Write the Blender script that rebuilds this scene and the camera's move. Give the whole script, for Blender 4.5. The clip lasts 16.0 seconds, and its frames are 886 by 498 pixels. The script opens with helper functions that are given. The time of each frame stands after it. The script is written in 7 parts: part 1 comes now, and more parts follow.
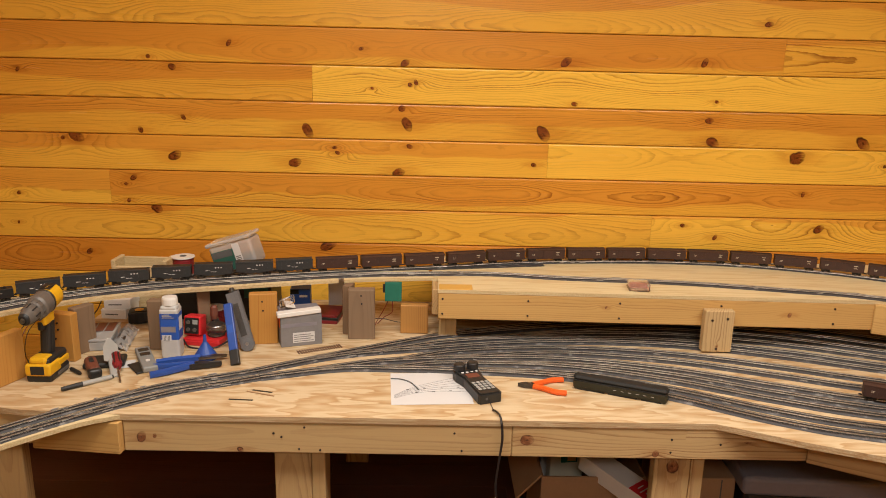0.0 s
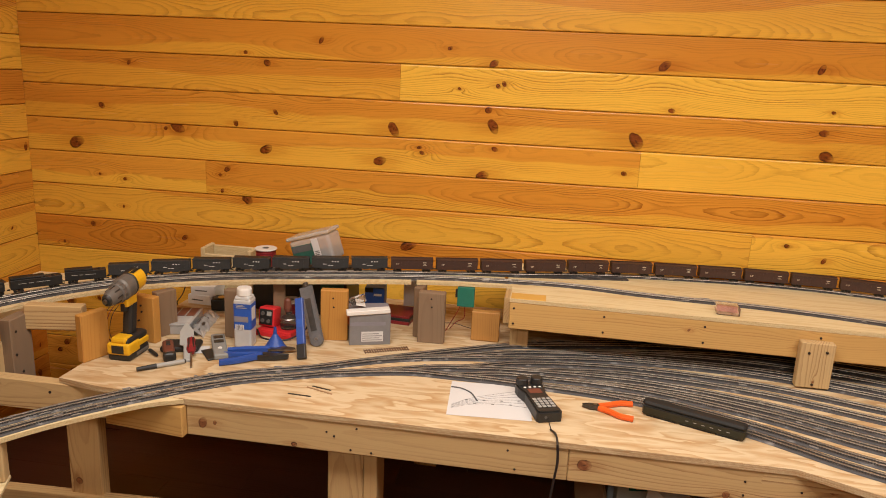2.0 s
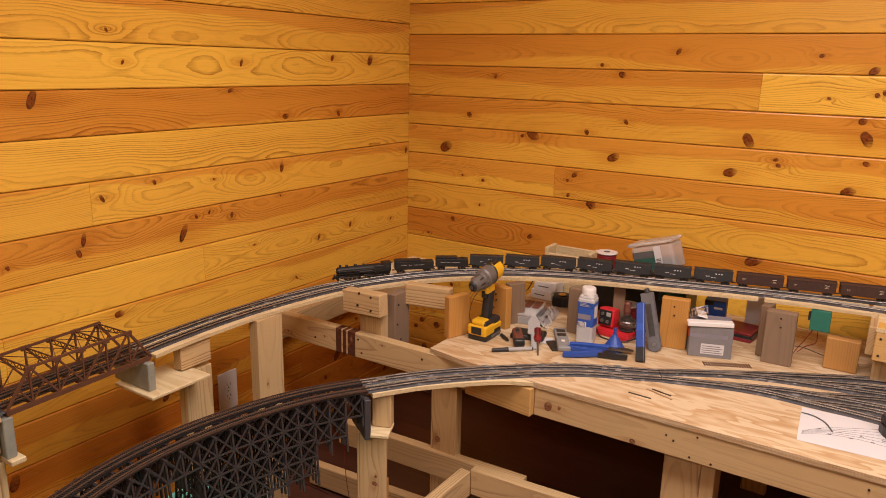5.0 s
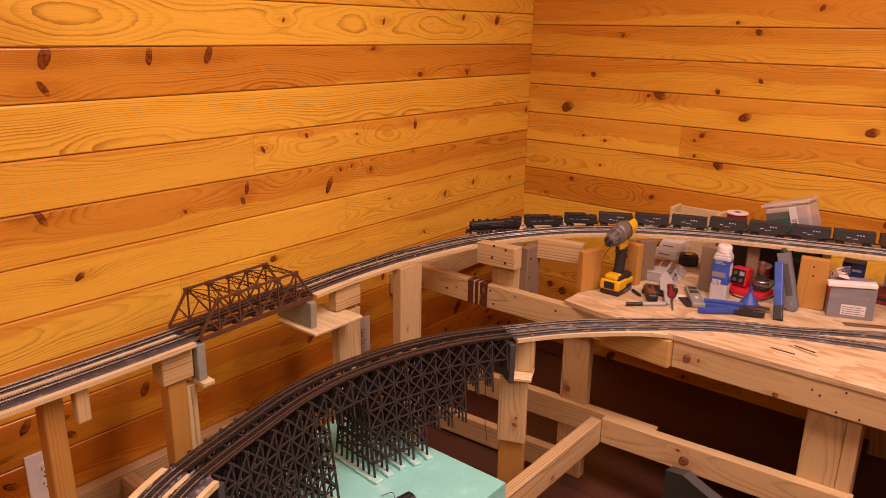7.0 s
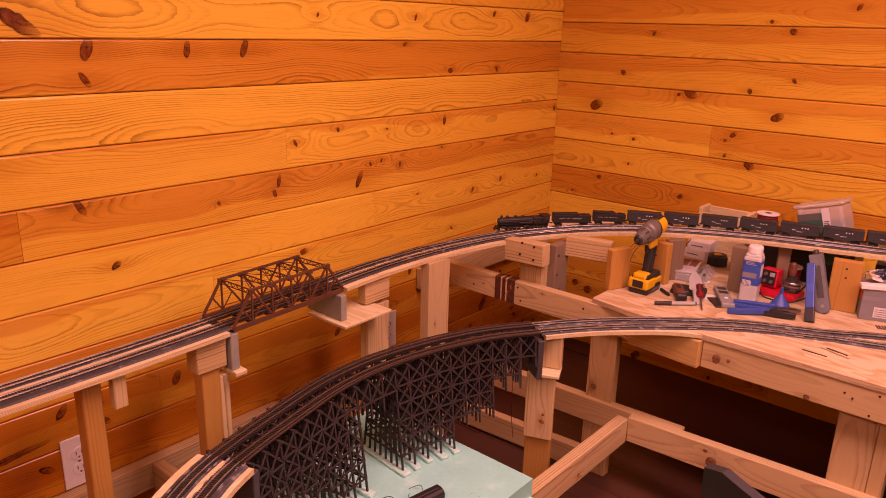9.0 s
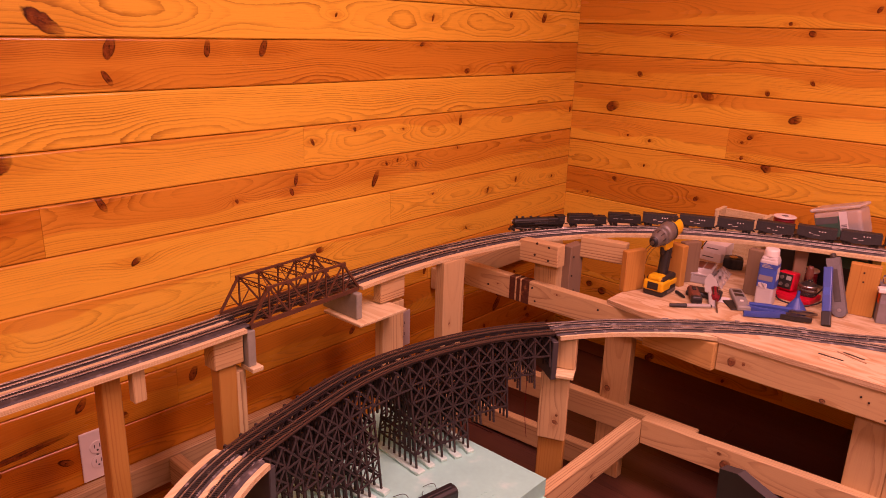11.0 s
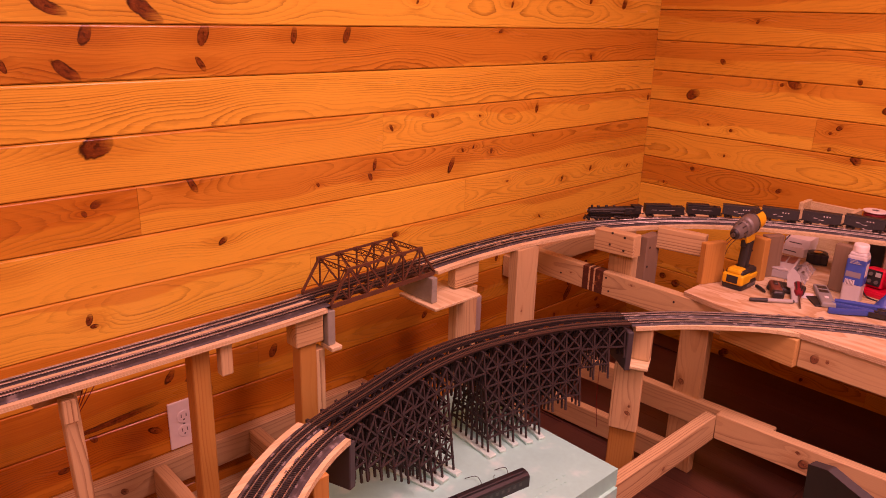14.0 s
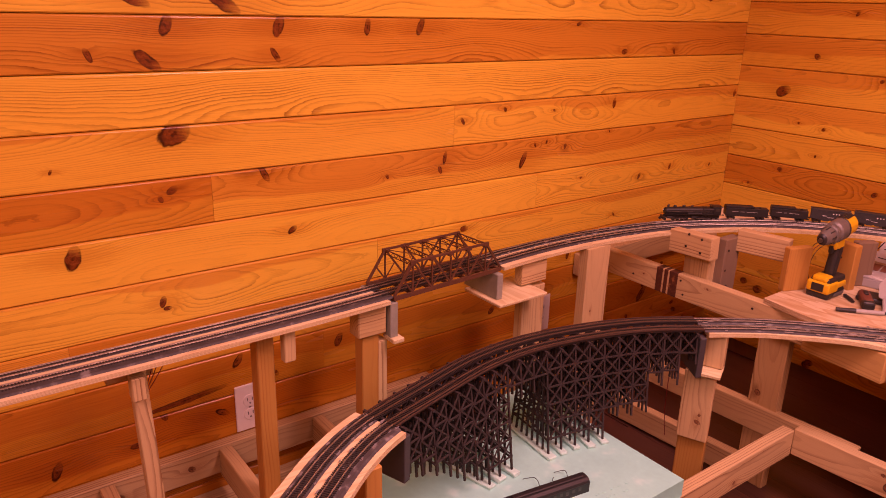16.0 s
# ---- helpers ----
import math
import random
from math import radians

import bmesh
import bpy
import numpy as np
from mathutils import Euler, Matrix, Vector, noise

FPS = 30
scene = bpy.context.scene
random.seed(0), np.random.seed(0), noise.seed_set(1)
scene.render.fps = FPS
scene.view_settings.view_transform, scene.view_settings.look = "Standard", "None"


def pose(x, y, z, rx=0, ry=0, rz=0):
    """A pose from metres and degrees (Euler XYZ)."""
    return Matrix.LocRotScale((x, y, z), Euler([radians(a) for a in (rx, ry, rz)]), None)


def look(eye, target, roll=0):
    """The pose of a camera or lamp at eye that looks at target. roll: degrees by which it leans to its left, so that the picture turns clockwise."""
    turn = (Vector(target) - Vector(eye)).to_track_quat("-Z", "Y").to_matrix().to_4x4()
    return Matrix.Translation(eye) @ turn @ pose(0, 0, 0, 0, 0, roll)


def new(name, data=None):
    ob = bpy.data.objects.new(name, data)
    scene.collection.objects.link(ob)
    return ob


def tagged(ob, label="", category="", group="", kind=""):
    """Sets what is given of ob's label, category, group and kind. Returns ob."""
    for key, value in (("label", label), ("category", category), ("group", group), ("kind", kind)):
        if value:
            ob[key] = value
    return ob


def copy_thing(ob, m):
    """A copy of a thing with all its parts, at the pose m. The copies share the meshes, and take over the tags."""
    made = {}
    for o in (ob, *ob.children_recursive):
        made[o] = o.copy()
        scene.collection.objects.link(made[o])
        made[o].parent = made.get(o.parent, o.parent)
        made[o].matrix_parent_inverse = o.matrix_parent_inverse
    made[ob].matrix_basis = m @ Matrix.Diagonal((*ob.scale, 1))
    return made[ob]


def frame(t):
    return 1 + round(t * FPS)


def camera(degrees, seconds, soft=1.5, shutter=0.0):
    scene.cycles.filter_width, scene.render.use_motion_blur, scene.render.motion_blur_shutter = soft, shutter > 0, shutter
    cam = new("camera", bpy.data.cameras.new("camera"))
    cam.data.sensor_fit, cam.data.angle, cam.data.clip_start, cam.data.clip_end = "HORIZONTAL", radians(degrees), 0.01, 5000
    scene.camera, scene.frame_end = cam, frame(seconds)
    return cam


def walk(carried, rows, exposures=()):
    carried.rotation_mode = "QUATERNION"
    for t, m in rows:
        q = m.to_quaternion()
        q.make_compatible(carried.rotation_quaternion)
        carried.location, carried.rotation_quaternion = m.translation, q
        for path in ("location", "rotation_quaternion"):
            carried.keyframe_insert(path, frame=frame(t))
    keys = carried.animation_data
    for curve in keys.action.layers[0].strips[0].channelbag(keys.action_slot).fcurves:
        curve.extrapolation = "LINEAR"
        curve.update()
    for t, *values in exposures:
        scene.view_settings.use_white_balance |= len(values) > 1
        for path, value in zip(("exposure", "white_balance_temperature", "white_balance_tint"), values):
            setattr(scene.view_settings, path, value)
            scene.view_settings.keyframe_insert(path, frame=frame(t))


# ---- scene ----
cam = camera(62.9, 16.0, 0.95)
PATH = [
    (0, (1.98, -2.735, 1.521), (2.012, -0.792, 1.049), 1.4),
    (0.5, (1.966, -2.733, 1.526), (1.951, -0.791, 1.048), 1.7),
    (1, (1.977, -2.713, 1.528), (1.891, -0.773, 1.048), 2.0),
    (1.5, (2.046, -2.682, 1.53), (1.868, -0.748, 1.051), 2.4),
    (2, (2.103, -2.664, 1.53), (1.824, -0.744, 1.046), 2.6),
    (2.5, (2.136, -2.659, 1.532), (1.739, -0.76, 1.044), 2.4),
    (3, (2.144, -2.663, 1.53), (1.603, -0.8, 1.041), 2.2),
    (3.5, (2.127, -2.673, 1.533), (1.45, -0.857, 1.041), 2.1),
    (4, (2.1, -2.694, 1.534), (1.282, -0.936, 1.043), 1.9),
    (4.5, (2.056, -2.746, 1.543), (1.123, -1.046, 1.053), 1.9),
    (5, (2.017, -2.813, 1.544), (0.969, -1.183, 1.05), 1.3),
    (7.5, (1.885, -3.031, 1.505), (0.681, -1.548, 0.915), 1.2),
    (8, (1.88, -3.037, 1.505), (0.666, -1.562, 0.913), 1.4),
    (8.5, (1.877, -3.038, 1.506), (0.653, -1.571, 0.915), 1.5),
    (9, (1.877, -3.041, 1.504), (0.644, -1.58, 0.917), 1.6),
    (11.5, (1.877, -3.056, 1.505), (0.604, -1.631, 0.914), 1.9),
    (12, (1.881, -3.061, 1.507), (0.589, -1.656, 0.909), 1.9),
    (12.5, (1.874, -3.074, 1.502), (0.559, -1.692, 0.899), 1.9),
    (13, (1.864, -3.085, 1.503), (0.525, -1.731, 0.891), 1.8),
    (13.5, (1.863, -3.088, 1.502), (0.502, -1.759, 0.884), 1.7),
    (14, (1.864, -3.091, 1.502), (0.486, -1.782, 0.879), 1.7),
    (14.5, (1.866, -3.098, 1.5), (0.469, -1.812, 0.874), 1.6),
    (15, (1.863, -3.105, 1.495), (0.438, -1.852, 0.863), 1.6),
    (15.5, (1.864, -3.099, 1.49), (0.401, -1.892, 0.856), 1.6),
    (16, (1.867, -3.053, 1.494), (0.357, -1.909, 0.853), 1.6),
]
LOOKS = [
    (0.0, -0.17, 6500, 13), (3.5, -0.16, 6500, 21), (5.0, -0.16, 6600, 28), (5.7, -0.17, 6900, 28), (7.3, -0.17, 8400, 71), (8.1, -0.21, 9200, 96), (9.0, -0.27, 9500, 112), (16.0, -0.31, 9500, 130),
]
walk(cam, [(t, look(eye, target, roll)) for t, eye, target, roll in PATH], LOOKS)

# ---- light: a dim room tone and ceiling fittings over and behind the viewer ----
world = bpy.data.worlds.new("room_tone")
scene.world = world
world.use_nodes = True
world.node_tree.nodes["Background"].inputs[0].default_value = (1.0, 0.86, 0.7, 1)
world.node_tree.nodes["Background"].inputs[1].default_value = 0.02


def ceiling_lamp(x, y, sx, sy, watts):
    data = bpy.data.lights.new("ceiling_lamp", "AREA")
    data.shape, data.size, data.size_y, data.energy = "RECTANGLE", sx, sy, watts
    data.color = (1.0, 0.93, 0.82)
    ob = new("ceiling_lamp", data)
    ob.matrix_basis = pose(x, y, 2.53)
    return ob


ceiling_lamp(1.8, -1.7, 1.4, 0.6, 52)
ceiling_lamp(3.5, -1.9, 1.4, 0.6, 42)
ceiling_lamp(2.0, -4.1, 1.4, 0.6, 42)


# ---- node helpers ----
class Net:
    def __init__(self, name):
        self.mat = bpy.data.materials.new(name)
        self.mat.use_nodes = True
        self.tree = self.mat.node_tree
        self.bsdf = self.tree.nodes["Principled BSDF"]

    def node(self, kind, operation="", use_clamp=False, data_type="", blend_type="", interpolation_type="", attribute_type="", attribute_name="", noise_dimensions=""):
        n = self.tree.nodes.new(kind)
        if operation:
            n.operation = operation
        if use_clamp:
            n.use_clamp = True
        if data_type:
            n.data_type = data_type
        if blend_type:
            n.blend_type = blend_type
        if interpolation_type:
            n.interpolation_type = interpolation_type
        if attribute_type:
            n.attribute_type, n.attribute_name = attribute_type, attribute_name
        if noise_dimensions:
            n.noise_dimensions = noise_dimensions
        return n

    def put(self, socket, value):
        if isinstance(value, bpy.types.NodeSocket):
            self.tree.links.new(value, socket)
        else:
            socket.default_value = value

    def math(self, op, a, b=0.0, c=0.0, clamp=False):
        n = self.node("ShaderNodeMath", operation=op, use_clamp=clamp)
        for k, v in enumerate((a, b, c)):
            self.put(n.inputs[k], v)
        return n.outputs[0]

    def vec(self, x, y, z):
        n = self.node("ShaderNodeCombineXYZ")
        for k, v in enumerate((x, y, z)):
            self.put(n.inputs[k], v)
        return n.outputs[0]

    def noise(self, vector, scale=1.0, detail=2.0, rough=0.5):
        n = self.node("ShaderNodeTexNoise")
        self.put(n.inputs["Vector"], vector)
        n.inputs["Scale"].default_value, n.inputs["Detail"].default_value, n.inputs["Roughness"].default_value = scale, detail, rough
        return n.outputs[0]

    def mix(self, fac, a, b, mode="MIX"):
        n = self.node("ShaderNodeMix", data_type="RGBA", blend_type=mode)
        self.put(n.inputs[0], fac)
        self.put(n.inputs[6], a if isinstance(a, bpy.types.NodeSocket) else (*a, 1))
        self.put(n.inputs[7], b if isinstance(b, bpy.types.NodeSocket) else (*b, 1))
        return n.outputs[2]

    def ramp(self, fac, stops):
        n = self.node("ShaderNodeValToRGB")
        while len(n.color_ramp.elements) < len(stops):
            n.color_ramp.elements.new(0.5)
        for e, (at, v) in zip(n.color_ramp.elements, stops):
            e.position, e.color = at, (v, v, v, 1)
        self.put(n.inputs[0], fac)
        return n.outputs[0]

    def span(self, value, a, b, lo=0.0, hi=1.0, smooth=True):
        n = self.node("ShaderNodeMapRange", interpolation_type="SMOOTHSTEP" if smooth else "LINEAR")
        for k, v in enumerate((value, a, b, lo, hi)):
            self.put(n.inputs[k], v)
        return n.outputs[0]

    def bump(self, height, strength, distance=0.001):
        n = self.node("ShaderNodeBump")
        n.inputs["Strength"].default_value, n.inputs["Distance"].default_value = strength, distance
        self.put(n.inputs["Height"], height)
        self.put(self.bsdf.inputs["Normal"], n.outputs[0])

    def finish(self, colour, rough, metal=0.0, spec=0.5):
        self.put(self.bsdf.inputs["Base Color"], colour if isinstance(colour, bpy.types.NodeSocket) else (*colour, 1))
        self.put(self.bsdf.inputs["Roughness"], rough)
        self.bsdf.inputs["Metallic"].default_value = metal
        self.bsdf.inputs["Specular IOR Level"].default_value = spec
        return self.mat


def plain(name, colour, rough=0.5, metal=0.0, vary=0.15, scale=40.0, bump=0.0, dirt=None):
    """A paint, plastic, metal or paper with mottling at two sizes."""
    n = Net(name)
    place = n.node("ShaderNodeTexCoord").outputs["Object"]
    rnd = n.node("ShaderNodeObjectInfo").outputs["Random"]
    shift = n.node("ShaderNodeVectorMath", operation="ADD")
    n.put(shift.inputs[0], place)
    n.put(shift.inputs[1], n.vec(n.math("MULTIPLY", rnd, 13.0), n.math("MULTIPLY", rnd, 7.0), 0.0))
    fine = n.noise(shift.outputs[0], scale * 6, 3, 0.6)
    broad = n.noise(shift.outputs[0], scale, 3, 0.55)
    tone = n.math("ADD", n.math("MULTIPLY", n.math("SUBTRACT", broad, 0.5), vary * 1.6), n.math("MULTIPLY", n.math("SUBTRACT", fine, 0.5), vary))
    tone = n.math("ADD", 1.0, tone)
    col = n.mix(1.0, colour, n.vec(tone, tone, tone), "MULTIPLY")
    if dirt:
        col = n.mix(n.span(broad, 0.55, 0.72), col, dirt)
    if bump:
        n.bump(fine, bump)
    return n.finish(col, n.math("ADD", rough - 0.06, n.math("MULTIPLY", fine, 0.12)), metal)


def wood(name, early, late, ring=0.006, rough=0.55, knots=0, wander=0.035, depth=(0.03, 0.10), half=0.045, contrast=0.75, tone_to=(0.75, 0.6, 0.45), fuzz=0.12, spec=0.4, knot_colour=(0.13, 0.04, 0.012), heart=0.0, spread=4.4, bands=((0.0, 0.03), (0.55, 0.07), (0.86, 0.85), (0.95, 1.0), (1.0, 0.03)), flat=0.5, cloud=0.6, lively=0.15):
    """Sawn pine: growth rings about a wandering pith, grain along the local x axis, heartwood to one side, knots from the object's own k1, k2 ... turned by t1, t2 ..."""
    n = Net(name)
    sep = n.node("ShaderNodeSeparateXYZ")
    n.put(sep.inputs[0], n.node("ShaderNodeTexCoord").outputs["Object"])
    x, y, z = sep.outputs
    rnd = n.node("ShaderNodeObjectInfo").outputs["Random"]
    seed = n.math("MULTIPLY", rnd, 71.0)
    rnd2 = n.math("FRACT", n.math("MULTIPLY", rnd, 17.31))
    rnd3 = n.math("FRACT", n.math("MULTIPLY", rnd, 53.77))
    rnd4 = n.math("FRACT", n.math("MULTIPLY", rnd, 91.13))
    xs = n.math("ADD", x, seed)
    slow = n.math("SUBTRACT", n.noise(n.vec(n.math("MULTIPLY", xs, 1.2), n.math("MULTIPLY", y, 0.6), n.math("MULTIPLY", z, 0.6)), 1.0, 2, 0.45), 0.5)
    slow2 = n.math("SUBTRACT", n.noise(n.vec(n.math("MULTIPLY", xs, 5.0), n.math("MULTIPLY", y, 16.0), n.math("ADD", n.math("MULTIPLY", z, 16.0), 9.0)), 1.0, 3, 0.5), 0.5)
    slow3 = n.math("SUBTRACT", n.noise(n.vec(n.math("MULTIPLY", xs, 24.0), n.math("MULTIPLY", y, 90.0), n.math("MULTIPLY", z, 90.0)), 1.0, 3, 0.6), 0.5)
    # nearest knot, and the shadow of darker grain that runs out from it
    near, tail, spine = None, None, None
    for k in range(knots):
        at = n.node("ShaderNodeAttribute", attribute_type="OBJECT", attribute_name="k%d" % (k + 1))
        ks = n.node("ShaderNodeSeparateXYZ")
        n.put(ks.inputs[0], at.outputs["Vector"])
        turn = n.node("ShaderNodeAttribute", attribute_type="OBJECT", attribute_name="t%d" % (k + 1))
        ts = n.node("ShaderNodeSeparateXYZ")
        n.put(ts.inputs[0], turn.outputs["Vector"])
        dx = n.math("SUBTRACT", x, ks.outputs[0])
        dz = n.math("SUBTRACT", z, ks.outputs[1])
        u = n.math("ADD", n.math("MULTIPLY", dx, ts.outputs[0]), n.math("MULTIPLY", dz, ts.outputs[1]))
        v = n.math("SUBTRACT", n.math("MULTIPLY", dz, ts.outputs[0]), n.math("MULTIPLY", dx, ts.outputs[1]))
        v = n.math("MULTIPLY", v, ts.outputs[2])
        size = n.math("MULTIPLY", n.math("MAXIMUM", ks.outputs[2], 0.0004), 1.2)
        d = n.math("DIVIDE", n.math("SQRT", n.math("ADD", n.math("MULTIPLY", u, u), n.math("MULTIPLY", v, v))), size)
        end = n.math("DIVIDE", u, size)
        spine = end if near is None else n.math("ADD", spine, n.math("MULTIPLY", n.math("LESS_THAN", d, near), n.math("SUBTRACT", end, spine)))
        near = d if near is None else n.math("MINIMUM", near, d)
        dx = n.math("MULTIPLY", dx, 0.32)
        d = n.math("DIVIDE", n.math("SQRT", n.math("ADD", n.math("MULTIPLY", dx, dx), n.math("MULTIPLY", dz, dz))), size)
        tail = d if tail is None else n.math("MINIMUM", tail, d)
    yy = n.math("ADD", y, n.math("ADD", depth[0], n.math("MULTIPLY", rnd2, depth[1] - depth[0])))
    zz = n.math("ADD", n.math("SUBTRACT", z, half), n.math("MULTIPLY", n.math("SUBTRACT", rnd3, 0.5), max(half, 0.04) * spread))
    zz = n.math("ADD", zz, n.math("MULTIPLY", slow2, 0.004))
    yy = n.math("ADD", yy, n.math("MULTIPLY", slow, wander * 2))
    r = n.math("SQRT", n.math("ADD", n.math("MULTIPLY", yy, yy), n.math("MULTIPLY", zz, zz)))
    r = n.math("ADD", r, n.math("ADD", n.math("MULTIPLY", slow2, 0.0038), n.math("MULTIPLY", slow3, 0.0022)))
    if near is not None:
        pull = n.math("DIVIDE", 0.016, n.math("ADD", 1.0, n.math("MULTIPLY", n.math("MULTIPLY", tail, tail), 0.42)))
        r = n.math("ADD", r, pull)
    turns = n.math("DIVIDE", r, ring)
    band = n.math("FRACT", turns)
    white = n.node("ShaderNodeTexWhiteNoise", noise_dimensions="1D")
    n.put(white.inputs["W"], n.math("ADD", n.math("FLOOR", turns), seed))
    late_fac = n.ramp(band, bands)
    slope = n.math("DIVIDE", n.math("ABSOLUTE", zz), r)
    late_fac = n.math("MULTIPLY", late_fac, n.span(slope, 0.0, 0.55, flat, 1.0))
    late_fac = n.math("MULTIPLY", late_fac, n.math("ADD", 0.25, n.math("MULTIPLY", white.outputs["Value"], 0.75)))
    streak = n.noise(n.vec(n.math("MULTIPLY", xs, 6.0), n.math("MULTIPLY", y, 330.0), n.math("MULTIPLY", z, 330.0)), 1.0, 4, 0.65)
    fleck = n.noise(n.vec(n.math("MULTIPLY", xs, 45.0), n.math("MULTIPLY", y, 900.0), n.math("MULTIPLY", z, 900.0)), 1.0, 2, 0.6)
    gate = n.noise(n.vec(n.math("MULTIPLY", xs, 1.6), n.math("MULTIPLY", y, 16.0), n.math("MULTIPLY", z, 16.0)), 1.0, 2, 0.5)
    fac = n.math("MULTIPLY", late_fac, n.math("MULTIPLY", n.span(gate, 0.32, 0.62, 0.30 * contrast, contrast), n.math("ADD", 1.0 - lively, n.math("MULTIPLY", rnd4, lively))))
    fac = n.math("ADD", fac, n.math("MULTIPLY", n.math("SUBTRACT", streak, 0.5), fuzz * 2.4))
    fac = n.math("ADD", fac, n.math("MULTIPLY", n.math("SUBTRACT", fleck, 0.5), fuzz * 0.9), clamp=True)
    col = n.mix(fac, early, late)
    if heart:
        line = n.node("ShaderNodeAttribute", attribute_type="OBJECT", attribute_name="heartline").outputs["Fac"]
        line = n.math("ADD", line, n.math("MULTIPLY", slow, 0.16))
        line = n.math("ADD", line, n.math("MULTIPLY", slow2, 0.025))
        inside = n.span(n.math("SUBTRACT", z, line), -0.004, 0.004)
        col = n.mix(n.math("MULTIPLY", inside, heart), col, n.mix(1.0, col, (0.84, 0.65, 0.66), "MULTIPLY"))
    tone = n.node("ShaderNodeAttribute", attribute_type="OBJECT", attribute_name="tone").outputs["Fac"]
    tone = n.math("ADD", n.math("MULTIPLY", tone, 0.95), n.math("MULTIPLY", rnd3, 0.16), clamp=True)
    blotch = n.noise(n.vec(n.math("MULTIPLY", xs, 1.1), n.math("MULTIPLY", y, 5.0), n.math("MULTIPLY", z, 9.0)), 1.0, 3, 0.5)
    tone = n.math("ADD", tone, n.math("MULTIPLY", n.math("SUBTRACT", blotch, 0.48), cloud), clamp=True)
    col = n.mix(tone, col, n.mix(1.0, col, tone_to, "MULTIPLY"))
    if near is not None:
        rag = n.math("SUBTRACT", n.noise(n.vec(n.math("MULTIPLY", xs, 95.0), n.math("MULTIPLY", y, 95.0), n.math("MULTIPLY", z, 95.0)), 1.0, 4, 0.65), 0.5)
        lump = n.math("SUBTRACT", n.noise(n.vec(n.math("MULTIPLY", xs, 34.0), n.math("MULTIPLY", y, 34.0), n.math("MULTIPLY", z, 34.0)), 1.0, 1, 0.5), 0.5)
        edge = n.math("ADD", near, n.math("ADD", n.math("MULTIPLY", rag, 0.34), n.math("MULTIPLY", lump, 0.55)))
        heart_ring = n.math("FRACT", n.math("MULTIPLY", edge, 3.3))
        red = (knot_colour[0] * 2.5, knot_colour[1] * 3.0, knot_colour[2] * 3.2)
        kcol = n.mix(n.math("ADD", n.math("MULTIPLY", heart_ring, 0.22), n.math("ADD", 0.18, n.math("MULTIPLY", rag, 2.6)), clamp=True), knot_colour, red)
        dark = (knot_colour[0] * 0.3, knot_colour[1] * 0.28, knot_colour[2] * 0.4)
        kcol = n.mix(n.span(n.math("ADD", edge, n.math("MULTIPLY", lump, 0.9)), 0.70, 0.96, 0.0, 0.88), kcol, dark)
        kcol = n.mix(n.span(n.math("ADD", near, n.math("MULTIPLY", rag, 0.7)), 0.22, 0.12, 0.0, 0.6), kcol, dark)
        wisp = n.math("ADD", tail, n.math("MULTIPLY", n.math("SUBTRACT", streak, 0.5), 4.5))
        halo = n.span(wisp, 1.5, 0.5, 0.0, 0.45)
        col = n.mix(halo, col, n.mix(1.0, col, (0.66, 0.46, 0.32), "MULTIPLY"))
        feather = n.span(n.math("ADD", spine, n.math("MULTIPLY", n.math("SUBTRACT", streak, 0.5), 2.4)), 0.15, 0.95, 1.0, 0.4)
        col = n.mix(n.math("MULTIPLY", n.span(edge, 1.12, 0.9), feather), col, kcol)
    n.bump(n.math("ADD", n.math("MULTIPLY", late_fac, 0.5), streak), 0.18, 0.0006)
    return n.finish(col, n.math("ADD", rough - 0.08, n.math("MULTIPLY", gate, 0.16)), 0.0, spec)


KNOT_RNG = random.Random(21)


def set_knots(ob, knots, count, tone, upright=0.3):
    """Gives a board its knots (along, up, size), each with its own slant and slimness."""
    for k in range(count):
        real = k < len(knots)
        ob["k%d" % (k + 1)] = (float(knots[k][0]), float(knots[k][1]), float(knots[k][2]) * (1.0 if count > 3 else 0.8)) if real else (-9.0, 0.0, 0.0004)
        a = KNOT_RNG.choice((58, 66, 112, 75, 120)) + KNOT_RNG.uniform(-10, 10) if KNOT_RNG.random() < upright else KNOT_RNG.uniform(-40, 40)
        slim = KNOT_RNG.uniform(1.15, 1.7) if upright < 0.5 else KNOT_RNG.uniform(1.5, 2.4)
        if real and len(knots[k]) > 3:
            a, slim = knots[k][3], knots[k][4] * (1.3 if upright > 0.5 and knots[k][4] < 2.5 else 1.0)
        a = math.radians(a)
        ob["t%d" % (k + 1)] = (math.cos(a), math.sin(a), float(slim))
    ob["tone"] = float(tone)


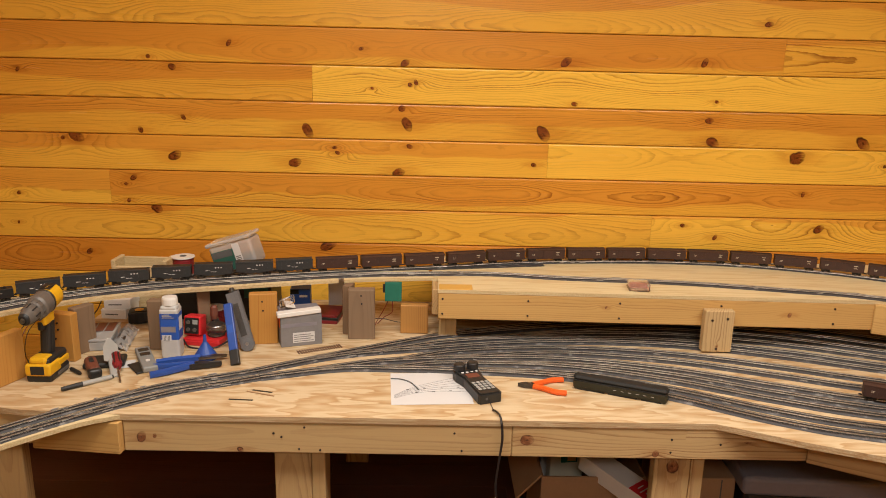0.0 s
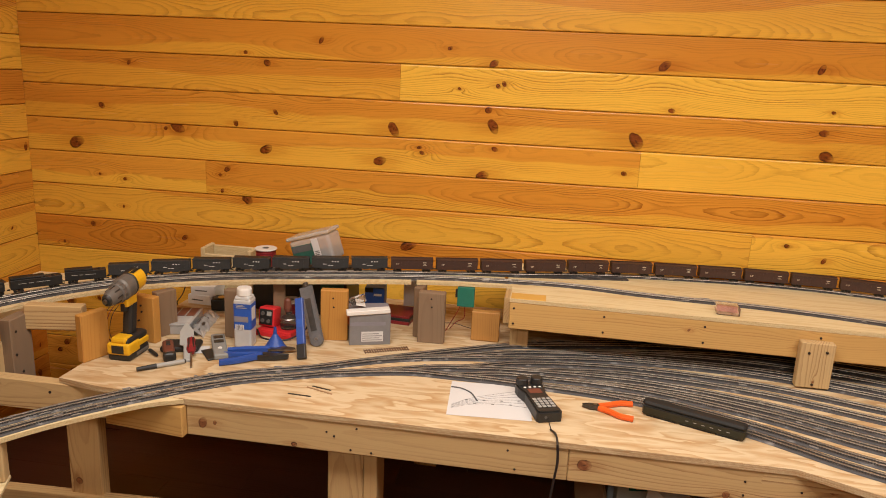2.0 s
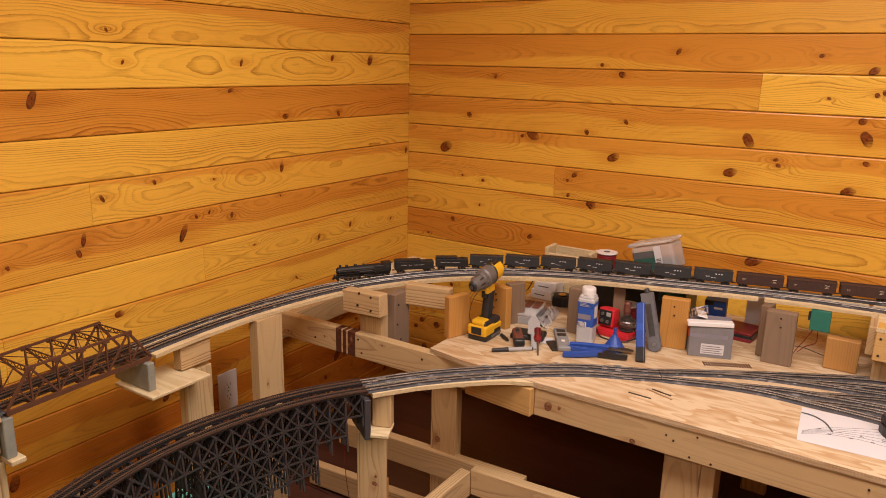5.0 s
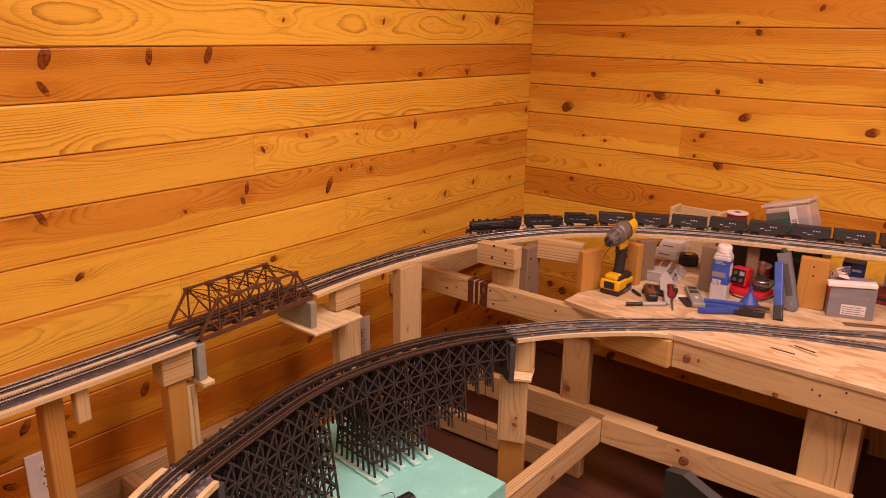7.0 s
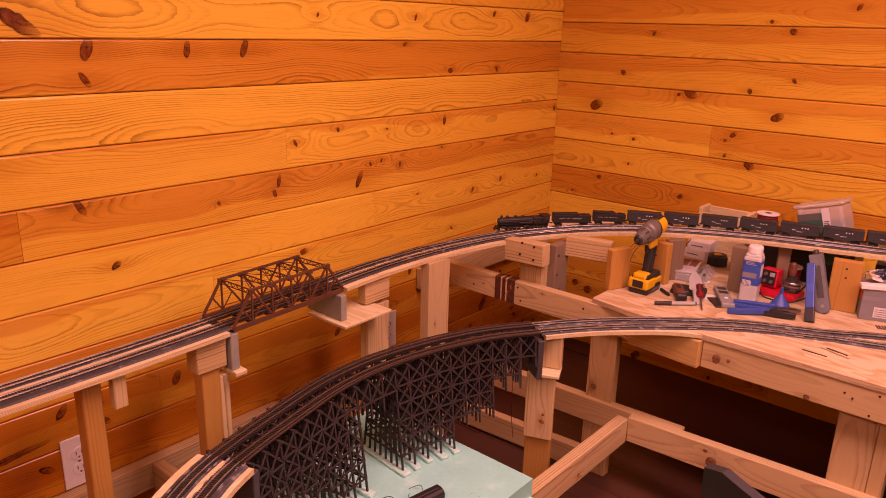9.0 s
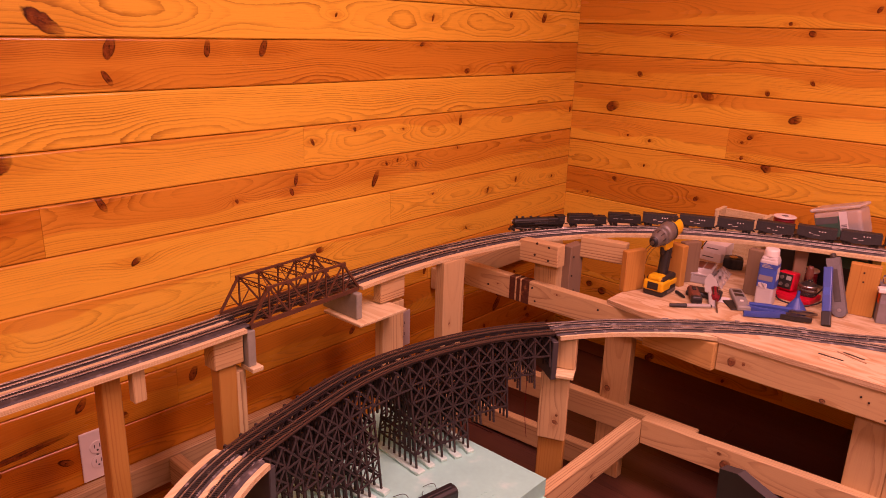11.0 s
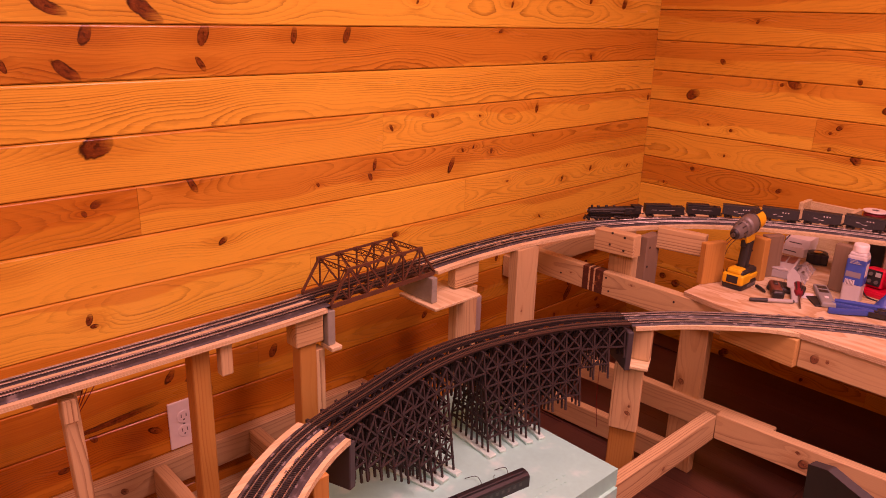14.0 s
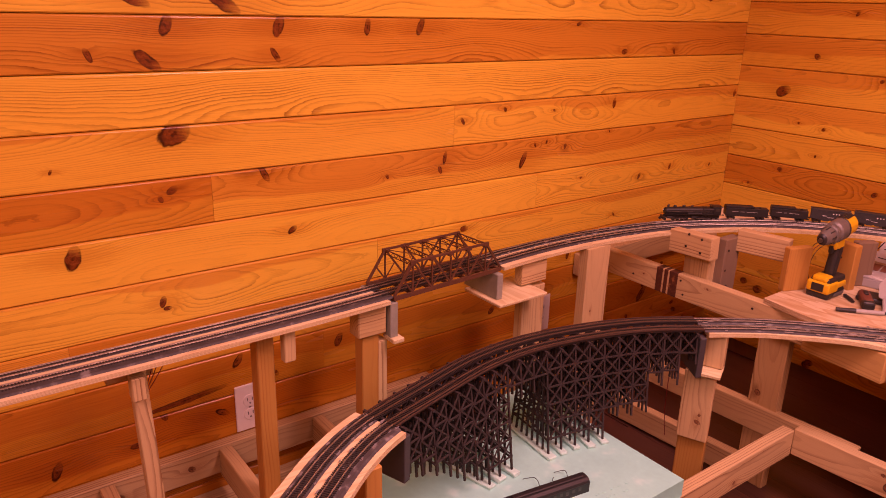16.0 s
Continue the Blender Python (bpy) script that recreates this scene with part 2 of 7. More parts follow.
def plywood(name, early, late, stretch=(1.0, 4.5), bands=7.0, rough=0.6, wide=0.42, turned=False):
    """Rotary-cut veneer: wide, wild, cream and tan figure with football patches."""
    n = Net(name)
    sep = n.node("ShaderNodeSeparateXYZ")
    n.put(sep.inputs[0], n.node("ShaderNodeTexCoord").outputs["Object"])
    x, y, z = sep.outputs
    if turned:
        x, y = y, x
    rnd = n.math("MULTIPLY", n.node("ShaderNodeObjectInfo").outputs["Random"], 31.0)
    base = n.vec(n.math("ADD", n.math("MULTIPLY", x, stretch[0]), rnd), n.math("MULTIPLY", y, stretch[1]), n.math("MULTIPLY", z, 30.0))
    big = n.noise(base, 1.5, 2, 0.45)
    mid = n.noise(base, 6.0, 3, 0.5)
    f = n.math("ADD", n.math("MULTIPLY", big, bands * 2.2), n.math("MULTIPLY", mid, 2.0))
    f = n.math("ADD", f, n.math("MULTIPLY", y, bands * 1.6))
    band = n.math("FRACT", f)
    late_fac = n.ramp(band, ((0.0, 0.05), (wide, 0.1), (wide + (1.0 - wide) * 0.3, 0.55), (0.92, 0.95), (1.0, 0.05)))
    streak = n.noise(n.vec(n.math("MULTIPLY", x, 9.0), n.math("MULTIPLY", y, 260.0), n.math("MULTIPLY", z, 400.0)), 1.0, 3, 0.6)
    fac = n.math("ADD", n.math("MULTIPLY", late_fac, n.span(mid, 0.3, 0.6, 0.35, 1.1)), n.math("MULTIPLY", n.math("SUBTRACT", streak, 0.5), 0.42), clamp=True)
    col = n.mix(fac, early, late)
    ply = n.math("FRACT", n.math("MULTIPLY", z, 420.0))
    geo = n.node("ShaderNodeNewGeometry")
    nz = n.node("ShaderNodeSeparateXYZ")
    n.put(nz.inputs[0], geo.outputs["Normal"])
    side = n.span(n.math("ABSOLUTE", nz.outputs[2]), 0.6, 0.2)
    col = n.mix(n.math("MULTIPLY", side, n.span(ply, 0.45, 0.55, 0.0, 0.6)), col, n.mix(1.0, col, (0.55, 0.42, 0.3), "MULTIPLY"))
    smudge = n.noise(n.vec(x, y, z), 5.0, 4, 0.6)
    col = n.mix(n.span(smudge, 0.58, 0.75, 0.0, 0.25), col, (0.35, 0.27, 0.2))
    n.bump(streak, 0.2, 0.0006)
    return n.finish(col, rough, 0.0, 0.3)


# ---- materials ----
M = {}
M["wall"] = wood("varnished_knotty_pine", (0.90, 0.532, 0.068), (0.29, 0.100, 0.008), ring=0.0038, rough=0.26, knots=10, wander=0.055, half=0.0667, depth=(0.045, 0.14), contrast=1.05, tone_to=(0.66, 0.41, 0.27), fuzz=0.27, spec=0.4, knot_colour=(0.135, 0.030, 0.005), heart=0.8, spread=2.3, bands=((0.0, 0.02), (0.46, 0.05), (0.78, 0.62), (0.95, 1.0), (1.0, 0.02)), flat=0.9, cloud=0.45, lively=0.5)
M["wall_far"] = wood("varnished_pine_far", (0.80, 0.45, 0.08), (0.52, 0.2, 0.02), ring=0.011, rough=0.4, wander=0.05)
M["stud"] = wood("raw_pine_stud", (0.575, 0.412, 0.205), (0.255, 0.125, 0.046), ring=0.0070, rough=0.62, knots=3, contrast=1.2, fuzz=0.2, tone_to=(0.80, 0.68, 0.52), knot_colour=(0.16, 0.055, 0.02), half=0.0, spread=2.6)
M["stud_gold"] = wood("golden_pine_stud", (0.60, 0.375, 0.13), (0.36, 0.17, 0.05), ring=0.0055, rough=0.6, knots=3, contrast=0.9, fuzz=0.12, half=0.0, knot_colour=(0.16, 0.055, 0.02))
M["stud_amber"] = wood("amber_pine_stud", (0.50, 0.25, 0.055), (0.36, 0.14, 0.025), ring=0.0055, rough=0.6, knots=3, contrast=0.85, fuzz=0.15, half=0.0, knot_colour=(0.16, 0.055, 0.02))
M["stud_brown"] = wood("weathered_stud", (0.235, 0.160, 0.10), (0.14, 0.090, 0.052), ring=0.006, rough=0.7, knots=3, contrast=0.6, fuzz=0.14, half=0.0)
M["ply"] = plywood("sheathing_plywood", (0.63, 0.50, 0.315), (0.45, 0.285, 0.135), stretch=(1.15, 4.9), bands=3.2, wide=0.2)
M["deck"] = plywood("deck_plywood", (0.70, 0.585, 0.345), (0.60, 0.46, 0.245), stretch=(0.6, 8.0), bands=4.0)
M["deck_long"] = plywood("deck_plywood_lengthwise", (0.70, 0.585, 0.345), (0.58, 0.43, 0.225), stretch=(0.6, 8.0), bands=4.0, turned=True)
M["cork"] = plain("grey_roadbed", (0.046, 0.044, 0.046), 0.62, 0, 0.8, 30, 0.5, dirt=(0.19, 0.185, 0.18))
M["tie"] = plain("black_plastic_tie", (0.016, 0.014, 0.013), 0.6, 0, 0.4, 60)
M["rail"] = plain("nickel_rail", (0.64, 0.58, 0.50), 0.34, 0.85, 0.7, 18)
M["rail_brown"] = plain("weathered_rail", (0.15, 0.085, 0.05), 0.5, 0.3, 0.4, 40)
M["trestle"] = plain("dark_stained_timber", (0.030, 0.021, 0.019), 0.72, 0, 0.5, 50)
M["abutment"] = plain("grey_painted_abutment", (0.25, 0.255, 0.205), 0.7, 0, 0.3, 30, 0.2)
M["charcoal"] = plain("charcoal_abutment", (0.045, 0.04, 0.042), 0.6, 0, 0.3, 30)
M["deck_timber"] = plain("brown_deck_timber", (0.060, 0.030, 0.019), 0.6, 0, 0.35, 50)
M["bridge"] = plain("oxide_brown_bridge", (0.11, 0.042, 0.020), 0.55, 0, 0.35, 50)
M["foam"] = plain("pale_green_foam", (0.18, 0.66, 0.59), 0.7, 0, 0.14, 12, 0.5, dirt=(0.31, 0.74, 0.67))
M["foam_cut"] = plain("cut_foam", (0.34, 0.74, 0.66), 0.75, 0, 0.2, 60, 0.6, dirt=(0.46, 0.80, 0.72))
M["floor"] = wood("dark_floor_plank", (0.090, 0.036, 0.024), (0.030, 0.011, 0.008), ring=0.011, rough=0.34, contrast=0.9, wander=0.10, half=0.0, tone_to=(0.55, 0.5, 0.5), fuzz=0.42, spread=3.0, cloud=0.9)
M["ceiling"] = plain("white_ceiling_paint", (0.78, 0.75, 0.70), 0.8, 0, 0.05, 8, 0.1)
M["black"] = plain("black_plastic", (0.018, 0.018, 0.018), 0.45, 0, 0.3, 60)
M["loco"] = plain("black_model_paint", (0.012, 0.012, 0.012), 0.5, 0, 0.4, 90)
M["hopper"] = plain("dark_grey_hopper_paint", (0.028, 0.030, 0.032), 0.55, 0, 0.3, 80)
M["boxcar"] = plain("oxide_brown_car_paint", (0.052, 0.024, 0.017), 0.55, 0, 0.3, 80)
M["roof_black"] = plain("matt_roof_black", (0.010, 0.009, 0.008), 0.75, 0, 0.3, 80)
M["coach"] = plain("olive_green_coach_paint", (0.018, 0.018, 0.009), 0.5, 0, 0.25, 80)
M["steel"] = plain("bare_steel", (0.36, 0.34, 0.32), 0.35, 1.0, 0.25, 60)
M["gunmetal"] = plain("dark_steel", (0.09, 0.085, 0.08), 0.4, 0.8, 0.3, 60)
M["glue"] = plain("dried_glue", (0.20, 0.20, 0.205), 0.25, 0, 0.3, 60)
M["fleck"] = plain("pale_glue_fleck", (0.30, 0.29, 0.275), 0.3, 0, 0.4, 80)
M["white"] = plain("white_plastic", (0.74, 0.73, 0.70), 0.4, 0, 0.06, 20)
M["paper"] = plain("white_paper", (0.62, 0.615, 0.61), 0.85, 0, 0.04, 15)
M["ink"] = plain("grey_ink", (0.10, 0.10, 0.10), 0.8, 0, 0.2, 40)
M["yellow"] = plain("yellow_plastic", (0.72, 0.40, 0.012), 0.42, 0, 0.12, 40)
M["drillgrey"] = plain("grey_gearcase", (0.155, 0.142, 0.128), 0.45, 0.3, 0.25, 50)
M["blue"] = plain("blue_plastic", (0.022, 0.075, 0.34), 0.4, 0, 0.15, 40)
M["label_blue"] = plain("blue_label", (0.02, 0.09, 0.42), 0.5, 0, 0.2, 30)
M["orange"] = plain("orange_dipped_grip", (0.78, 0.12, 0.015), 0.45, 0, 0.1, 40)
M["red"] = plain("red_plastic", (0.62, 0.025, 0.03), 0.42, 0, 0.15, 40)
M["red_dark"] = plain("dark_red_wire", (0.22, 0.015, 0.018), 0.45, 0, 0.3, 60)
M["green"] = plain("teal_green_board", (0.015, 0.16, 0.11), 0.5, 0, 0.15, 40)
M["teal_label"] = plain("dark_green_label", (0.02, 0.10, 0.075), 0.55, 0, 0.25, 30)
M["greybox"] = plain("grey_printed_card", (0.20, 0.195, 0.20), 0.65, 0, 0.2, 25)
M["card"] = plain("brown_cardboard", (0.36, 0.22, 0.115), 0.8, 0, 0.15, 20, 0.1)
M["cream"] = plain("cream_card", (0.62, 0.56, 0.42), 0.75, 0, 0.1, 20)
M["tub_lilac"] = plain("grey_violet_plastic", (0.22, 0.21, 0.24), 0.5, 0, 0.15, 20)
M["grey_plastic"] = plain("light_grey_plastic", (0.34, 0.34, 0.32), 0.5, 0, 0.12, 30)
M["tester_grey"] = plain("worn_grey_case", (0.24, 0.245, 0.235), 0.5, 0, 0.2, 30)
M["milky"] = plain("milky_plastic", (0.50, 0.50, 0.49), 0.4, 0, 0.1, 25)
M["label_pink"] = plain("faded_red_label", (0.46, 0.20, 0.15), 0.6, 0, 0.3, 40)
M["saw_grey"] = plain("worn_grey_casting", (0.15, 0.15, 0.155), 0.4, 0.4, 0.35, 40)
M["leather"] = plain("worn_brown_grip", (0.16, 0.05, 0.03), 0.55, 0, 0.3, 40)
M["chair"] = plain("black_mesh_chair", (0.012, 0.0115, 0.012), 0.65, 0, 0.3, 60)
M["wire"] = plain("black_wire", (0.02, 0.015, 0.015), 0.5)
M["yellow_wood"] = plain("yellow_pine_offcut", (0.62, 0.36, 0.08), 0.6, 0, 0.12, 10)
M["scorch"] = plain("scorched_band", (0.09, 0.024, 0.010), 0.6, 0, 0.9, 55, dirt=(0.36, 0.15, 0.05))
M["screw"] = plain("dark_screw_hole", (0.02, 0.012, 0.008), 0.6)


def clear(name, colour, rough, amount, ior=1.3):
    n = Net(name)
    n.finish(colour, rough)
    n.bsdf.inputs["Transmission Weight"].default_value = amount
    n.bsdf.inputs["IOR"].default_value = ior
    return n.mat


M["clear"] = clear("cloudy_clear_plastic", (0.86, 0.86, 0.85), 0.22, 0.66, 1.2)
M["clear_thin"] = clear("clear_plastic_case", (0.92, 0.90, 0.88), 0.06, 0.94, 1.12)
M["smoky"] = clear("smoky_glass", (0.45, 0.40, 0.38), 0.06, 0.94, 1.15)


# ---- mesh helpers ----
def part(name, bm, material, parent=None, label="", m=None):
    """Links a bmesh as one mesh object, under its parent, at the local pose m."""
    me = bpy.data.meshes.new(name)
    bm.to_mesh(me)
    bm.free()
    me.materials.append(material)
    ob = new(name, me)
    ob.parent = parent
    if m is not None:
        ob.matrix_basis = m
    if label:
        tagged(ob, label)
    return ob


def again(ob, m, parent=None):
    """One more piece on the same mesh."""
    twin = new(ob.name.split(".")[0], ob.data)
    twin.parent = parent or ob.parent
    twin.matrix_basis = m
    return twin


def thing(name, label, category, m=None, group="", kind=""):
    ob = new(name)
    ob.empty_display_size = 0.05
    if m is not None:
        ob.matrix_basis = m
    return tagged(ob, label, category, group, kind)


def block(bm, lo, hi, bevel=0.0, seg=1, m=None):
    """Adds a box between two corners, with rounded edges."""
    made = bmesh.ops.create_cube(bm, size=1)["verts"]
    for v in made:
        v.co = Vector([(lo[k] + hi[k]) / 2 + v.co[k] * (hi[k] - lo[k]) for k in range(3)])
    if bevel:
        edges = list({e for v in made for e in v.link_edges})
        out = bmesh.ops.bevel(bm, geom=edges, offset=bevel, segments=seg, affect="EDGES", profile=0.5)
        made = list({v for f in out["faces"] for v in f.verts} | {v for v in made if v.is_valid})
    if m is not None:
        bmesh.ops.transform(bm, matrix=m, verts=[v for v in made if v.is_valid])
    return bm


def bx(lo, hi, bevel=0.0, seg=1, m=None):
    return block(bmesh.new(), lo, hi, bevel, seg, m)


def tube(bm, a, b, r1, r2=None, seg=12, cap=True):
    """Adds a round bar between two points."""
    a, b = Vector(a), Vector(b)
    d = b - a
    m = Matrix.Translation((a + b) / 2) @ d.to_track_quat("Z", "Y").to_matrix().to_4x4()
    bmesh.ops.create_cone(bm, cap_ends=cap, segments=seg, radius1=r1, radius2=r1 if r2 is None else r2, depth=d.length, matrix=m)
    return bm


def lathe(bm, rows, seg=20, m=None):
    """Adds a turned form about z from (radius, height) rows."""
    rings = []
    for r, h in rows:
        rings.append([bm.verts.new((r * math.cos(2 * math.pi * k / seg), r * math.sin(2 * math.pi * k / seg), h)) for k in range(seg)])
    for a, b in zip(rings, rings[1:]):
        for k in range(seg):
            bm.faces.new((a[k], a[(k + 1) % seg], b[(k + 1) % seg], b[k]))
    bm.faces.new(list(reversed(rings[0])))
    bm.faces.new(rings[-1])
    if m is not None:
        bmesh.ops.transform(bm, matrix=m, verts=[v for r in rings for v in r])
    return bm


def bar(bm, a, b, w, h, up=(0, 0, 1)):
    """Adds a square bar of width w and height h between two points."""
    a, b = Vector(a), Vector(b)
    x = (b - a).normalized()
    u = Vector(up)
    if abs(x.dot(u)) > 0.95:
        u = Vector((1, 0, 0))
    y = u.cross(x).normalized()
    z = x.cross(y)
    m = Matrix.Translation((a + b) / 2) @ Matrix((x, y, z)).transposed().to_4x4()
    made = bmesh.ops.create_cube(bm, size=1, matrix=m @ Matrix.Diagonal(((b - a).length, w, h, 1)))
    return bm


def prism(outline, z0, z1):
    """A slab from a plan outline."""
    bm = bmesh.new()
    low = [bm.verts.new((x, y, z0)) for x, y in outline]
    top = [bm.verts.new((x, y, z1)) for x, y in outline]
    bm.faces.new(top)
    bm.faces.new(list(reversed(low)))
    for k in range(len(outline)):
        j = (k + 1) % len(outline)
        bm.faces.new((low[k], low[j], top[j], top[k]))
    bmesh.ops.recalc_face_normals(bm, faces=bm.faces)
    return bm


def stick(name, parent, a, b, w, h, material, up=(0, 0, 1), bevel=0.0025, label="", knots=(), tone=0.0):
    """A sawn board from a to b, w across and h along up, with its grain along its length. Points are in the parent's own space."""
    a, b = Vector(a), Vector(b)
    x = (b - a).normalized()
    u = Vector(up)
    if abs(x.dot(u)) > 0.98:
        u = Vector((0, 1, 0))
    y = u.cross(x).normalized()
    z = x.cross(y)
    m = Matrix.Translation(a) @ Matrix((x, y, z)).transposed().to_4x4()
    ob = part(name, bx((0, -w / 2, -h / 2), ((b - a).length, w / 2, h / 2), bevel), material, parent, label, m)
    set_knots(ob, knots, 3, tone, 0.3)
    return ob


def screws(parent, spots, axis, r=0.0045):
    """Dark countersunk screw heads on a face; axis is the face's normal."""
    n = Vector(axis)
    first = None
    for s in spots:
        if first is None:
            bm = bmesh.new()
            tube(bm, -n * 0.004, n * 0.0012, r, seg=8)
            first = part("screw", bm, M["screw"], parent, m=Matrix.Translation(s))
        else:
            again(first, Matrix.Translation(s), parent)


def catmull(points, step=0.02):
    """A smooth line through the points, in even steps."""
    pts = [Vector(p) for p in points]
    pts = [2 * pts[0] - pts[1]] + pts + [2 * pts[-1] - pts[-2]]
    fine = []
    for k in range(1, len(pts) - 2):
        p0, p1, p2, p3 = pts[k - 1:k + 3]
        for s in range(24):
            t = s / 24
            fine.append(0.5 * (2 * p1 + (p2 - p0) * t + (2 * p0 - 5 * p1 + 4 * p2 - p3) * t * t + (3 * p1 - p0 - 3 * p2 + p3) * t ** 3))
    fine.append(pts[-2])
    out, left = [fine[0]], step
    for a, b in zip(fine, fine[1:]):
        d = (b - a).length
        while d >= left and d > 1e-9:
            a = a + (b - a) * (left / d)
            out.append(a)
            d, left = (b - a).length, step
        left -= d
    out.append(fine[-1])
    return out


def aside(line, off):
    """The line moved sideways, to the left of its way."""
    out = []
    for k, p in enumerate(line):
        d = line[min(k + 1, len(line) - 1)] - line[max(k - 1, 0)]
        n = Vector((-d.y, d.x, 0)).normalized()
        out.append(p + n * off)
    return out


def sweep(bm, line, profile):
    """Adds a closed profile of (sideways, up) points drawn along a line."""
    rings = []
    for k, p in enumerate(line):
        d = line[min(k + 1, len(line) - 1)] - line[max(k - 1, 0)]
        n = Vector((-d.y, d.x, 0)).normalized()
        rings.append([bm.verts.new(p + n * a + Vector((0, 0, b))) for a, b in profile])
    c = len(profile)
    for a, b in zip(rings, rings[1:]):
        for k in range(c):
            bm.faces.new((a[k], a[(k + 1) % c], b[(k + 1) % c], b[k]))
    bm.faces.new(rings[0])
    bm.faces.new(list(reversed(rings[-1])))
    bmesh.ops.recalc_face_normals(bm, faces=bm.faces)
    return bm


def cord(name, parent, points, r, material, label="", step=0.006, seg=6):
    """A round wire along a smooth line."""
    line = catmull(points, step)
    bm = bmesh.new()
    last = None
    for k, p in enumerate(line):
        d = (line[min(k + 1, len(line) - 1)] - line[max(k - 1, 0)]).normalized()
        u = d.cross(Vector((0.3, 0.2, 1))).normalized()
        v = d.cross(u)
        ring = [bm.verts.new(p + r * (u * math.cos(2 * math.pi * j / seg) + v * math.sin(2 * math.pi * j / seg))) for j in range(seg)]
        if last:
            for j in range(seg):
                bm.faces.new((last[j], last[(j + 1) % seg], ring[(j + 1) % seg], ring[j]))
        last = ring
    return part(name, bm, material, parent, label)

# ---- the room ----
PITCH, ROW3 = 0.1334, 1.54
EAST, SOUTH, HIGH = 5.2, -5.6, 2.6


def row_top(k):
    return ROW3 - (k - 3) * PITCH


floor = tagged(part("floor", bx((-0.1, SOUTH - 0.1, -0.12), (EAST + 0.1, 0.1, -0.006)), M["floor"]), "dark brown wood-look plank floor", "floor", kind="structure")
wall_north = tagged(part("wall_north", bx((-0.12, 0.022, -0.1), (EAST + 0.1, 0.12, HIGH)), M["wall_far"]), "wall of varnished knotty pine tongue-and-groove boards", "wall", kind="structure")
wall_west = tagged(part("wall_west", bx((-0.12, SOUTH - 0.1, -0.1), (-0.022, 0.022, HIGH)), M["wall_far"]), "wall of varnished knotty pine tongue-and-groove boards", "wall", kind="structure")
wall_east = tagged(part("wall_east", bx((EAST, SOUTH, -0.1), (EAST + 0.1, 0.022, HIGH)), M["wall_far"]), "plain pine wall closing the room", "wall", kind="structure")
wall_south = tagged(part("wall_south", bx((-0.022, SOUTH - 0.1, -0.1), (EAST, SOUTH, HIGH)), M["wall_far"]), "plain pine wall closing the room", "wall", kind="structure")
ceiling = tagged(part("ceiling", bx((-0.12, SOUTH - 0.1, HIGH), (EAST + 0.1, 0.12, HIGH + 0.1)), M["ceiling"]), "plain pale ceiling", "ceiling", kind="structure")

NORTH_KNOTS = [
    (1.23, 1.61, 0.011), (1.71, 1.60, 0.008), (1.87, 1.553, 0.015), (2.46, 1.57, 0.019), (2.97, 1.58, 0.015), (3.19, 1.72, 0.013), (1.84, 1.80, 0.014), (1.02, 1.52, 0.012), (1.75, 1.46, 0.006), (1.89, 1.475, 0.008), (1.91, 1.485, 0.009),
    (2.50, 1.42, 0.010), (3.03, 1.44, 0.007), (1.05, 1.34, 0.010), (0.89, 1.29, 0.011), (1.49, 1.38, 0.008), (1.51, 1.30, 0.024, -60, 1.8), (1.86, 1.39, 0.012), (1.88, 1.33, 0.023, -58, 1.7), (2.39, 1.308, 0.028, -55, 1.7), (2.31, 1.36, 0.006),
]
NORTH_KNOTS_LOW = [
    (3.01, 1.37, 0.014), (3.03, 1.29, 0.021, -32, 1.4), (3.60, 1.30, 0.026, -38, 1.7), (0.65, 1.26, 0.026, -24, 1.9), (1.01, 1.197, 0.022, 22, 1.6), (1.46, 1.18, 0.020, 18, 1.5), (1.61, 1.24, 0.008), (1.62, 1.22, 0.009), (1.85, 1.15, 0.021, 20, 1.7), (2.36, 1.19, 0.010), (1.89, 1.25, 0.010), (0.213, 1.18, 0.027, 30, 1.5), (0.60, 1.255, 0.008),
    (3.36, 1.24, 0.025, 12, 1.25), (0.93, 0.993, 0.018), (3.08, 0.925, 0.010), (3.48, 0.965, 0.018), (1.58, 0.862, 0.026), (0.66, 0.82, 0.012), (0.82, 1.085, 0.006), (3.40, 1.10, 0.009), (2.95, 0.97, 0.009), (0.40, 0.93, 0.006),
]
NORTH_KNOTS_CORNER = [
    (0.334, 1.329, 0.012), (0.198, 1.302, 0.007), (0.602, 1.335, 0.006), (0.267, 1.242, 0.008), (0.44, 1.252, 0.008), (0.714, 1.211, 0.008), (0.85, 1.11, 0.012, 40, 1.5),
    (0.827, 1.023, 0.008), (0.936, 1.555, 0.007), (0.123, 0.763, 0.006), (0.259, 0.846, 0.010),
]
WEST_KNOTS = [
    (-2.57, 1.488, 0.034, -22, 2.2), (-2.355, 1.486, 0.044, -36, 2.7), (-2.499, 1.428, 0.024, 72, 1.6), (-2.547, 1.344, 0.032, -40, 2.0), (-2.68, 1.36, 0.014), (-2.75, 1.40, 0.005), (-2.204, 1.429, 0.025, 68, 1.6), (-2.217, 1.352, 0.018, -58, 2.0), (-1.932, 1.425, 0.02, 82, 1.9), (-1.746, 1.43, 0.026, 68, 2.2), (-1.95, 1.38, 0.005), (-1.06, 1.44, 0.012), (-0.80, 1.34, 0.014),
    (-0.50, 1.34, 0.013), (-1.15, 1.39, 0.010), (-0.29, 1.554, 0.020), (-0.53, 1.56, 0.012), (-2.502, 1.165, 0.036, 25, 1.15), (-0.83, 1.15, 0.016), (-0.02, 1.15, 0.014),
]
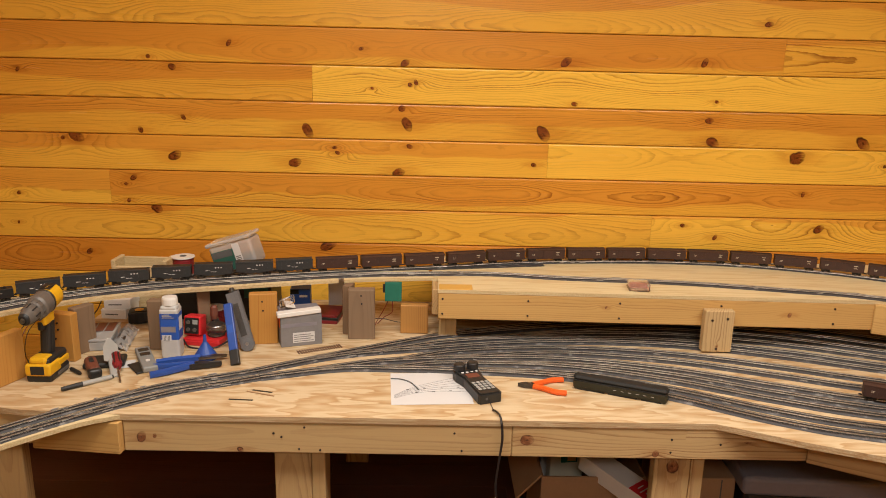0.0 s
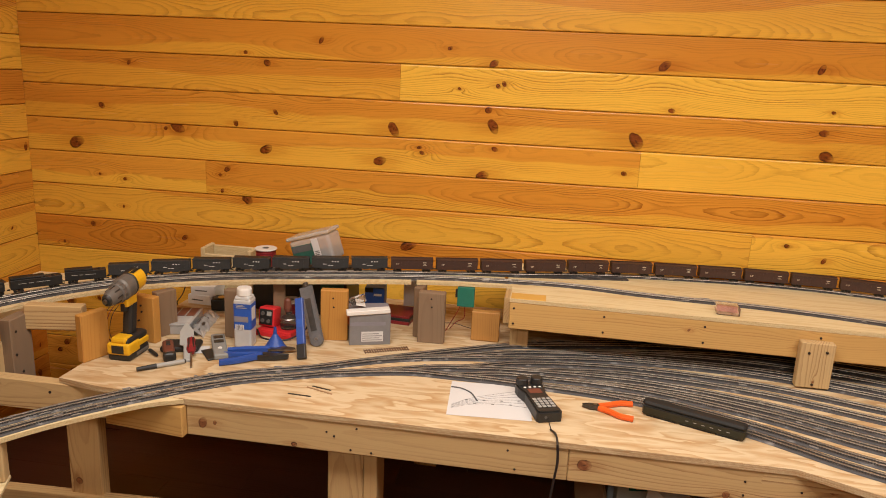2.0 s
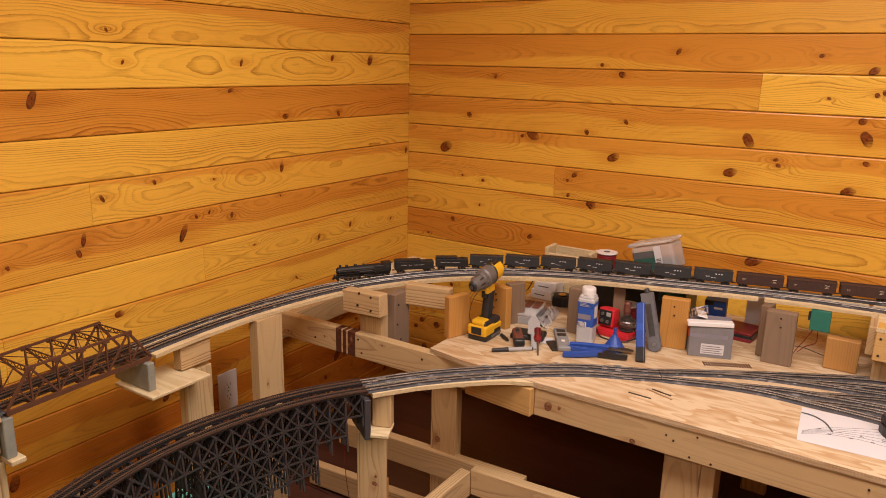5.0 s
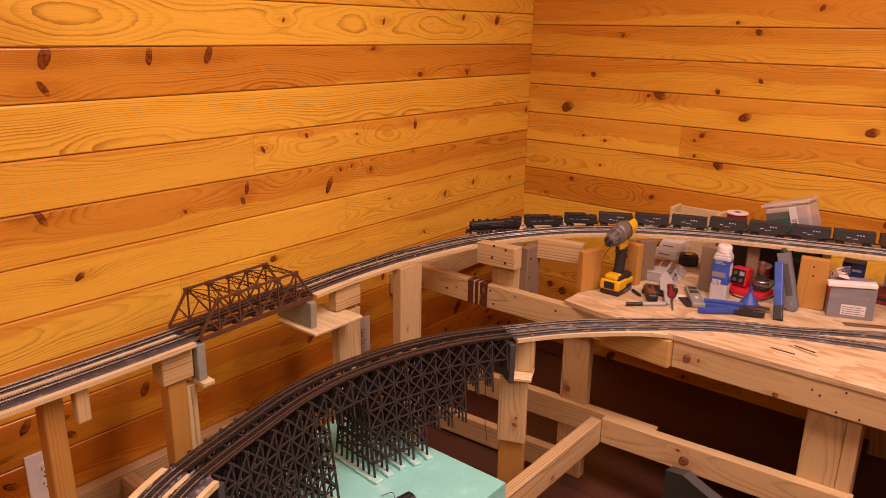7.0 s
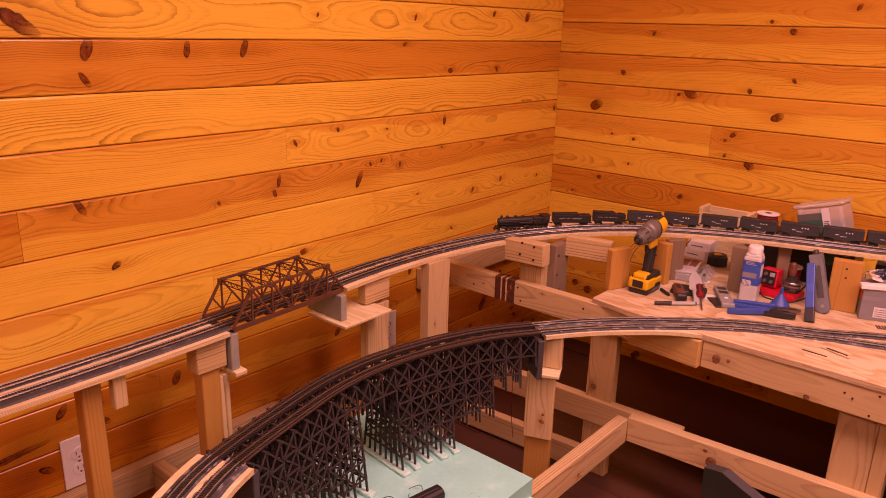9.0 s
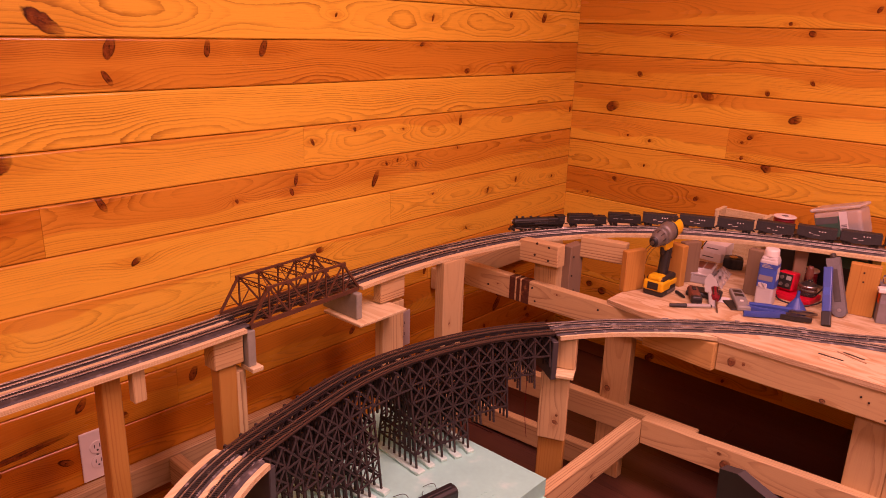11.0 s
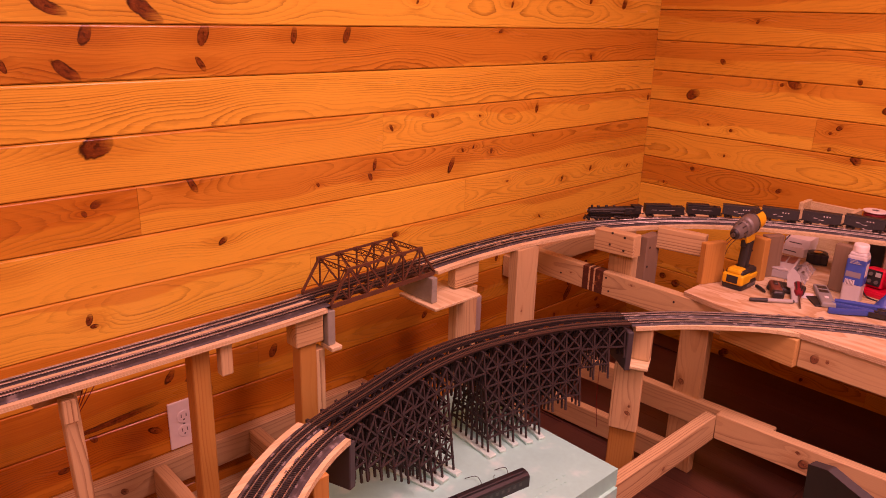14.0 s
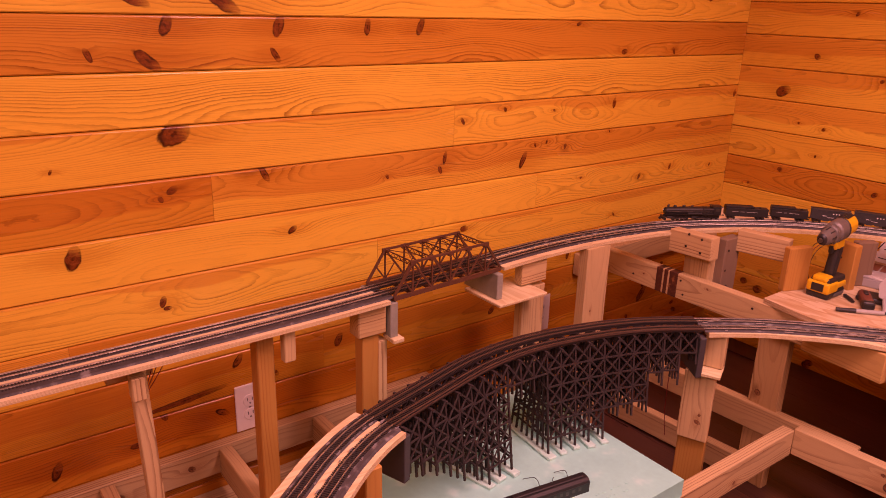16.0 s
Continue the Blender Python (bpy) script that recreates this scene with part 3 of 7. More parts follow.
WEST_KNOTS_LOW = [
    (-2.52, 1.02, 0.013), (-2.55, 1.00, 0.008), (-2.267, 1.036, 0.024, -62, 2.4), (-2.19, 0.86, 0.014), (-2.77, 0.88, 0.026), (-2.57, 0.72, 0.014), (-2.56, 0.70, 0.010), (-1.642, 1.017, 0.018, 80, 2.2), (-1.66, 0.98, 0.012), (-1.293, 0.973, 0.027, 64, 2.7), (-1.18, 1.03, 0.008), (-1.92, 0.35, 0.022), (-0.63, 0.84, 0.013),
    (-0.43, 0.86, 0.012), (-2.88, 0.31, 0.024), (-2.68, 0.315, 0.014), (-2.60, 0.38, 0.012), (-1.95, 0.62, 0.016), (-1.45, 0.55, 0.018), (-0.9, 0.42, 0.020), (-0.75, 0.62, 0.016), (-1.55, 0.76, 0.014), (-2.38, 0.49, 0.02), (-0.35, 0.57, 0.016), (-2.53, 0.412, 0.10, 5, 13.0), (-2.30, 0.47, 0.03, 12, 4.0), (-0.52, 0.292, 0.036, 52, 2.6),
]
WEST_KNOTS_CORNER = [
    (-1.465, 1.53, 0.008, 60, 1.6), (-1.006, 1.535, 0.012, 70, 2.0), (-0.51, 1.423, 0.011, 75, 2.2), (-1.572, 1.132, 0.012), (-1.389, 1.159, 0.008), (-1.152, 1.141, 0.006), (-1.237, 1.024, 0.009), (-1.082, 1.005, 0.009),
    (-0.842, 1.043, 0.006), (-1.864, 0.98, 0.007), (-0.981, 0.873, 0.006), (-0.138, 0.838, 0.008),
]
NORTH_SEAMS = {2: (3.262,), 3: (1.53,), 5: (2.412,), 6: (0.76,), 7: (2.828,), 1: (4.3,), 4: (4.1,), 8: (4.5,)}
WEST_SEAMS = {6: (-1.607, -3.6), 7: (-2.416, -4.4), 8: (-1.215, -3.9), 10: (-2.81, -1.0), 5: (-3.3,), 9: (-3.7, -1.9), 11: (-2.1, -4.0)}
NORTH_TONE = {-1: (0.4,), 0: (0.15,), 1: (0.25,), 2: (0.42, 0.3), 3: (0.35, 0.0), 4: (0.4,), 5: (0.25, 0.05), 6: (0.0, 0.35), 7: (0.2, 0.05), 8: (0.55,), 9: (0.05,)}
# west rows from 11 down: dark-stained boards, with the deck's shade painted into their tone
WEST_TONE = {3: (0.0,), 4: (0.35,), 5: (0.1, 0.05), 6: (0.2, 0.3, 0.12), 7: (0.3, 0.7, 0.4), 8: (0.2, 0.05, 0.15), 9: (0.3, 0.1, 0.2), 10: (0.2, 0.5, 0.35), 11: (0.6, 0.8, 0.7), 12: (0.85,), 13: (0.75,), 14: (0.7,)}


# height on a board above which its wood is reddish heartwood
NORTH_HEART = {1: (0.10,), 2: (0.02, 0.11), 3: (0.075, 0.20), 4: (0.068,), 5: (0.072, 0.16), 6: (0.055, 0.035), 7: (0.12, 0.11), 8: (0.0,), 9: (0.14,)}
WEST_HEART = {3: (0.14,), 4: (0.0,), 5: (0.13, 0.16), 6: (0.11, 0.12, 0.10), 7: (0.05, 0.06, 0.05), 8: (0.10, 0.13, 0.12), 9: (0.12,), 10: (0.09,), 11: (0.05,)}


def wall_board(parent, length, at, knots, tone, upright, heartline):
    """One bevelled tongue-and-groove board, its face at local y = 0 and its length along x."""
    c, gap, deep, high = 0.0030, 0.0022, 0.02, PITCH
    top = high - gap
    rim = [(0, c), (0, top - 0.0050), (0.0008, top - 0.0026), (0.0024, top - 0.0009), (0.0048, top), (deep, top), (deep, 0), (c, 0)]
    bm = bmesh.new()
    ends = [[bm.verts.new((x, y, z)) for y, z in rim] for x in (0.0004, length - 0.0004)]
    for k in range(len(rim)):
        j = (k + 1) % len(rim)
        bm.faces.new((ends[0][k], ends[0][j], ends[1][j], ends[1][k]))
    bm.faces.new(ends[0]), bm.faces.new(list(reversed(ends[1])))
    bmesh.ops.recalc_face_normals(bm, faces=bm.faces)
    ob = part("plank", bm, M["wall"], parent, m=at)
    set_knots(ob, knots, 10, tone, upright)
    ob["heartline"] = float(heartline)


def board_wall(parent, lo, hi, shift, seams, tones, knots, west):
    rng = random.Random(5 if west else 9)
    for k in range(-5, 15):
        z = row_top(k + 1) + shift
        if z < -0.1 or z + PITCH > HIGH + 0.05:
            continue
        cuts = [lo] + sorted(seams.get(k, (lo + (hi - lo) * rng.uniform(0.15, 0.3), hi - (hi - lo) * rng.uniform(0.05, 0.15)) if not -1 <= k <= 9 else ())) + [hi]
        for n, (a, b) in enumerate(zip(cuts, cuts[1:])):
            if b - a < 0.05:
                continue
            mine = [(q[0] - a, q[1] - z) + q[2:] for q in knots if a < q[0] < b and z < q[1] < z + PITCH]
            mine.sort(key=lambda q: -q[2])
            while len(mine) < (2 if -1 <= k <= 9 else 5):
                mine.append((rng.uniform(0, b - a), rng.uniform(0.02, 0.11), rng.uniform(0.004, 0.009) if -1 <= k <= 9 else rng.uniform(0.008, 0.02)))
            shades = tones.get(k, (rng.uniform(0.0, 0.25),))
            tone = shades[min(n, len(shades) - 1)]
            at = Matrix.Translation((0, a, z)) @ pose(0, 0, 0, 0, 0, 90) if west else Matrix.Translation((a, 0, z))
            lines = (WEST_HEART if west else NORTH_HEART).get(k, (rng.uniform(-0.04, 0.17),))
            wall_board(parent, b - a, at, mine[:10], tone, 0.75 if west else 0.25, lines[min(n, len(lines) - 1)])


# ---- the main workbench ----
TOP = 0.65
BENCH = thing("workbench", "large raw pine workbench with a plywood top and stud frame", "workbench", pose(0.8, -1.0, 0))
bench_in = BENCH.matrix_basis.inverted()


def on(parent):
    inv = parent.matrix_basis.inverted()
    return lambda p: inv @ Vector(p)


B = on(BENCH)
strip_back = catmull([(0.768, -1.296, 0), (0.80, -1.251, 0), (0.892, -1.125, 0), (1.03, -0.99, 0)], 0.03)
strip_front = catmull([(1.19, -1.022, 0), (1.098, -1.075, 0), (0.955, -1.217, 0), (0.870, -1.336, 0), (0.858, -1.355, 0)], 0.03)
outline = [(0.795, -0.03), (0.798, -0.980), (0.93, -1.004), (1.19, -1.0185), (2.73, -1.0185), (2.925, -1.112), (3.12, -1.19), (3.40, -1.28), (4.3, -1.30), (4.3, -0.03)]
top = part("tabletop", prism(outline, TOP - 0.016, TOP), M["ply"], BENCH, "plywood top with wild cream and tan figure", bench_in)
strip = part("curved_extension", prism([(p.x, p.y) for p in strip_back] + [(p.x, p.y) for p in strip_front], TOP - 0.0125, TOP - 0.0008), M["deck"], BENCH, "curved plywood strip carrying the track off the bench", bench_in)
ZF = TOP - 0.016 - 0.0445
stick("fascia", BENCH, B((1.192, -0.996, ZF)), B((2.20, -0.996, ZF)), 0.038, 0.089, M["stud"], knots=((0.045, -0.004, 0.016), (0.08, 0.0, 0.007), (0.30, -0.036, 0.01)), tone=0.3)
stick("fascia", BENCH, B((2.201, -0.996, ZF)), B((2.985, -0.996, ZF)), 0.038, 0.089, M["stud"], knots=((0.04, 0.004, 0.018), (0.62, 0.012, 0.011), (0.38, -0.03, 0.01)), tone=0.3)
stick("fascia", BENCH, B((2.987, -1.008, ZF)), B((3.42, -1.25, ZF)), 0.038, 0.089, M["stud"], tone=0.3)
stick("fascia", BENCH, B((3.42, -1.26, ZF)), B((4.3, -1.27, ZF)), 0.038, 0.089, M["stud"], tone=0.3)
stick("stub_joist", BENCH, B((0.952, -0.990, ZF - 0.002)), B((1.19, -1.015, ZF - 0.002)), 0.038, 0.089, M["stud_gold"], knots=((0.33, 0.02, 0.006),), tone=0.2)
stick("side_joist", BENCH, B((0.82, -0.955, ZF)), B((0.82, -0.04, ZF)), 0.038, 0.089, M["stud"], tone=0.4)
for x in (1.65, 2.64, 3.5):
    stick("cross_joist", BENCH, B((x, -0.975, ZF)), B((x, -0.04, ZF)), 0.038, 0.089, M["stud"])
stick("back_joist", BENCH, B((0.84, -0.055, ZF)), B((4.28, -0.055, ZF)), 0.036, 0.089, M["stud"], tone=0.5)
set_knots(part("torn_face", prism([(2.655, 0.604), (2.66, 0.629), (2.74, 0.631), (2.86, 0.626), (2.90, 0.615), (2.87, 0.607), (2.89, 0.600), (2.78, 0.597), (2.70, 0.604), (2.66, 0.600)], 1.0151, 1.0154), M["stud"], BENCH, "patch where the face has torn away", bench_in @ pose(0, 0, 0, 90, 0, 0)), (), 3, 0.0)
screws(BENCH, [B((x, -1.0155, ZF + dz)) for x, dz in ((1.66, 0.03), (1.58, 0.012), (1.60, 0.002), (1.645, -0.032), (1.70, -0.034), (2.05, 0.02), (2.07, -0.03), (2.62, 0.012), (2.75, 0.0), (2.62, -0.025))], (0, -1, 0), 0.003)
# legs: two boards joined in an L
for x, kn in ((1.575, ()), (2.60, ((0.50, 0.0, 0.022),)), (3.6, ())):
    stick("leg", BENCH, B((x + 0.0445, -0.955, 0)), B((x + 0.0445, -0.955, ZF - 0.045)), 0.038, 0.098, M["stud"], up=(1, 0, 0), knots=kn, tone=0.15)
    stick("leg", BENCH, B((x + 0.113, -0.93, 0)), B((x + 0.113, -0.93, ZF - 0.045)), 0.089, 0.037, M["stud"], up=(1, 0, 0), tone=0.25)
stick("leg", BENCH, B((0.85, -0.955, 0)), B((0.85, -0.955, ZF + 0.03)), 0.038, 0.098, M["stud"], up=(1, 0, 0), knots=((0.33, -0.02, 0.012),), tone=0.5)
for x in (1.7, 2.7, 3.7):
    stick("leg", BENCH, B((x, -0.10, 0)), B((x, -0.10, ZF - 0.046)), 0.038, 0.089, M["stud"], up=(1, 0, 0))
stick("stretcher", BENCH, B((0.985, -0.998, 0.247)), B((1.72, -0.985, 0.268)), 0.036, 0.089, M["stud"], knots=((0.28, -0.01, 0.02), (0.26, 0.02, 0.008)), tone=0.1)
stick("stretcher", BENCH, B((0.42, -0.987, 0.243)), B((1.15, -0.960, 0.247)), 0.036, 0.089, M["stud"], tone=0.25)
stick("stretcher", BENCH, B((0.30, -1.02, 0.05)), B((0.81, -1.0, 0.06)), 0.036, 0.085, M["stud"], tone=0.1)
# floor frame running along the west wall, with its cross pieces
FRAME = thing("floor_frame", "low raw pine stud frame standing along the pine wall", "stud frame", pose(0.3, -2.0, 0))
F = on(FRAME)
stick("wall_ledger", FRAME, F((0.022, -4.6, 0.207)), F((0.022, -1.70, 0.211)), 0.038, 0.089, M["stud"], knots=((2.05, 0.0, 0.012), (1.85, -0.02, 0.02)))
stick("wall_plate", FRAME, F((0.022, -4.6, 0.045)), F((0.022, -1.70, 0.045)), 0.038, 0.089, M["stud"])
for y in (-3.3, -2.775, -2.45, -2.15):
    stick("cross_piece", FRAME, F((0.042, y, 0.205)), F((0.62, y, 0.20)), 0.038, 0.089, M["stud"], tone=random.random() * 0.3)
stick("front_rail", FRAME, F((0.64, -3.6, 0.20)), F((0.64, -1.66, 0.20)), 0.038, 0.089, M["stud"])
stick("brace", FRAME, F((0.962, -1.62, 0.243)), F((0.968, -1.017, 0.243)), 0.038, 0.089, M["stud"], knots=((0.30, -0.02, 0.008),))
stick("brace", FRAME, F((0.66, -1.64, 0.243)), F((0.98, -1.64, 0.243)), 0.038, 0.089, M["stud"])
for x, y in ((0.64, -3.3), (0.64, -2.3), (0.96, -1.60)):
    stick("foot", FRAME, F((x, y, 0.0)), F((x, y, 0.155 if x < 0.9 else 0.198)), 0.036, 0.08, M["stud"])
screws(FRAME, [F((0.942, -1.05, 0.26)), F((0.942, -1.05, 0.225))], (-1, 0, 0), 0.004)

# ---- upper deck: plan line, heights and plywood ----
UP_LINE = [(0.335, -3.75, 0.757), (0.335, -3.2, 0.757), (0.335, -2.6, 0.757), (0.328, -2.2, 0.757), (0.306, -1.85, 0.757), (0.284, -1.6, 0.757), (0.278, -1.4, 0.757), (0.300, -1.18, 0.760), (0.395, -0.93, 0.776), (0.575, -0.695, 0.792), (0.79, -0.545, 0.806), (1.045, -0.455, 0.82), (1.325, -0.400, 0.832), (1.655, -0.312, 0.835), (1.975, -0.258, 0.835)]
up_mid = catmull(UP_LINE, 0.02)
DECK = thing("track_deck", "narrow curved plywood track deck on pine posts round the wall", "track deck", pose(0.33, -1.2, 0))
D = on(DECK)
deck_in = DECK.matrix_basis.inverted()
near_run = [p for p in up_mid if p.y < -2.092]
far_run = [p for p in up_mid if p.y > -1.705 or p.x > 0.5]
half_w = 0.075
SLAB = [(-half_w, -0.0105), (0.052, -0.0105), (0.052, 0.0), (-half_w, 0.0)]
part("deck_strip", sweep(bmesh.new(), near_run, SLAB), M["deck_long"], DECK, "straight plywood strip with raw edges", deck_in)
part("deck_strip", sweep(bmesh.new(), [p for p in far_run if p.x < 1.66], SLAB), M["deck_long"], DECK, "curved plywood strip with raw edges", deck_in)
part("deck_strip", sweep(bmesh.new(), [p for p in far_run if p.x >= 1.66], SLAB), M["deck"], DECK, "", deck_in)
part("corner_gusset", prism([(0.30, -0.86), (0.335, -0.43), (0.62, -0.42), (0.66, -0.56), (0.46, -0.74), (0.36, -0.88)], 0.757, 0.767), M["deck"], DECK, "pale plywood gusset in the corner", deck_in)
V = (1, 0, 0)


def upright(x, y, z0, z1, w=0.038, h=0.089, turn=0.0, mat="stud", name="post", knots=(), tone=0.0, lean=(0, 0)):
    d = (math.cos(radians(turn)), math.sin(radians(turn)), 0)
    return stick(name, DECK, D((x + lean[0], y + lean[1], z0)), D((x, y, z1)), w, h, M[mat], up=d, knots=knots, tone=tone)


upright(0.345, -1.262, 0, 0.746, 0.04, 0.108, 90, knots=((0.52, -0.02, 0.006),))
upright(0.315, -1.522, 0, 0.653, 0.038, 0.094, 90, tone=0.1)
stick("rail_block", DECK, D((0.325, -1.588, 0.707)), D((0.325, -1.482, 0.707)), 0.036, 0.076, M["stud"], tone=0.2)
part("shelf", bx((0.246, -1.738, 0.654), (0.415, -1.545, 0.664), 0.002), M["deck"], DECK, "small plywood shelf under the bridge end", deck_in)
upright(0.345, -2.147, 0, 0.70, 0.040, 0.052, 90, mat="stud_amber", tone=0.2)
upright(0.346, -2.1095, 0, 0.631, 0.038, 0.029, 90, tone=0.0)
stick("rail_block", DECK, D((0.352, -2.190, 0.702)), D((0.352, -2.106, 0.702)), 0.05, 0.085, M["stud"], tone=0.35)
part("ledge", bx((0.35, -2.100, 0.632), (0.405, -2.066, 0.645), 0.002), M["deck"], DECK, "", deck_in)
upright(0.33, -2.436, 0, 0.744, 0.042, 0.045, 90, mat="stud_amber", tone=0.2)
stick("hanging_block", DECK, D((0.372, -2.386, 0.655)), D((0.372, -2.386, 0.743)), 0.03, 0.026, M["stud"], up=V)
upright(0.335, -2.730, 0, 0.744, 0.030, 0.034, 90, lean=(0, 0.022))
stick("hanging_block", DECK, D((0.372, -2.738, 0.665)), D((0.372, -2.738, 0.72)), 0.03, 0.034, M["stud"], up=V)
stick("rail_block", DECK, D((0.30, -2.79, 0.715)), D((0.30, -2.69, 0.715)), 0.036, 0.06, M["stud"], tone=0.4)
upright(0.335, -3.4, 0, 0.744, 0.038, 0.089, 90)
# the scorched joist that carries the bench front on to the wall
ZT = 0.5885
stick("tie_joist", DECK, D((0.045, -0.967, ZT)), D((0.950, -0.967, ZT)), 0.036, 0.089, M["stud"], knots=((0.30, 0.0, 0.004), (0.56, 0.025, 0.005), (0.12, -0.02, 0.005)), tone=0.1)
for x0, x1, dy in ((0.398, 0.424, 0.0187), (0.430, 0.446, 0.0185), (0.452, 0.487, 0.0186)):
    part("scorched_band", bx((x0, -0.967 - dy, ZT - 0.0446), (x1, -0.967 + dy, ZT + 0.0446), 0.001), M["scorch"], DECK, "dark scorched band on a joist", deck_in)
screws(DECK, [D((x, -0.9855, z)) for x, z in ((0.50, 0.612), (0.515, 0.565), (0.77, 0.605), (0.30, 0.575))], (0, -1, 0), 0.004)
# framing under the corner
stick("wall_ledger", DECK, D((0.022, -0.985, 0.523)), D((0.022, -0.05, 0.523)), 0.036, 0.089, M["stud"], knots=((0.20, 0.0, 0.010), (0.62, 0.01, 0.008)), tone=0.15)
stick("corner_plate", DECK, D((0.440, -0.973, 0.747)), D((0.603, -0.973, 0.753)), 0.046, 0.078, M["stud"], tone=0.15)
screws(DECK, [D((x, -0.9965, z)) for x, z in ((0.515, 0.785), (0.565, 0.780), (0.508, 0.742), (0.565, 0.733))], (0, -1, 0), 0.0045)
upright(0.526, -0.929, 0.547, 0.709, 0.038, 0.098, 0, tone=0.0)
upright(0.588, -0.872, 0.545, 0.775, 0.036, 0.085, 90, mat="stud_brown", tone=0.0)
screws(DECK, [D((0.6065, y, z)) for y, z in ((-0.900, 0.665), (-0.880, 0.605), (-0.895, 0.735))], (1, 0, 0), 0.004)
stick("corner_joist", DECK, D((0.60, -0.835, 0.764)), D((0.765, -0.805, 0.764)), 0.036, 0.076, M["stud"], tone=0.1)
# posts that stand on the bench under the deck
upright(0.806, -0.832, TOP, 0.795, 0.026, 0.089, 70, mat="stud_amber", tone=0.0)
upright(0.876, -0.664, TOP, 0.800, 0.03, 0.089, -12, mat="stud_amber", tone=0.0)
upright(0.905, -0.60, TOP, 0.800, 0.03, 0.07, 60, mat="stud_brown", tone=0.2)
upright(1.125, -0.563, TOP, 0.812, 0.03, 0.055, 0, mat="stud_brown")
upright(1.232, -0.445, TOP, 0.815, 0.03, 0.04, 20, mat="stud_brown", tone=0.3)
upright(1.441, -0.498, TOP, 0.821, 0.03, 0.088, 10, mat="stud_amber")
upright(1.752, -0.437, TOP, 0.823, 0.034, 0.088, 2, mat="stud_brown")
upright(1.703, -0.385, TOP, 0.823, 0.03, 0.05, 80, mat="stud_brown", tone=0.4)
screws(DECK, [D(p) for p in ((1.441, -0.5135, 0.795), (1.443, -0.5135, 0.765), (1.752, -0.4545, 0.803), (1.754, -0.4545, 0.775), (0.87, -0.681, 0.77), (0.872, -0.681, 0.75), (0.86, -0.681, 0.72))], (0, -1, 0), 0.003)

# ---- the wide raised deck over the yard ----
RAISED = thing("raised_platform", "raised plywood platform with a pine stud front over the yard", "platform", pose(2.7, -0.3, TOP))
R = on(RAISED)
rin = RAISED.matrix_basis.inverted()
UPZ = 0.835
part("platform_top", prism([(2.005, -0.472), (3.44, -0.503), (3.62, -0.56), (4.3, -0.90), (4.3, -0.028), (1.985, -0.028), (1.985, -0.335), (2.005, -0.335)], UPZ - 0.012, UPZ), M["deck"], RAISED, "pale plywood sheet with a rough edge", rin)
part("loose_offcut", bx((2.008, -0.4715, UPZ - 0.006), (2.118, -0.412, UPZ + 0.0015), 0.001), M["yellow_wood"], RAISED, "yellow pine offcut let into the corner", rin)
ZR = UPZ - 0.012 - 0.0445
stick("front_joist", RAISED, R((2.006, -0.452, ZR)), R((3.43, -0.484, ZR)), 0.038, 0.089, M["stud_gold"], knots=((0.55, 0.01, 0.006), (0.88, -0.012, 0.009), (1.15, 0.0, 0.009)), tone=0.1)
stick("front_joist", RAISED, R((3.432, -0.493, ZR - 0.004)), R((4.2, -0.88, ZR - 0.004)), 0.038, 0.10, M["stud_gold"], tone=0.0)
stick("end_joist", RAISED, R((2.00, -0.43, ZR)), R((2.00, -0.04, ZR)), 0.03, 0.089, M["stud"], tone=0.3)
stick("back_joist", RAISED, R((2.02, -0.05, ZR)), R((4.2, -0.05, ZR)), 0.038, 0.089, M["stud"])
screws(RAISED, [R((x, -0.4525 - (x - 2.006) * 0.0225 - 0.0195, z)) for x in (2.02, 2.30, 2.60, 2.93, 3.30) for z in (ZR + 0.025, ZR - 0.026)], (0, -1, 0), 0.0035)
stick("prop", RAISED, R((2.917, -0.5095, TOP + 0.006)), R((2.917, -0.5095, 0.797)), 0.03, 0.096, M["stud"], up=(1, 0, 0), knots=((0.02, 0.0, 0.004),))
screws(RAISED, [R((2.893, -0.5255, 0.765)), R((2.942, -0.5255, 0.771)), R((2.915, -0.5255, 0.668))], (0, -1, 0), 0.004)
for x, y in ((2.06, -0.10), (3.0, -0.10), (3.9, -0.12)):
    stick("prop", RAISED, R((x, y, TOP + 0.001)), R((x, y, ZR - 0.045)), 0.038, 0.089, M["stud"], up=(1, 0, 0))
stick("prop", RAISED, R((2.04, -0.395, TOP + 0.001)), R((2.04, -0.395, ZR - 0.045)), 0.03, 0.06, M["stud"], up=(1, 0, 0))

# the high tone paints the deck's shade into this prop's colour
stick("prop", RAISED, R((1.926, -0.375, TOP + 0.001)), R((1.926, -0.375, 0.752)), 0.03, 0.094, M["stud_gold"], up=(1, 0, 0), tone=0.8)

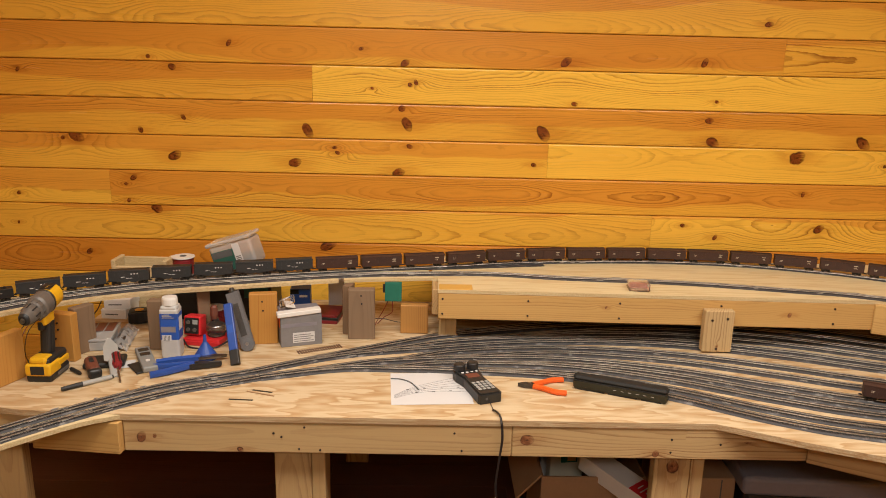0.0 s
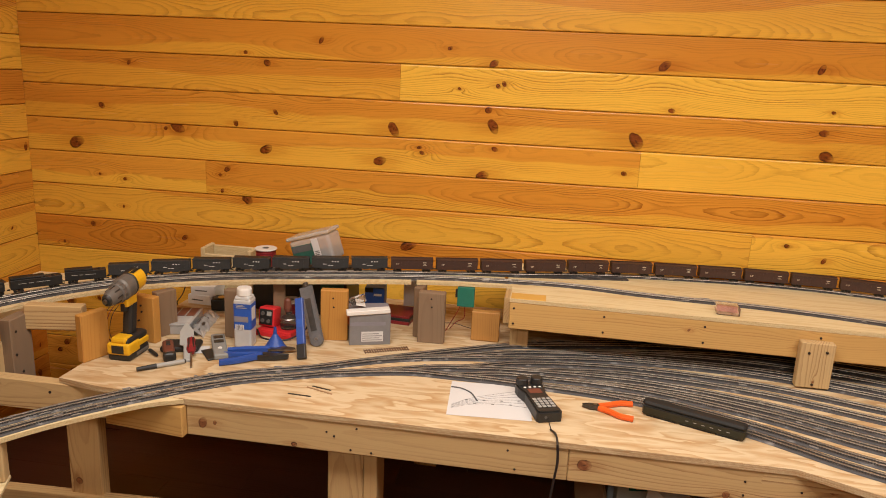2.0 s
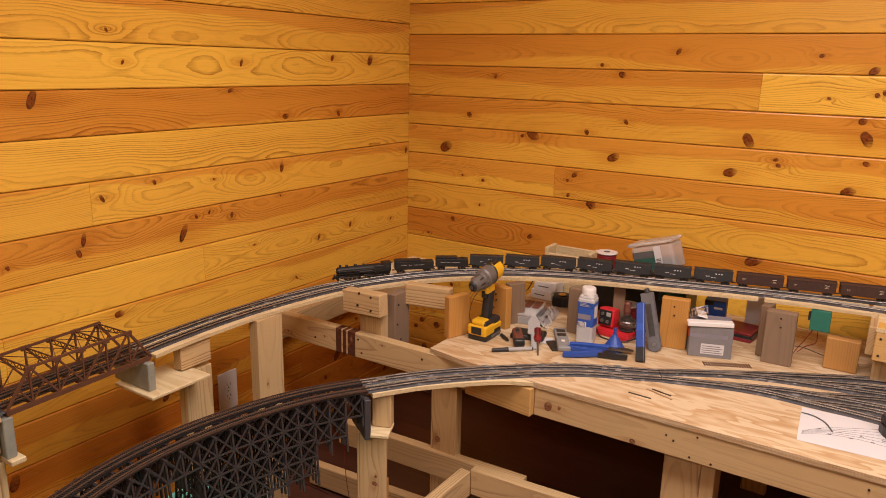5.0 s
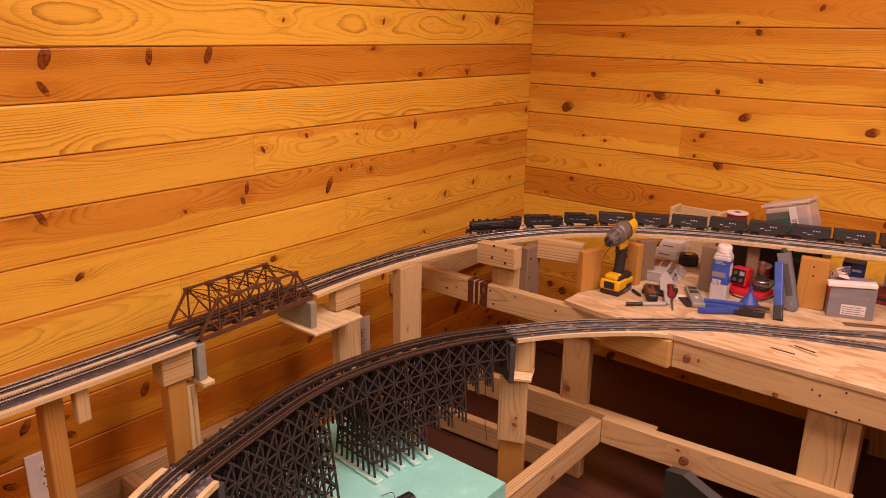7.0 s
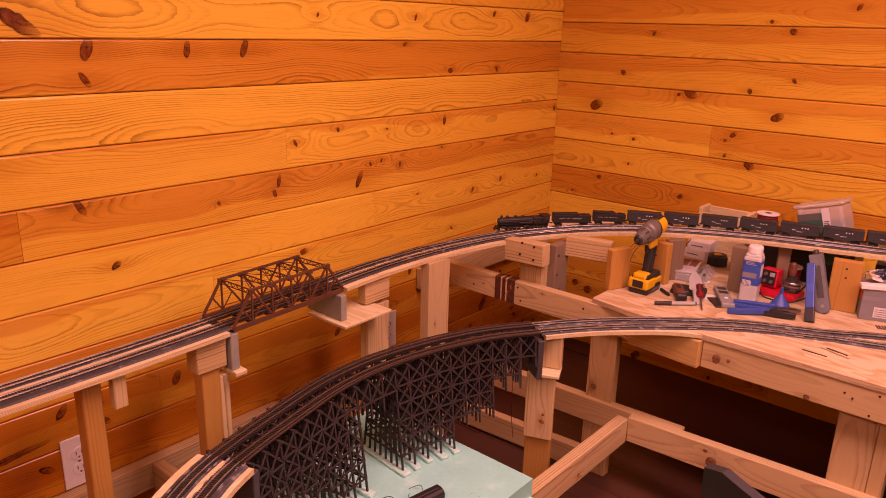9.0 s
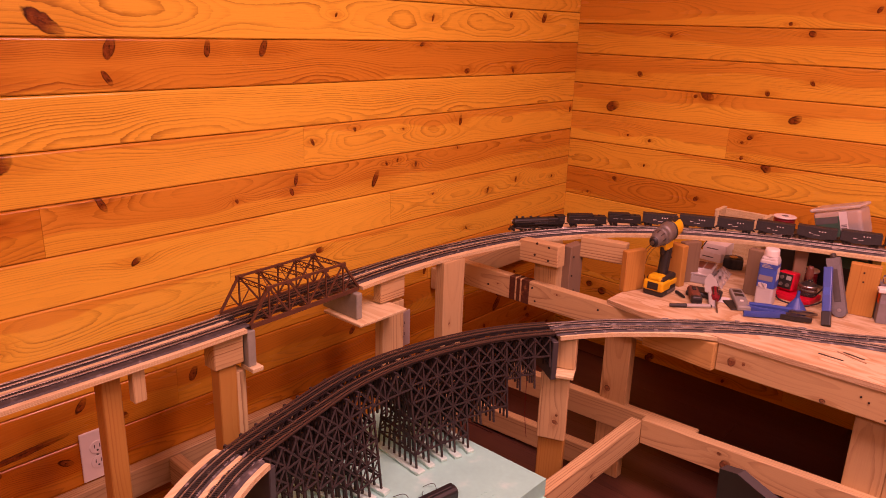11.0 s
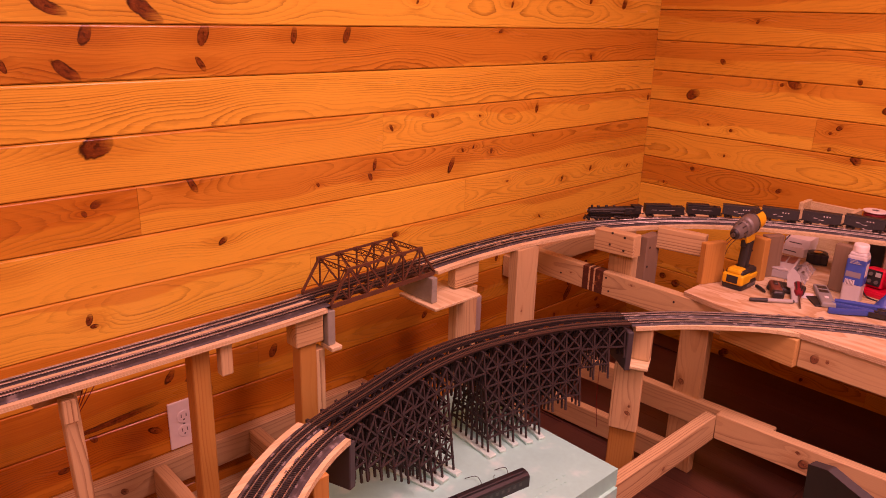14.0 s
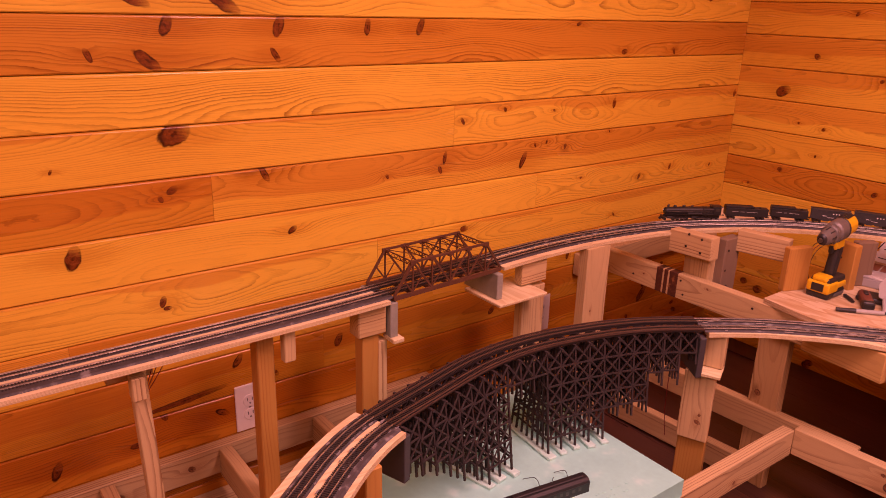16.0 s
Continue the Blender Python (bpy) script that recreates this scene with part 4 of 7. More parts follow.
# ---- tracks ----
def tie_rows(line, pitch, length, wide, high, lift):
    """Cross ties in even steps along a line."""
    steps = catmull([tuple(p) for p in line[::2]] + ([tuple(line[-1])] if len(line) % 2 == 0 else []), pitch)
    verts, faces = [], []
    for k, p in enumerate(steps):
        d = steps[min(k + 1, len(steps) - 1)] - steps[max(k - 1, 0)]
        d = Vector((d.x, d.y, 0)).normalized()
        n = Vector((-d.y, d.x, 0))
        b = len(verts)
        for z in (lift, lift + high):
            for sx, sn in ((-1, -1), (1, -1), (1, 1), (-1, 1)):
                q = p + d * (sx * wide / 2) + n * (sn * length / 2)
                verts.append((q.x, q.y, p.z + z))
        faces += [(b + 4, b + 5, b + 6, b + 7), (b, b + 1, b + 5, b + 4), (b + 1, b + 2, b + 6, b + 5), (b + 2, b + 3, b + 7, b + 6), (b + 3, b, b + 4, b + 7)]
    me = bpy.data.meshes.new("ties")
    me.from_pydata(verts, [], faces)
    return me


def track(line, label, group, rail="rail", bed=0.0188, tie=0.031, lift=0.0, left=0.0, right=0.0):
    """Two rails on plastic ties over a grey roadbed."""
    ob = thing("model_track", label, "model track", Matrix.Translation(line[0]), group)
    inv = ob.matrix_basis.inverted()
    base = lift
    if bed:
        part("roadbed", sweep(bmesh.new(), line, [(-bed - right, lift - 0.0005), (bed + left, lift - 0.0005), (bed + left - 0.005, lift + 0.0036), (-bed - right + 0.005, lift + 0.0036)]), M["cork"], ob, "", inv)
        base = lift + 0.0035
    me = tie_rows(line, 0.0060, tie, 0.0031, 0.0018, base)
    me.materials.append(M["tie"])
    ties = new("tie_strip", me)
    ties.parent, ties.matrix_basis = ob, inv
    tagged(ties, "black plastic ties", kind="stuff")
    for side in (-0.00825, 0.00825):
        prof = [(side - 0.0008, base + 0.0014), (side + 0.0008, base + 0.0014), (side + 0.0004, base + 0.0024), (side + 0.0005, base + 0.0042), (side - 0.0005, base + 0.0042), (side - 0.0004, base + 0.0024)]
        part("rail", sweep(bmesh.new(), line, prof), M[rail], ob, "", inv)
    return ob


def dabs(ob, line, count, seed):
    """Pale flecks along a track: dried glue and solder, and rail glints painted as pale colour."""
    rng = random.Random(seed)
    inv = ob.matrix_basis.inverted()
    for _ in range(count):
        k = rng.randrange(1, len(line) - 1)
        d = line[k + 1] - line[k - 1]
        long, wide = rng.uniform(0.004, 0.016), rng.uniform(0.0010, 0.0026)
        ring = [(long * rng.uniform(0.7, 1.1) * math.cos(6.283 * j / 7), wide * rng.uniform(0.7, 1.2) * math.sin(6.283 * j / 7)) for j in range(7)]
        spot = line[k] + Vector((-d.y, d.x, 0)).normalized() * rng.choice((-0.0205, -0.0125, 0.0, 0.0125, 0.0205))
        part("glue_fleck", prism(ring, 0.0038, 0.0062), M["fleck"], ob, "", inv @ Matrix.Translation(spot) @ pose(0, 0, 0, 0, 0, math.degrees(math.atan2(d.y, d.x))))


LM = catmull([(1.10, -2.86, TOP), (0.96, -2.70, TOP), (0.872, -2.585, TOP), (0.79, -2.472, TOP), (0.728, -2.346, TOP), (0.668, -2.13, TOP), (0.636, -1.98, TOP), (0.632, -1.82, TOP), (0.664, -1.64, TOP), (0.722, -1.475, TOP), (0.805, -1.335, TOP), (0.923, -1.17, TOP), (1.08, -1.01, TOP), (1.255, -0.868, TOP), (1.40, -0.795, TOP), (1.48, -0.755, TOP)], 0.02)
on_end = [p for p in LM if p.y < -2.335]
on_trestle = [p for p in LM if -2.36 < p.y < -1.325 and p.x < 0.84]
on_bench = [p for p in LM if p.y > -1.345 and p.x > 0.77]
for off in (0.0255, -0.0255):
    track(aside(on_end, off), "curved model track on grey roadbed over plywood", "main line tracks", lift=0.0005, bed=0.0160, left=0.010 if off > 0 else 0.0, right=0.015 if off < 0 else 0.003)
    way = aside(on_bench, off)
    dabs(track(way, "curved model track on grey roadbed across the bench", "main line tracks", lift=0.0, bed=0.0222), way, 22, 3 if off > 0 else 8)
    track(aside(on_trestle, off), "brown-railed model track on the open trestle deck", "trestle tracks", "rail_brown", 0.0, 0.034, 0.003)
END = thing("track_shelf", "short curved plywood track shelf on a pine post", "track shelf", pose(0.87, -2.55, 0))
ein = END.matrix_basis.inverted()
part("deck_strip", sweep(bmesh.new(), on_end, [(-0.068, -0.0125), (0.068, -0.0125), (0.068, 0.0), (-0.068, 0.0)]), M["deck_long"], END, "curved plywood strip with pale raw edges", ein)
E_ = on(END)
stick("post", END, E_((0.80, -2.43, 0)), E_((0.80, -2.43, TOP - 0.013)), 0.038, 0.089, M["stud_amber"], up=(1, 0, 0))
stick("post", END, E_((1.02, -2.78, 0)), E_((1.02, -2.78, TOP - 0.013)), 0.038, 0.089, M["stud"], up=(1, 0, 0))
# dried glue along the shelf's roadbed
rng = random.Random(12)
for k in range(44):
    line = aside(on_end, rng.choice((0.0425, 0.0085, -0.0085, -0.0425, -0.0255)) + rng.uniform(-0.003, 0.003))
    p = line[min(len(line) - 1, int(len(line) * (0.35 + 0.65 * rng.random())))]
    rad, n = rng.uniform(0.0012, 0.0042), 9
    ring = [(rad * rng.uniform(0.8, 1.1) * math.cos(6.283 * j / n), 2.8 * rad * rng.uniform(0.5, 1.3) * math.sin(6.283 * j / n)) for j in range(n)]
    part("glue_patch", prism(ring, 0.0036, 0.0046), M["glue"], END, "", ein @ Matrix.Translation(p) @ pose(0, 0, 0, 0, 0, 35))
# yard fan
YB = [(1.4686, -0.7322), (1.69, -0.590), (1.87, -0.485), (2.06, -0.385), (2.40, -0.265), (2.85, -0.20), (3.25, -0.25), (3.62, -0.39), (4.25, -0.66)]
YF = [(1.4914, -0.7778), (1.71, -0.705), (1.88, -0.698), (2.05, -0.702), (2.38, -0.738), (2.66, -0.86), (2.90, -1.00), (3.14, -1.085), (3.75, -1.20)]
# where each yard track ends across the fan, back to front, and the turnout at which it leaves: (parent, station)
ACROSS = (0.0, 0.085, 0.165, 0.24, 0.325, 0.385, 0.505, 0.595, 0.70, 0.765, 0.83, 0.925, 1.0)
LADDER = {0: (0, 0.0), 12: (12, 0.0), 3: (0, 0.2), 8: (12, 0.35), 5: (3, 1.3), 10: (12, 1.5), 6: (8, 1.8), 1: (0, 2.3), 4: (3, 2.9), 7: (8, 2.7), 9: (10, 3.2), 11: (12, 3.0), 2: (3, 3.4)}


def share(k, u):
    """How far across the fan a yard track lies at a station."""
    parent, u0 = LADDER[k]
    if parent == k:
        return ACROSS[k]
    g = max(0.0, min(1.0, (u - u0) / 1.5))
    return share(parent, u) + (ACROSS[k] - share(parent, u)) * g * g * (3 - 2 * g)


def station(way, u):
    """A point on the smooth line through the stations of a way."""
    k = min(int(u), len(way) - 2)
    t = u - k
    p = [Vector(way[max(0, min(len(way) - 1, j))]) for j in range(k - 1, k + 3)]
    if k == 0:
        p[0] = 2 * p[1] - p[2]
    if k == len(way) - 2:
        p[3] = 2 * p[2] - p[1]
    return 0.5 * (2 * p[1] + (p[2] - p[0]) * t + (2 * p[0] - 5 * p[1] + 4 * p[2] - p[3]) * t * t + (3 * p[1] - p[0] - 3 * p[2] + p[3]) * t ** 3)


for k, (_, u0) in LADDER.items():
    pts, u = [], u0
    while u <= 8.0:
        f = share(k, u)
        q = station(YB, u) * (1 - f) + station(YF, u) * f
        pts.append((q.x, q.y, TOP))
        u += 0.2
    way = catmull(pts, 0.025)
    dabs(track(way, "yard track on grey roadbed in a fan of tracks", "yard tracks", lift=0.0001 * k, bed=0.0256), way, 12, 40 + k)

side_pts = [(p.x, p.y, p.z) for p in aside(up_mid, 0.0255)]
TRAIN_WAY = catmull([q for k, q in enumerate(side_pts) if q[0] < 1.7 and k % 5 == 0] + [(1.853, -0.236, UPZ), (2.056, -0.186, UPZ), (2.27, -0.125, UPZ), (2.49, -0.088, UPZ), (2.82, -0.064, UPZ), (3.135, -0.088, UPZ), (3.417, -0.168, UPZ), (3.61, -0.262, UPZ), (4.25, -0.62, UPZ)], 0.02)
front_pts = [(p.x, p.y, p.z) for p in aside(up_mid, -0.0255)]
FRONT_WAY = catmull([q for k, q in enumerate(front_pts) if q[0] < 1.9 and k % 5 == 0] + [(2.174, -0.276, UPZ), (2.447, -0.312, UPZ), (2.833, -0.342, UPZ), (3.193, -0.411, UPZ), (3.47, -0.486, UPZ), (4.25, -0.82, UPZ)], 0.02)
for way, left, right, near, far in ((TRAIN_WAY, 0.005, 0.0, -0.001, 0.004), (FRONT_WAY, 0.0, 0.014, 0.020, -0.0035)):
    track([p for p in way if p.y < -2.09 and p.x < 0.5], "model track on grey roadbed along a plywood deck", "upper deck tracks", bed=0.0160, tie=0.0275, left=far, right=near)
    track([p for p in way if -2.12 < p.y < -1.68 and p.x < 0.5], "brown-railed model track through the truss bridge", "bridge tracks", "rail_brown", 0.0, 0.036, 0.004)
    run = [p for p in way if p.y > -1.70 or p.x > 0.6]
    dabs(track(run, "model track on grey roadbed curving round the wall deck", "upper deck tracks", left=left, right=right * 0.6), run, 34, 70 + int(1000 * left))
SPUR = thing("spare_roadbed", "bare dark grey roadbed spur with no rails", "roadbed", pose(2.1, -0.2, UPZ))
part("roadbed", prism([(1.80, -0.262), (2.0, -0.232), (2.40, -0.152), (2.395, -0.122), (2.05, -0.172), (1.80, -0.225)], UPZ + 0.0003, UPZ + 0.0034), M["cork"], SPUR, "", SPUR.matrix_basis.inverted())

# ---- the trestle ----
TRESTLE = thing("trestle_bridge", "curved dark timber model trestle with dense cross bracing on foam", "trestle", pose(0.66, -1.85, 0.3))
tin = TRESTLE.matrix_basis.inverted()
walked = [0.0]
for a, b in zip(on_trestle, on_trestle[1:]):
    walked.append(walked[-1] + (b - a).length)


def along(line, dist, s):
    """Place and heading at a distance along a line."""
    for k in range(len(line) - 1):
        if dist[k + 1] >= s or k == len(line) - 2:
            f = (s - dist[k]) / (dist[k + 1] - dist[k])
            d = line[k + 1] - line[k]
            return line[k].lerp(line[k + 1], f), math.degrees(math.atan2(d.y, d.x))


def girder(line, off, w, h, drop):
    return sweep(bmesh.new(), aside(line, off), [(-w / 2, -drop - h), (w / 2, -drop - h), (w / 2, -drop), (-w / 2, -drop)])


for off in (-0.0345, -0.0165, 0.0165, 0.0345):
    part("stringer", girder(on_trestle, off, 0.005, 0.008, -0.003), M["trestle"], TRESTLE, "", tin)
for off in (-0.0435, 0.0435):
    part("guard_timber", girder(on_trestle, off, 0.0025, 0.003, -0.0075), M["deck_timber"], TRESTLE, "brown guard timber along the deck edge", tin)
FOAM_TOP = 0.35
bent_bank = {}
unit = bpy.data.meshes.new("timber")
bm = bmesh.new()
bmesh.ops.create_cube(bm, size=1)
bm.to_mesh(unit)
bm.free()
unit.materials.append(M["trestle"])


def slat(name, a, b, w, h, parent):
    """One model timber between two points; all share one mesh."""
    a, b = Vector(a), Vector(b)
    x = (b - a).normalized()
    u = Vector((0, 0, 1)) if abs(x.z) < 0.95 else Vector((1, 0, 0))
    y = u.cross(x).normalized()
    ob = new(name, unit)
    ob.parent = parent
    ob.matrix_basis = Matrix.Translation((a + b) / 2) @ Matrix((x, y, x.cross(y))).transposed().to_4x4() @ Matrix.Diagonal(((b - a).length, w, h, 1))


total, spots = walked[-1], []
# feet of the bents: stepped up by the shelf, two tall blocks on the foam with a passage between them, and steps up to the bench
FEET = [0.52, 0.50, 0.475, 0.45, 0.425, 0.40, 0.362, 0.362, 0.362, 0.548, 0.548, 0.362, 0.362, 0.362, 0.362, 0.362, 0.412, 0.415, 0.418, 0.498, 0.502, 0.552]
BENT_S = [0.022 + 0.0485 * k for k in range(len(FEET))]


def braced(tall):
    """Storeys of bracing and their height; the piles stand free below them."""
    storeys = max(1, round((tall - 0.040) / 0.046))
    return storeys, (tall - 0.040 if tall > 0.09 else tall - 0.02) / storeys


def reach(drop):
    """Half width of a bent at a depth below its cap: the piles spread downwards."""
    return 0.046 + 0.134 * drop


rng = random.Random(31)
for foot, s in zip(FEET, BENT_S):
    p, yaw = along(on_trestle, walked, s)
    tall = round(TOP - 0.005 - foot, 3)
    m = tin @ Matrix.Translation((p.x, p.y, foot)) @ pose(0, 0, 0, 0, 0, yaw)
    spots.append((m, tall))
    if tall not in bent_bank:
        bent_bank[tall] = part("bent", bx((-0.0032, -0.054, tall - 0.007), (0.0032, 0.066, tall)), M["trestle"], TRESTLE, m=m)
        bent = bent_bank[tall]
    else:
        bent = again(bent_bank[tall], m, TRESTLE)
    # piles, battered outwards and cut to uneven lengths
    for q in range(8):
        g = -1 + q / 3.5
        low = 0.006 + (rng.uniform(-0.014, 0.004) if foot > FOAM_TOP + 0.02 else 0.0)
        slat("timber_post", (0, g * 0.046, tall - 0.006), (0, g * reach(tall + low), -low), 0.0048, 0.0048, bent)
    # sills and crossed sway braces, storey by storey
    z, storeys, step = tall - 0.006, *braced(tall)
    for _ in range(storeys):
        w0, w1 = reach(tall - z), reach(tall - z + step)
        slat("sway_brace", (0.0032, -w0, z), (0.0032, w1, z - step), 0.0022, 0.0042, bent)
        slat("sway_brace", (-0.0032, w0, z), (-0.0032, -w1, z - step), 0.0022, 0.0042, bent)
        slat("sill", (0, -w1 - 0.003, z - step), (0, w1 + 0.003, z - step), 0.0044, 0.0036, bent)
        z -= step
# long girts and crossed braces from bent to bent: single timbers on the open face, one joined set behind
behind = bmesh.new()
for face in (-1, 1):
    for (ma, ta), (mb, tb) in zip(spots, spots[1:]):
        storeys, step = braced(min(ta, tb))
        for s in range(storeys):
            wa, wb = face * (reach(s * step) + 0.004), face * (reach((s + 1) * step) + 0.004)
            hi_a, hi_b = ma @ Vector((0, wa, ta - s * step)), mb @ Vector((0, wa, tb - s * step))
            lo_a, lo_b = ma @ Vector((0, wb, ta - (s + 1) * step)), mb @ Vector((0, wb, tb - (s + 1) * step))
            if face < 0:
                slat("girt", lo_a, lo_b, 0.0030, 0.0042, TRESTLE)
                slat("long_brace", hi_a, lo_b, 0.0022, 0.0042, TRESTLE)
                slat("long_brace", lo_a, hi_b, 0.0026, 0.0042, TRESTLE)
            else:
                bar(behind, lo_a, lo_b, 0.0030, 0.0042)
                bar(behind, hi_a, lo_b, 0.0022, 0.0042)
                bar(behind, lo_a, hi_b, 0.0022, 0.0042)
for (ma, ta), (mb, tb) in zip(spots, spots[1:]):
    storeys, step = braced(min(ta, tb))
    for s in range(storeys):
        for y in (-0.016, 0.02):
            bar(behind, ma @ Vector((0, y, ta - s * step)), mb @ Vector((0, y, tb - (s + 1) * step)), 0.0022, 0.0042)
            bar(behind, ma @ Vector((0, y, ta - (s + 1) * step)), mb @ Vector((0, y, tb - s * step)), 0.0022, 0.0042)
tagged(part("bracing", behind, M["trestle"], TRESTLE), kind="stuff")
p, yaw = along(on_trestle, walked, 0.012)
part("end_wall", bx((-0.011, -0.066, -0.128), (0.009, 0.066, -0.013), 0.002), M["charcoal"], TRESTLE, "charcoal grey end wall", tin @ Matrix.Translation((p.x, p.y, TOP)) @ pose(0, 0, 0, 0, 0, yaw))
p, yaw = along(on_trestle, walked, total - 0.006)
part("end_wall", bx((-0.010, -0.062, -0.135), (0.008, 0.066, -0.013), 0.002), M["charcoal"], TRESTLE, "charcoal grey end wall", tin @ Matrix.Translation((p.x, p.y, TOP)) @ pose(0, 0, 0, 0, 0, yaw))

TPOST = thing("trestle_post", "pine post with a small shelf under the track strip", "post", pose(0.84, -1.32, 0))
P_ = on(TPOST)
stick("post", TPOST, P_((0.833, -1.318, 0)), P_((0.833, -1.318, 0.36)), 0.036, 0.080, M["stud_amber"], up=(0.93, 0.37, 0), tone=0.2)
stick("post", TPOST, P_((0.840, -1.336, 0.30)), P_((0.840, -1.336, 0.519)), 0.020, 0.086, M["stud"], up=(0.93, 0.37, 0), knots=((0.06, 0.012, 0.011), (0.085, 0.014, 0.005)))
part("shelf", bx((-0.020, -0.050, 0.520), (0.048, 0.035, 0.531), 0.002), M["deck"], TPOST, "small plywood shelf", pose(0, 0, 0, 0, 0, 25))
stick("spacer", TPOST, P_((0.851, -1.299, 0.532)), P_((0.851, -1.299, TOP - 0.0135)), 0.036, 0.056, M["stud"], up=(0.93, 0.37, 0), tone=0.1)

# ---- foam base ----
FOAM = thing("foam_base", "pale green insulation foam slab with stepped footings", "foam board", pose(0.6, -1.9, 0.245))
fin = FOAM.matrix_basis.inverted()
inset = [(0.41, -1.596), (0.41, -2.02), (0.53, -2.16), (0.53, -2.40), (0.999, -2.40), (0.999, -1.596)]
inset2 = [(0.405, -1.589), (0.405, -2.02), (0.525, -2.16), (0.525, -2.405), (0.990, -2.405), (0.990, -1.589)]
part("slab", prism(inset, 0.2455, 0.298), M["foam"], FOAM, "lower sheet of foam", fin)
part("slab", prism(inset2, 0.2985, FOAM_TOP), M["foam"], FOAM, "upper sheet of foam", fin)
rng = random.Random(4)
for foot, d in zip(FEET, BENT_S):
    if foot > FOAM_TOP + 0.02:
        continue
    p, yaw = along(on_trestle, walked, d)
    w = rng.uniform(0.010, 0.015)
    bm = bx((-w, -0.094 - rng.random() * 0.012, 0.0005), (w, 0.100 + rng.random() * 0.02, 0.0085 + rng.random() * 0.004), 0.002)
    bmesh.ops.subdivide_edges(bm, edges=[e for e in bm.edges if e.calc_length() > 0.1], cuts=8)
    for v in bm.verts:
        v.co += Vector((rng.uniform(-1, 1), rng.uniform(-1, 1), 0)) * 0.0016
    part("footing", bm, M["foam_cut"], FOAM, "cut foam footing", fin @ Matrix.Translation((p.x, p.y, FOAM_TOP)) @ pose(0, 0, 0, 0, 0, yaw))

# faint raised moulding marks on the slab
for row, (x0, y0) in enumerate(((0.903, -1.825), (0.922, -1.845))):
    for k in range(9):
        if (k + row) % 4 != 3:
            part("moulding_mark", bx((-0.004, -0.0022, 0), (0.004, 0.0022, 0.0012)), M["foam"], FOAM, "", fin @ Matrix.Translation((x0 + 0.0014 * k, y0 + 0.0125 * k, FOAM_TOP)) @ pose(0, 0, 0, 0, 0, 80))

# ---- truss bridge ----
TRUSS = thing("truss_bridge", "rust-brown model steel through-truss bridge on grey abutments", "truss bridge", pose(0.308, -1.895, 0.757))
half_l, half_b, tall = 0.196, 0.063, 0.087
TM = pose(0, 0, 0, 0, 0, 93.5)
for side in (-half_b, half_b):
    part("bottom_chord", bar(bmesh.new(), (-half_l, side, -0.004), (half_l, side, -0.004), 0.006, 0.012), M["bridge"], TRUSS, m=TM)
    a, b = -half_l * 0.68, half_l * 0.68
    part("top_chord", bar(bmesh.new(), (a, side, tall), (b, side, tall), 0.006, 0.006), M["bridge"], TRUSS, m=TM)
    for s in (-1, 1):
        part("end_post", bar(bmesh.new(), (s * half_l, side, 0), (s * half_l * 0.68, side, tall), 0.006, 0.006), M["bridge"], TRUSS, m=TM)
    xs = [half_l * 0.68 * (-1 + 2 * k / 4) for k in range(5)]
    for k, x in enumerate(xs):
        part("vertical", bar(bmesh.new(), (x, side, 0), (x, side, tall), 0.0035, 0.0045), M["bridge"], TRUSS, m=TM)
        part("gusset", bx((x - 0.009, side - 0.0035, tall - 0.008), (x + 0.009, side + 0.0035, tall + 0.0035)), M["bridge"], TRUSS, m=TM)
    for k in range(4):
        lo, hi = (xs[k + 1], xs[k]) if k < 2 else (xs[k], xs[k + 1])
        part("diagonal", bar(bmesh.new(), (hi, side, tall), (lo, side, 0), 0.0035, 0.005), M["bridge"], TRUSS, m=TM)
        part("diagonal", bar(bmesh.new(), ((lo + hi) / 2, side, tall / 2), (hi, side, 0.0), 0.002, 0.003), M["bridge"], TRUSS, m=TM)
    for s in (-1, 1):
        part("diagonal", bar(bmesh.new(), (s * half_l * 0.84, side, tall / 2), (s * half_l * 0.68, side, 0), 0.003, 0.004), M["bridge"], TRUSS, m=TM)
for k, x in enumerate(xs):
    part("top_strut", bar(bmesh.new(), (x, -half_b, tall), (x, half_b, tall), 0.003, 0.003), M["bridge"], TRUSS, m=TM)
    bm = bmesh.new()
    bar(bm, (x, -half_b, tall - 0.012), (x, half_b, tall - 0.012), 0.002, 0.002)
    for j in range(10):
        y0, y1 = -half_b + j * half_b / 5, -half_b + (j + 1) * half_b / 5
        bar(bm, (x, y0, tall if j % 2 else tall - 0.012), (x, y1, tall - 0.012 if j % 2 else tall), 0.0015, 0.0018)
    part("lattice", bm, M["bridge"], TRUSS, m=TM)
for k in range(4):
    bm = bmesh.new()
    bar(bm, (xs[k], -half_b, tall), (xs[k + 1], half_b, tall), 0.0018, 0.0018)
    bar(bm, (xs[k], half_b, tall), (xs[k + 1], -half_b, tall), 0.0018, 0.0018)
    part("wind_brace", bm, M["bridge"], TRUSS, m=TM)
for k in range(7):
    x = -half_l + 0.004 + k * (2 * half_l - 0.008) / 6
    part("floor_beam", bar(bmesh.new(), (x, -half_b, -0.006), (x, half_b, -0.006), 0.004, 0.010), M["bridge"], TRUSS, m=TM)
for y in (-0.036, -0.018, 0.018, 0.036):
    part("floor_stringer", bar(bmesh.new(), (-half_l, y, 0.0), (half_l, y, 0.0), 0.004, 0.007), M["bridge"], TRUSS, m=TM)
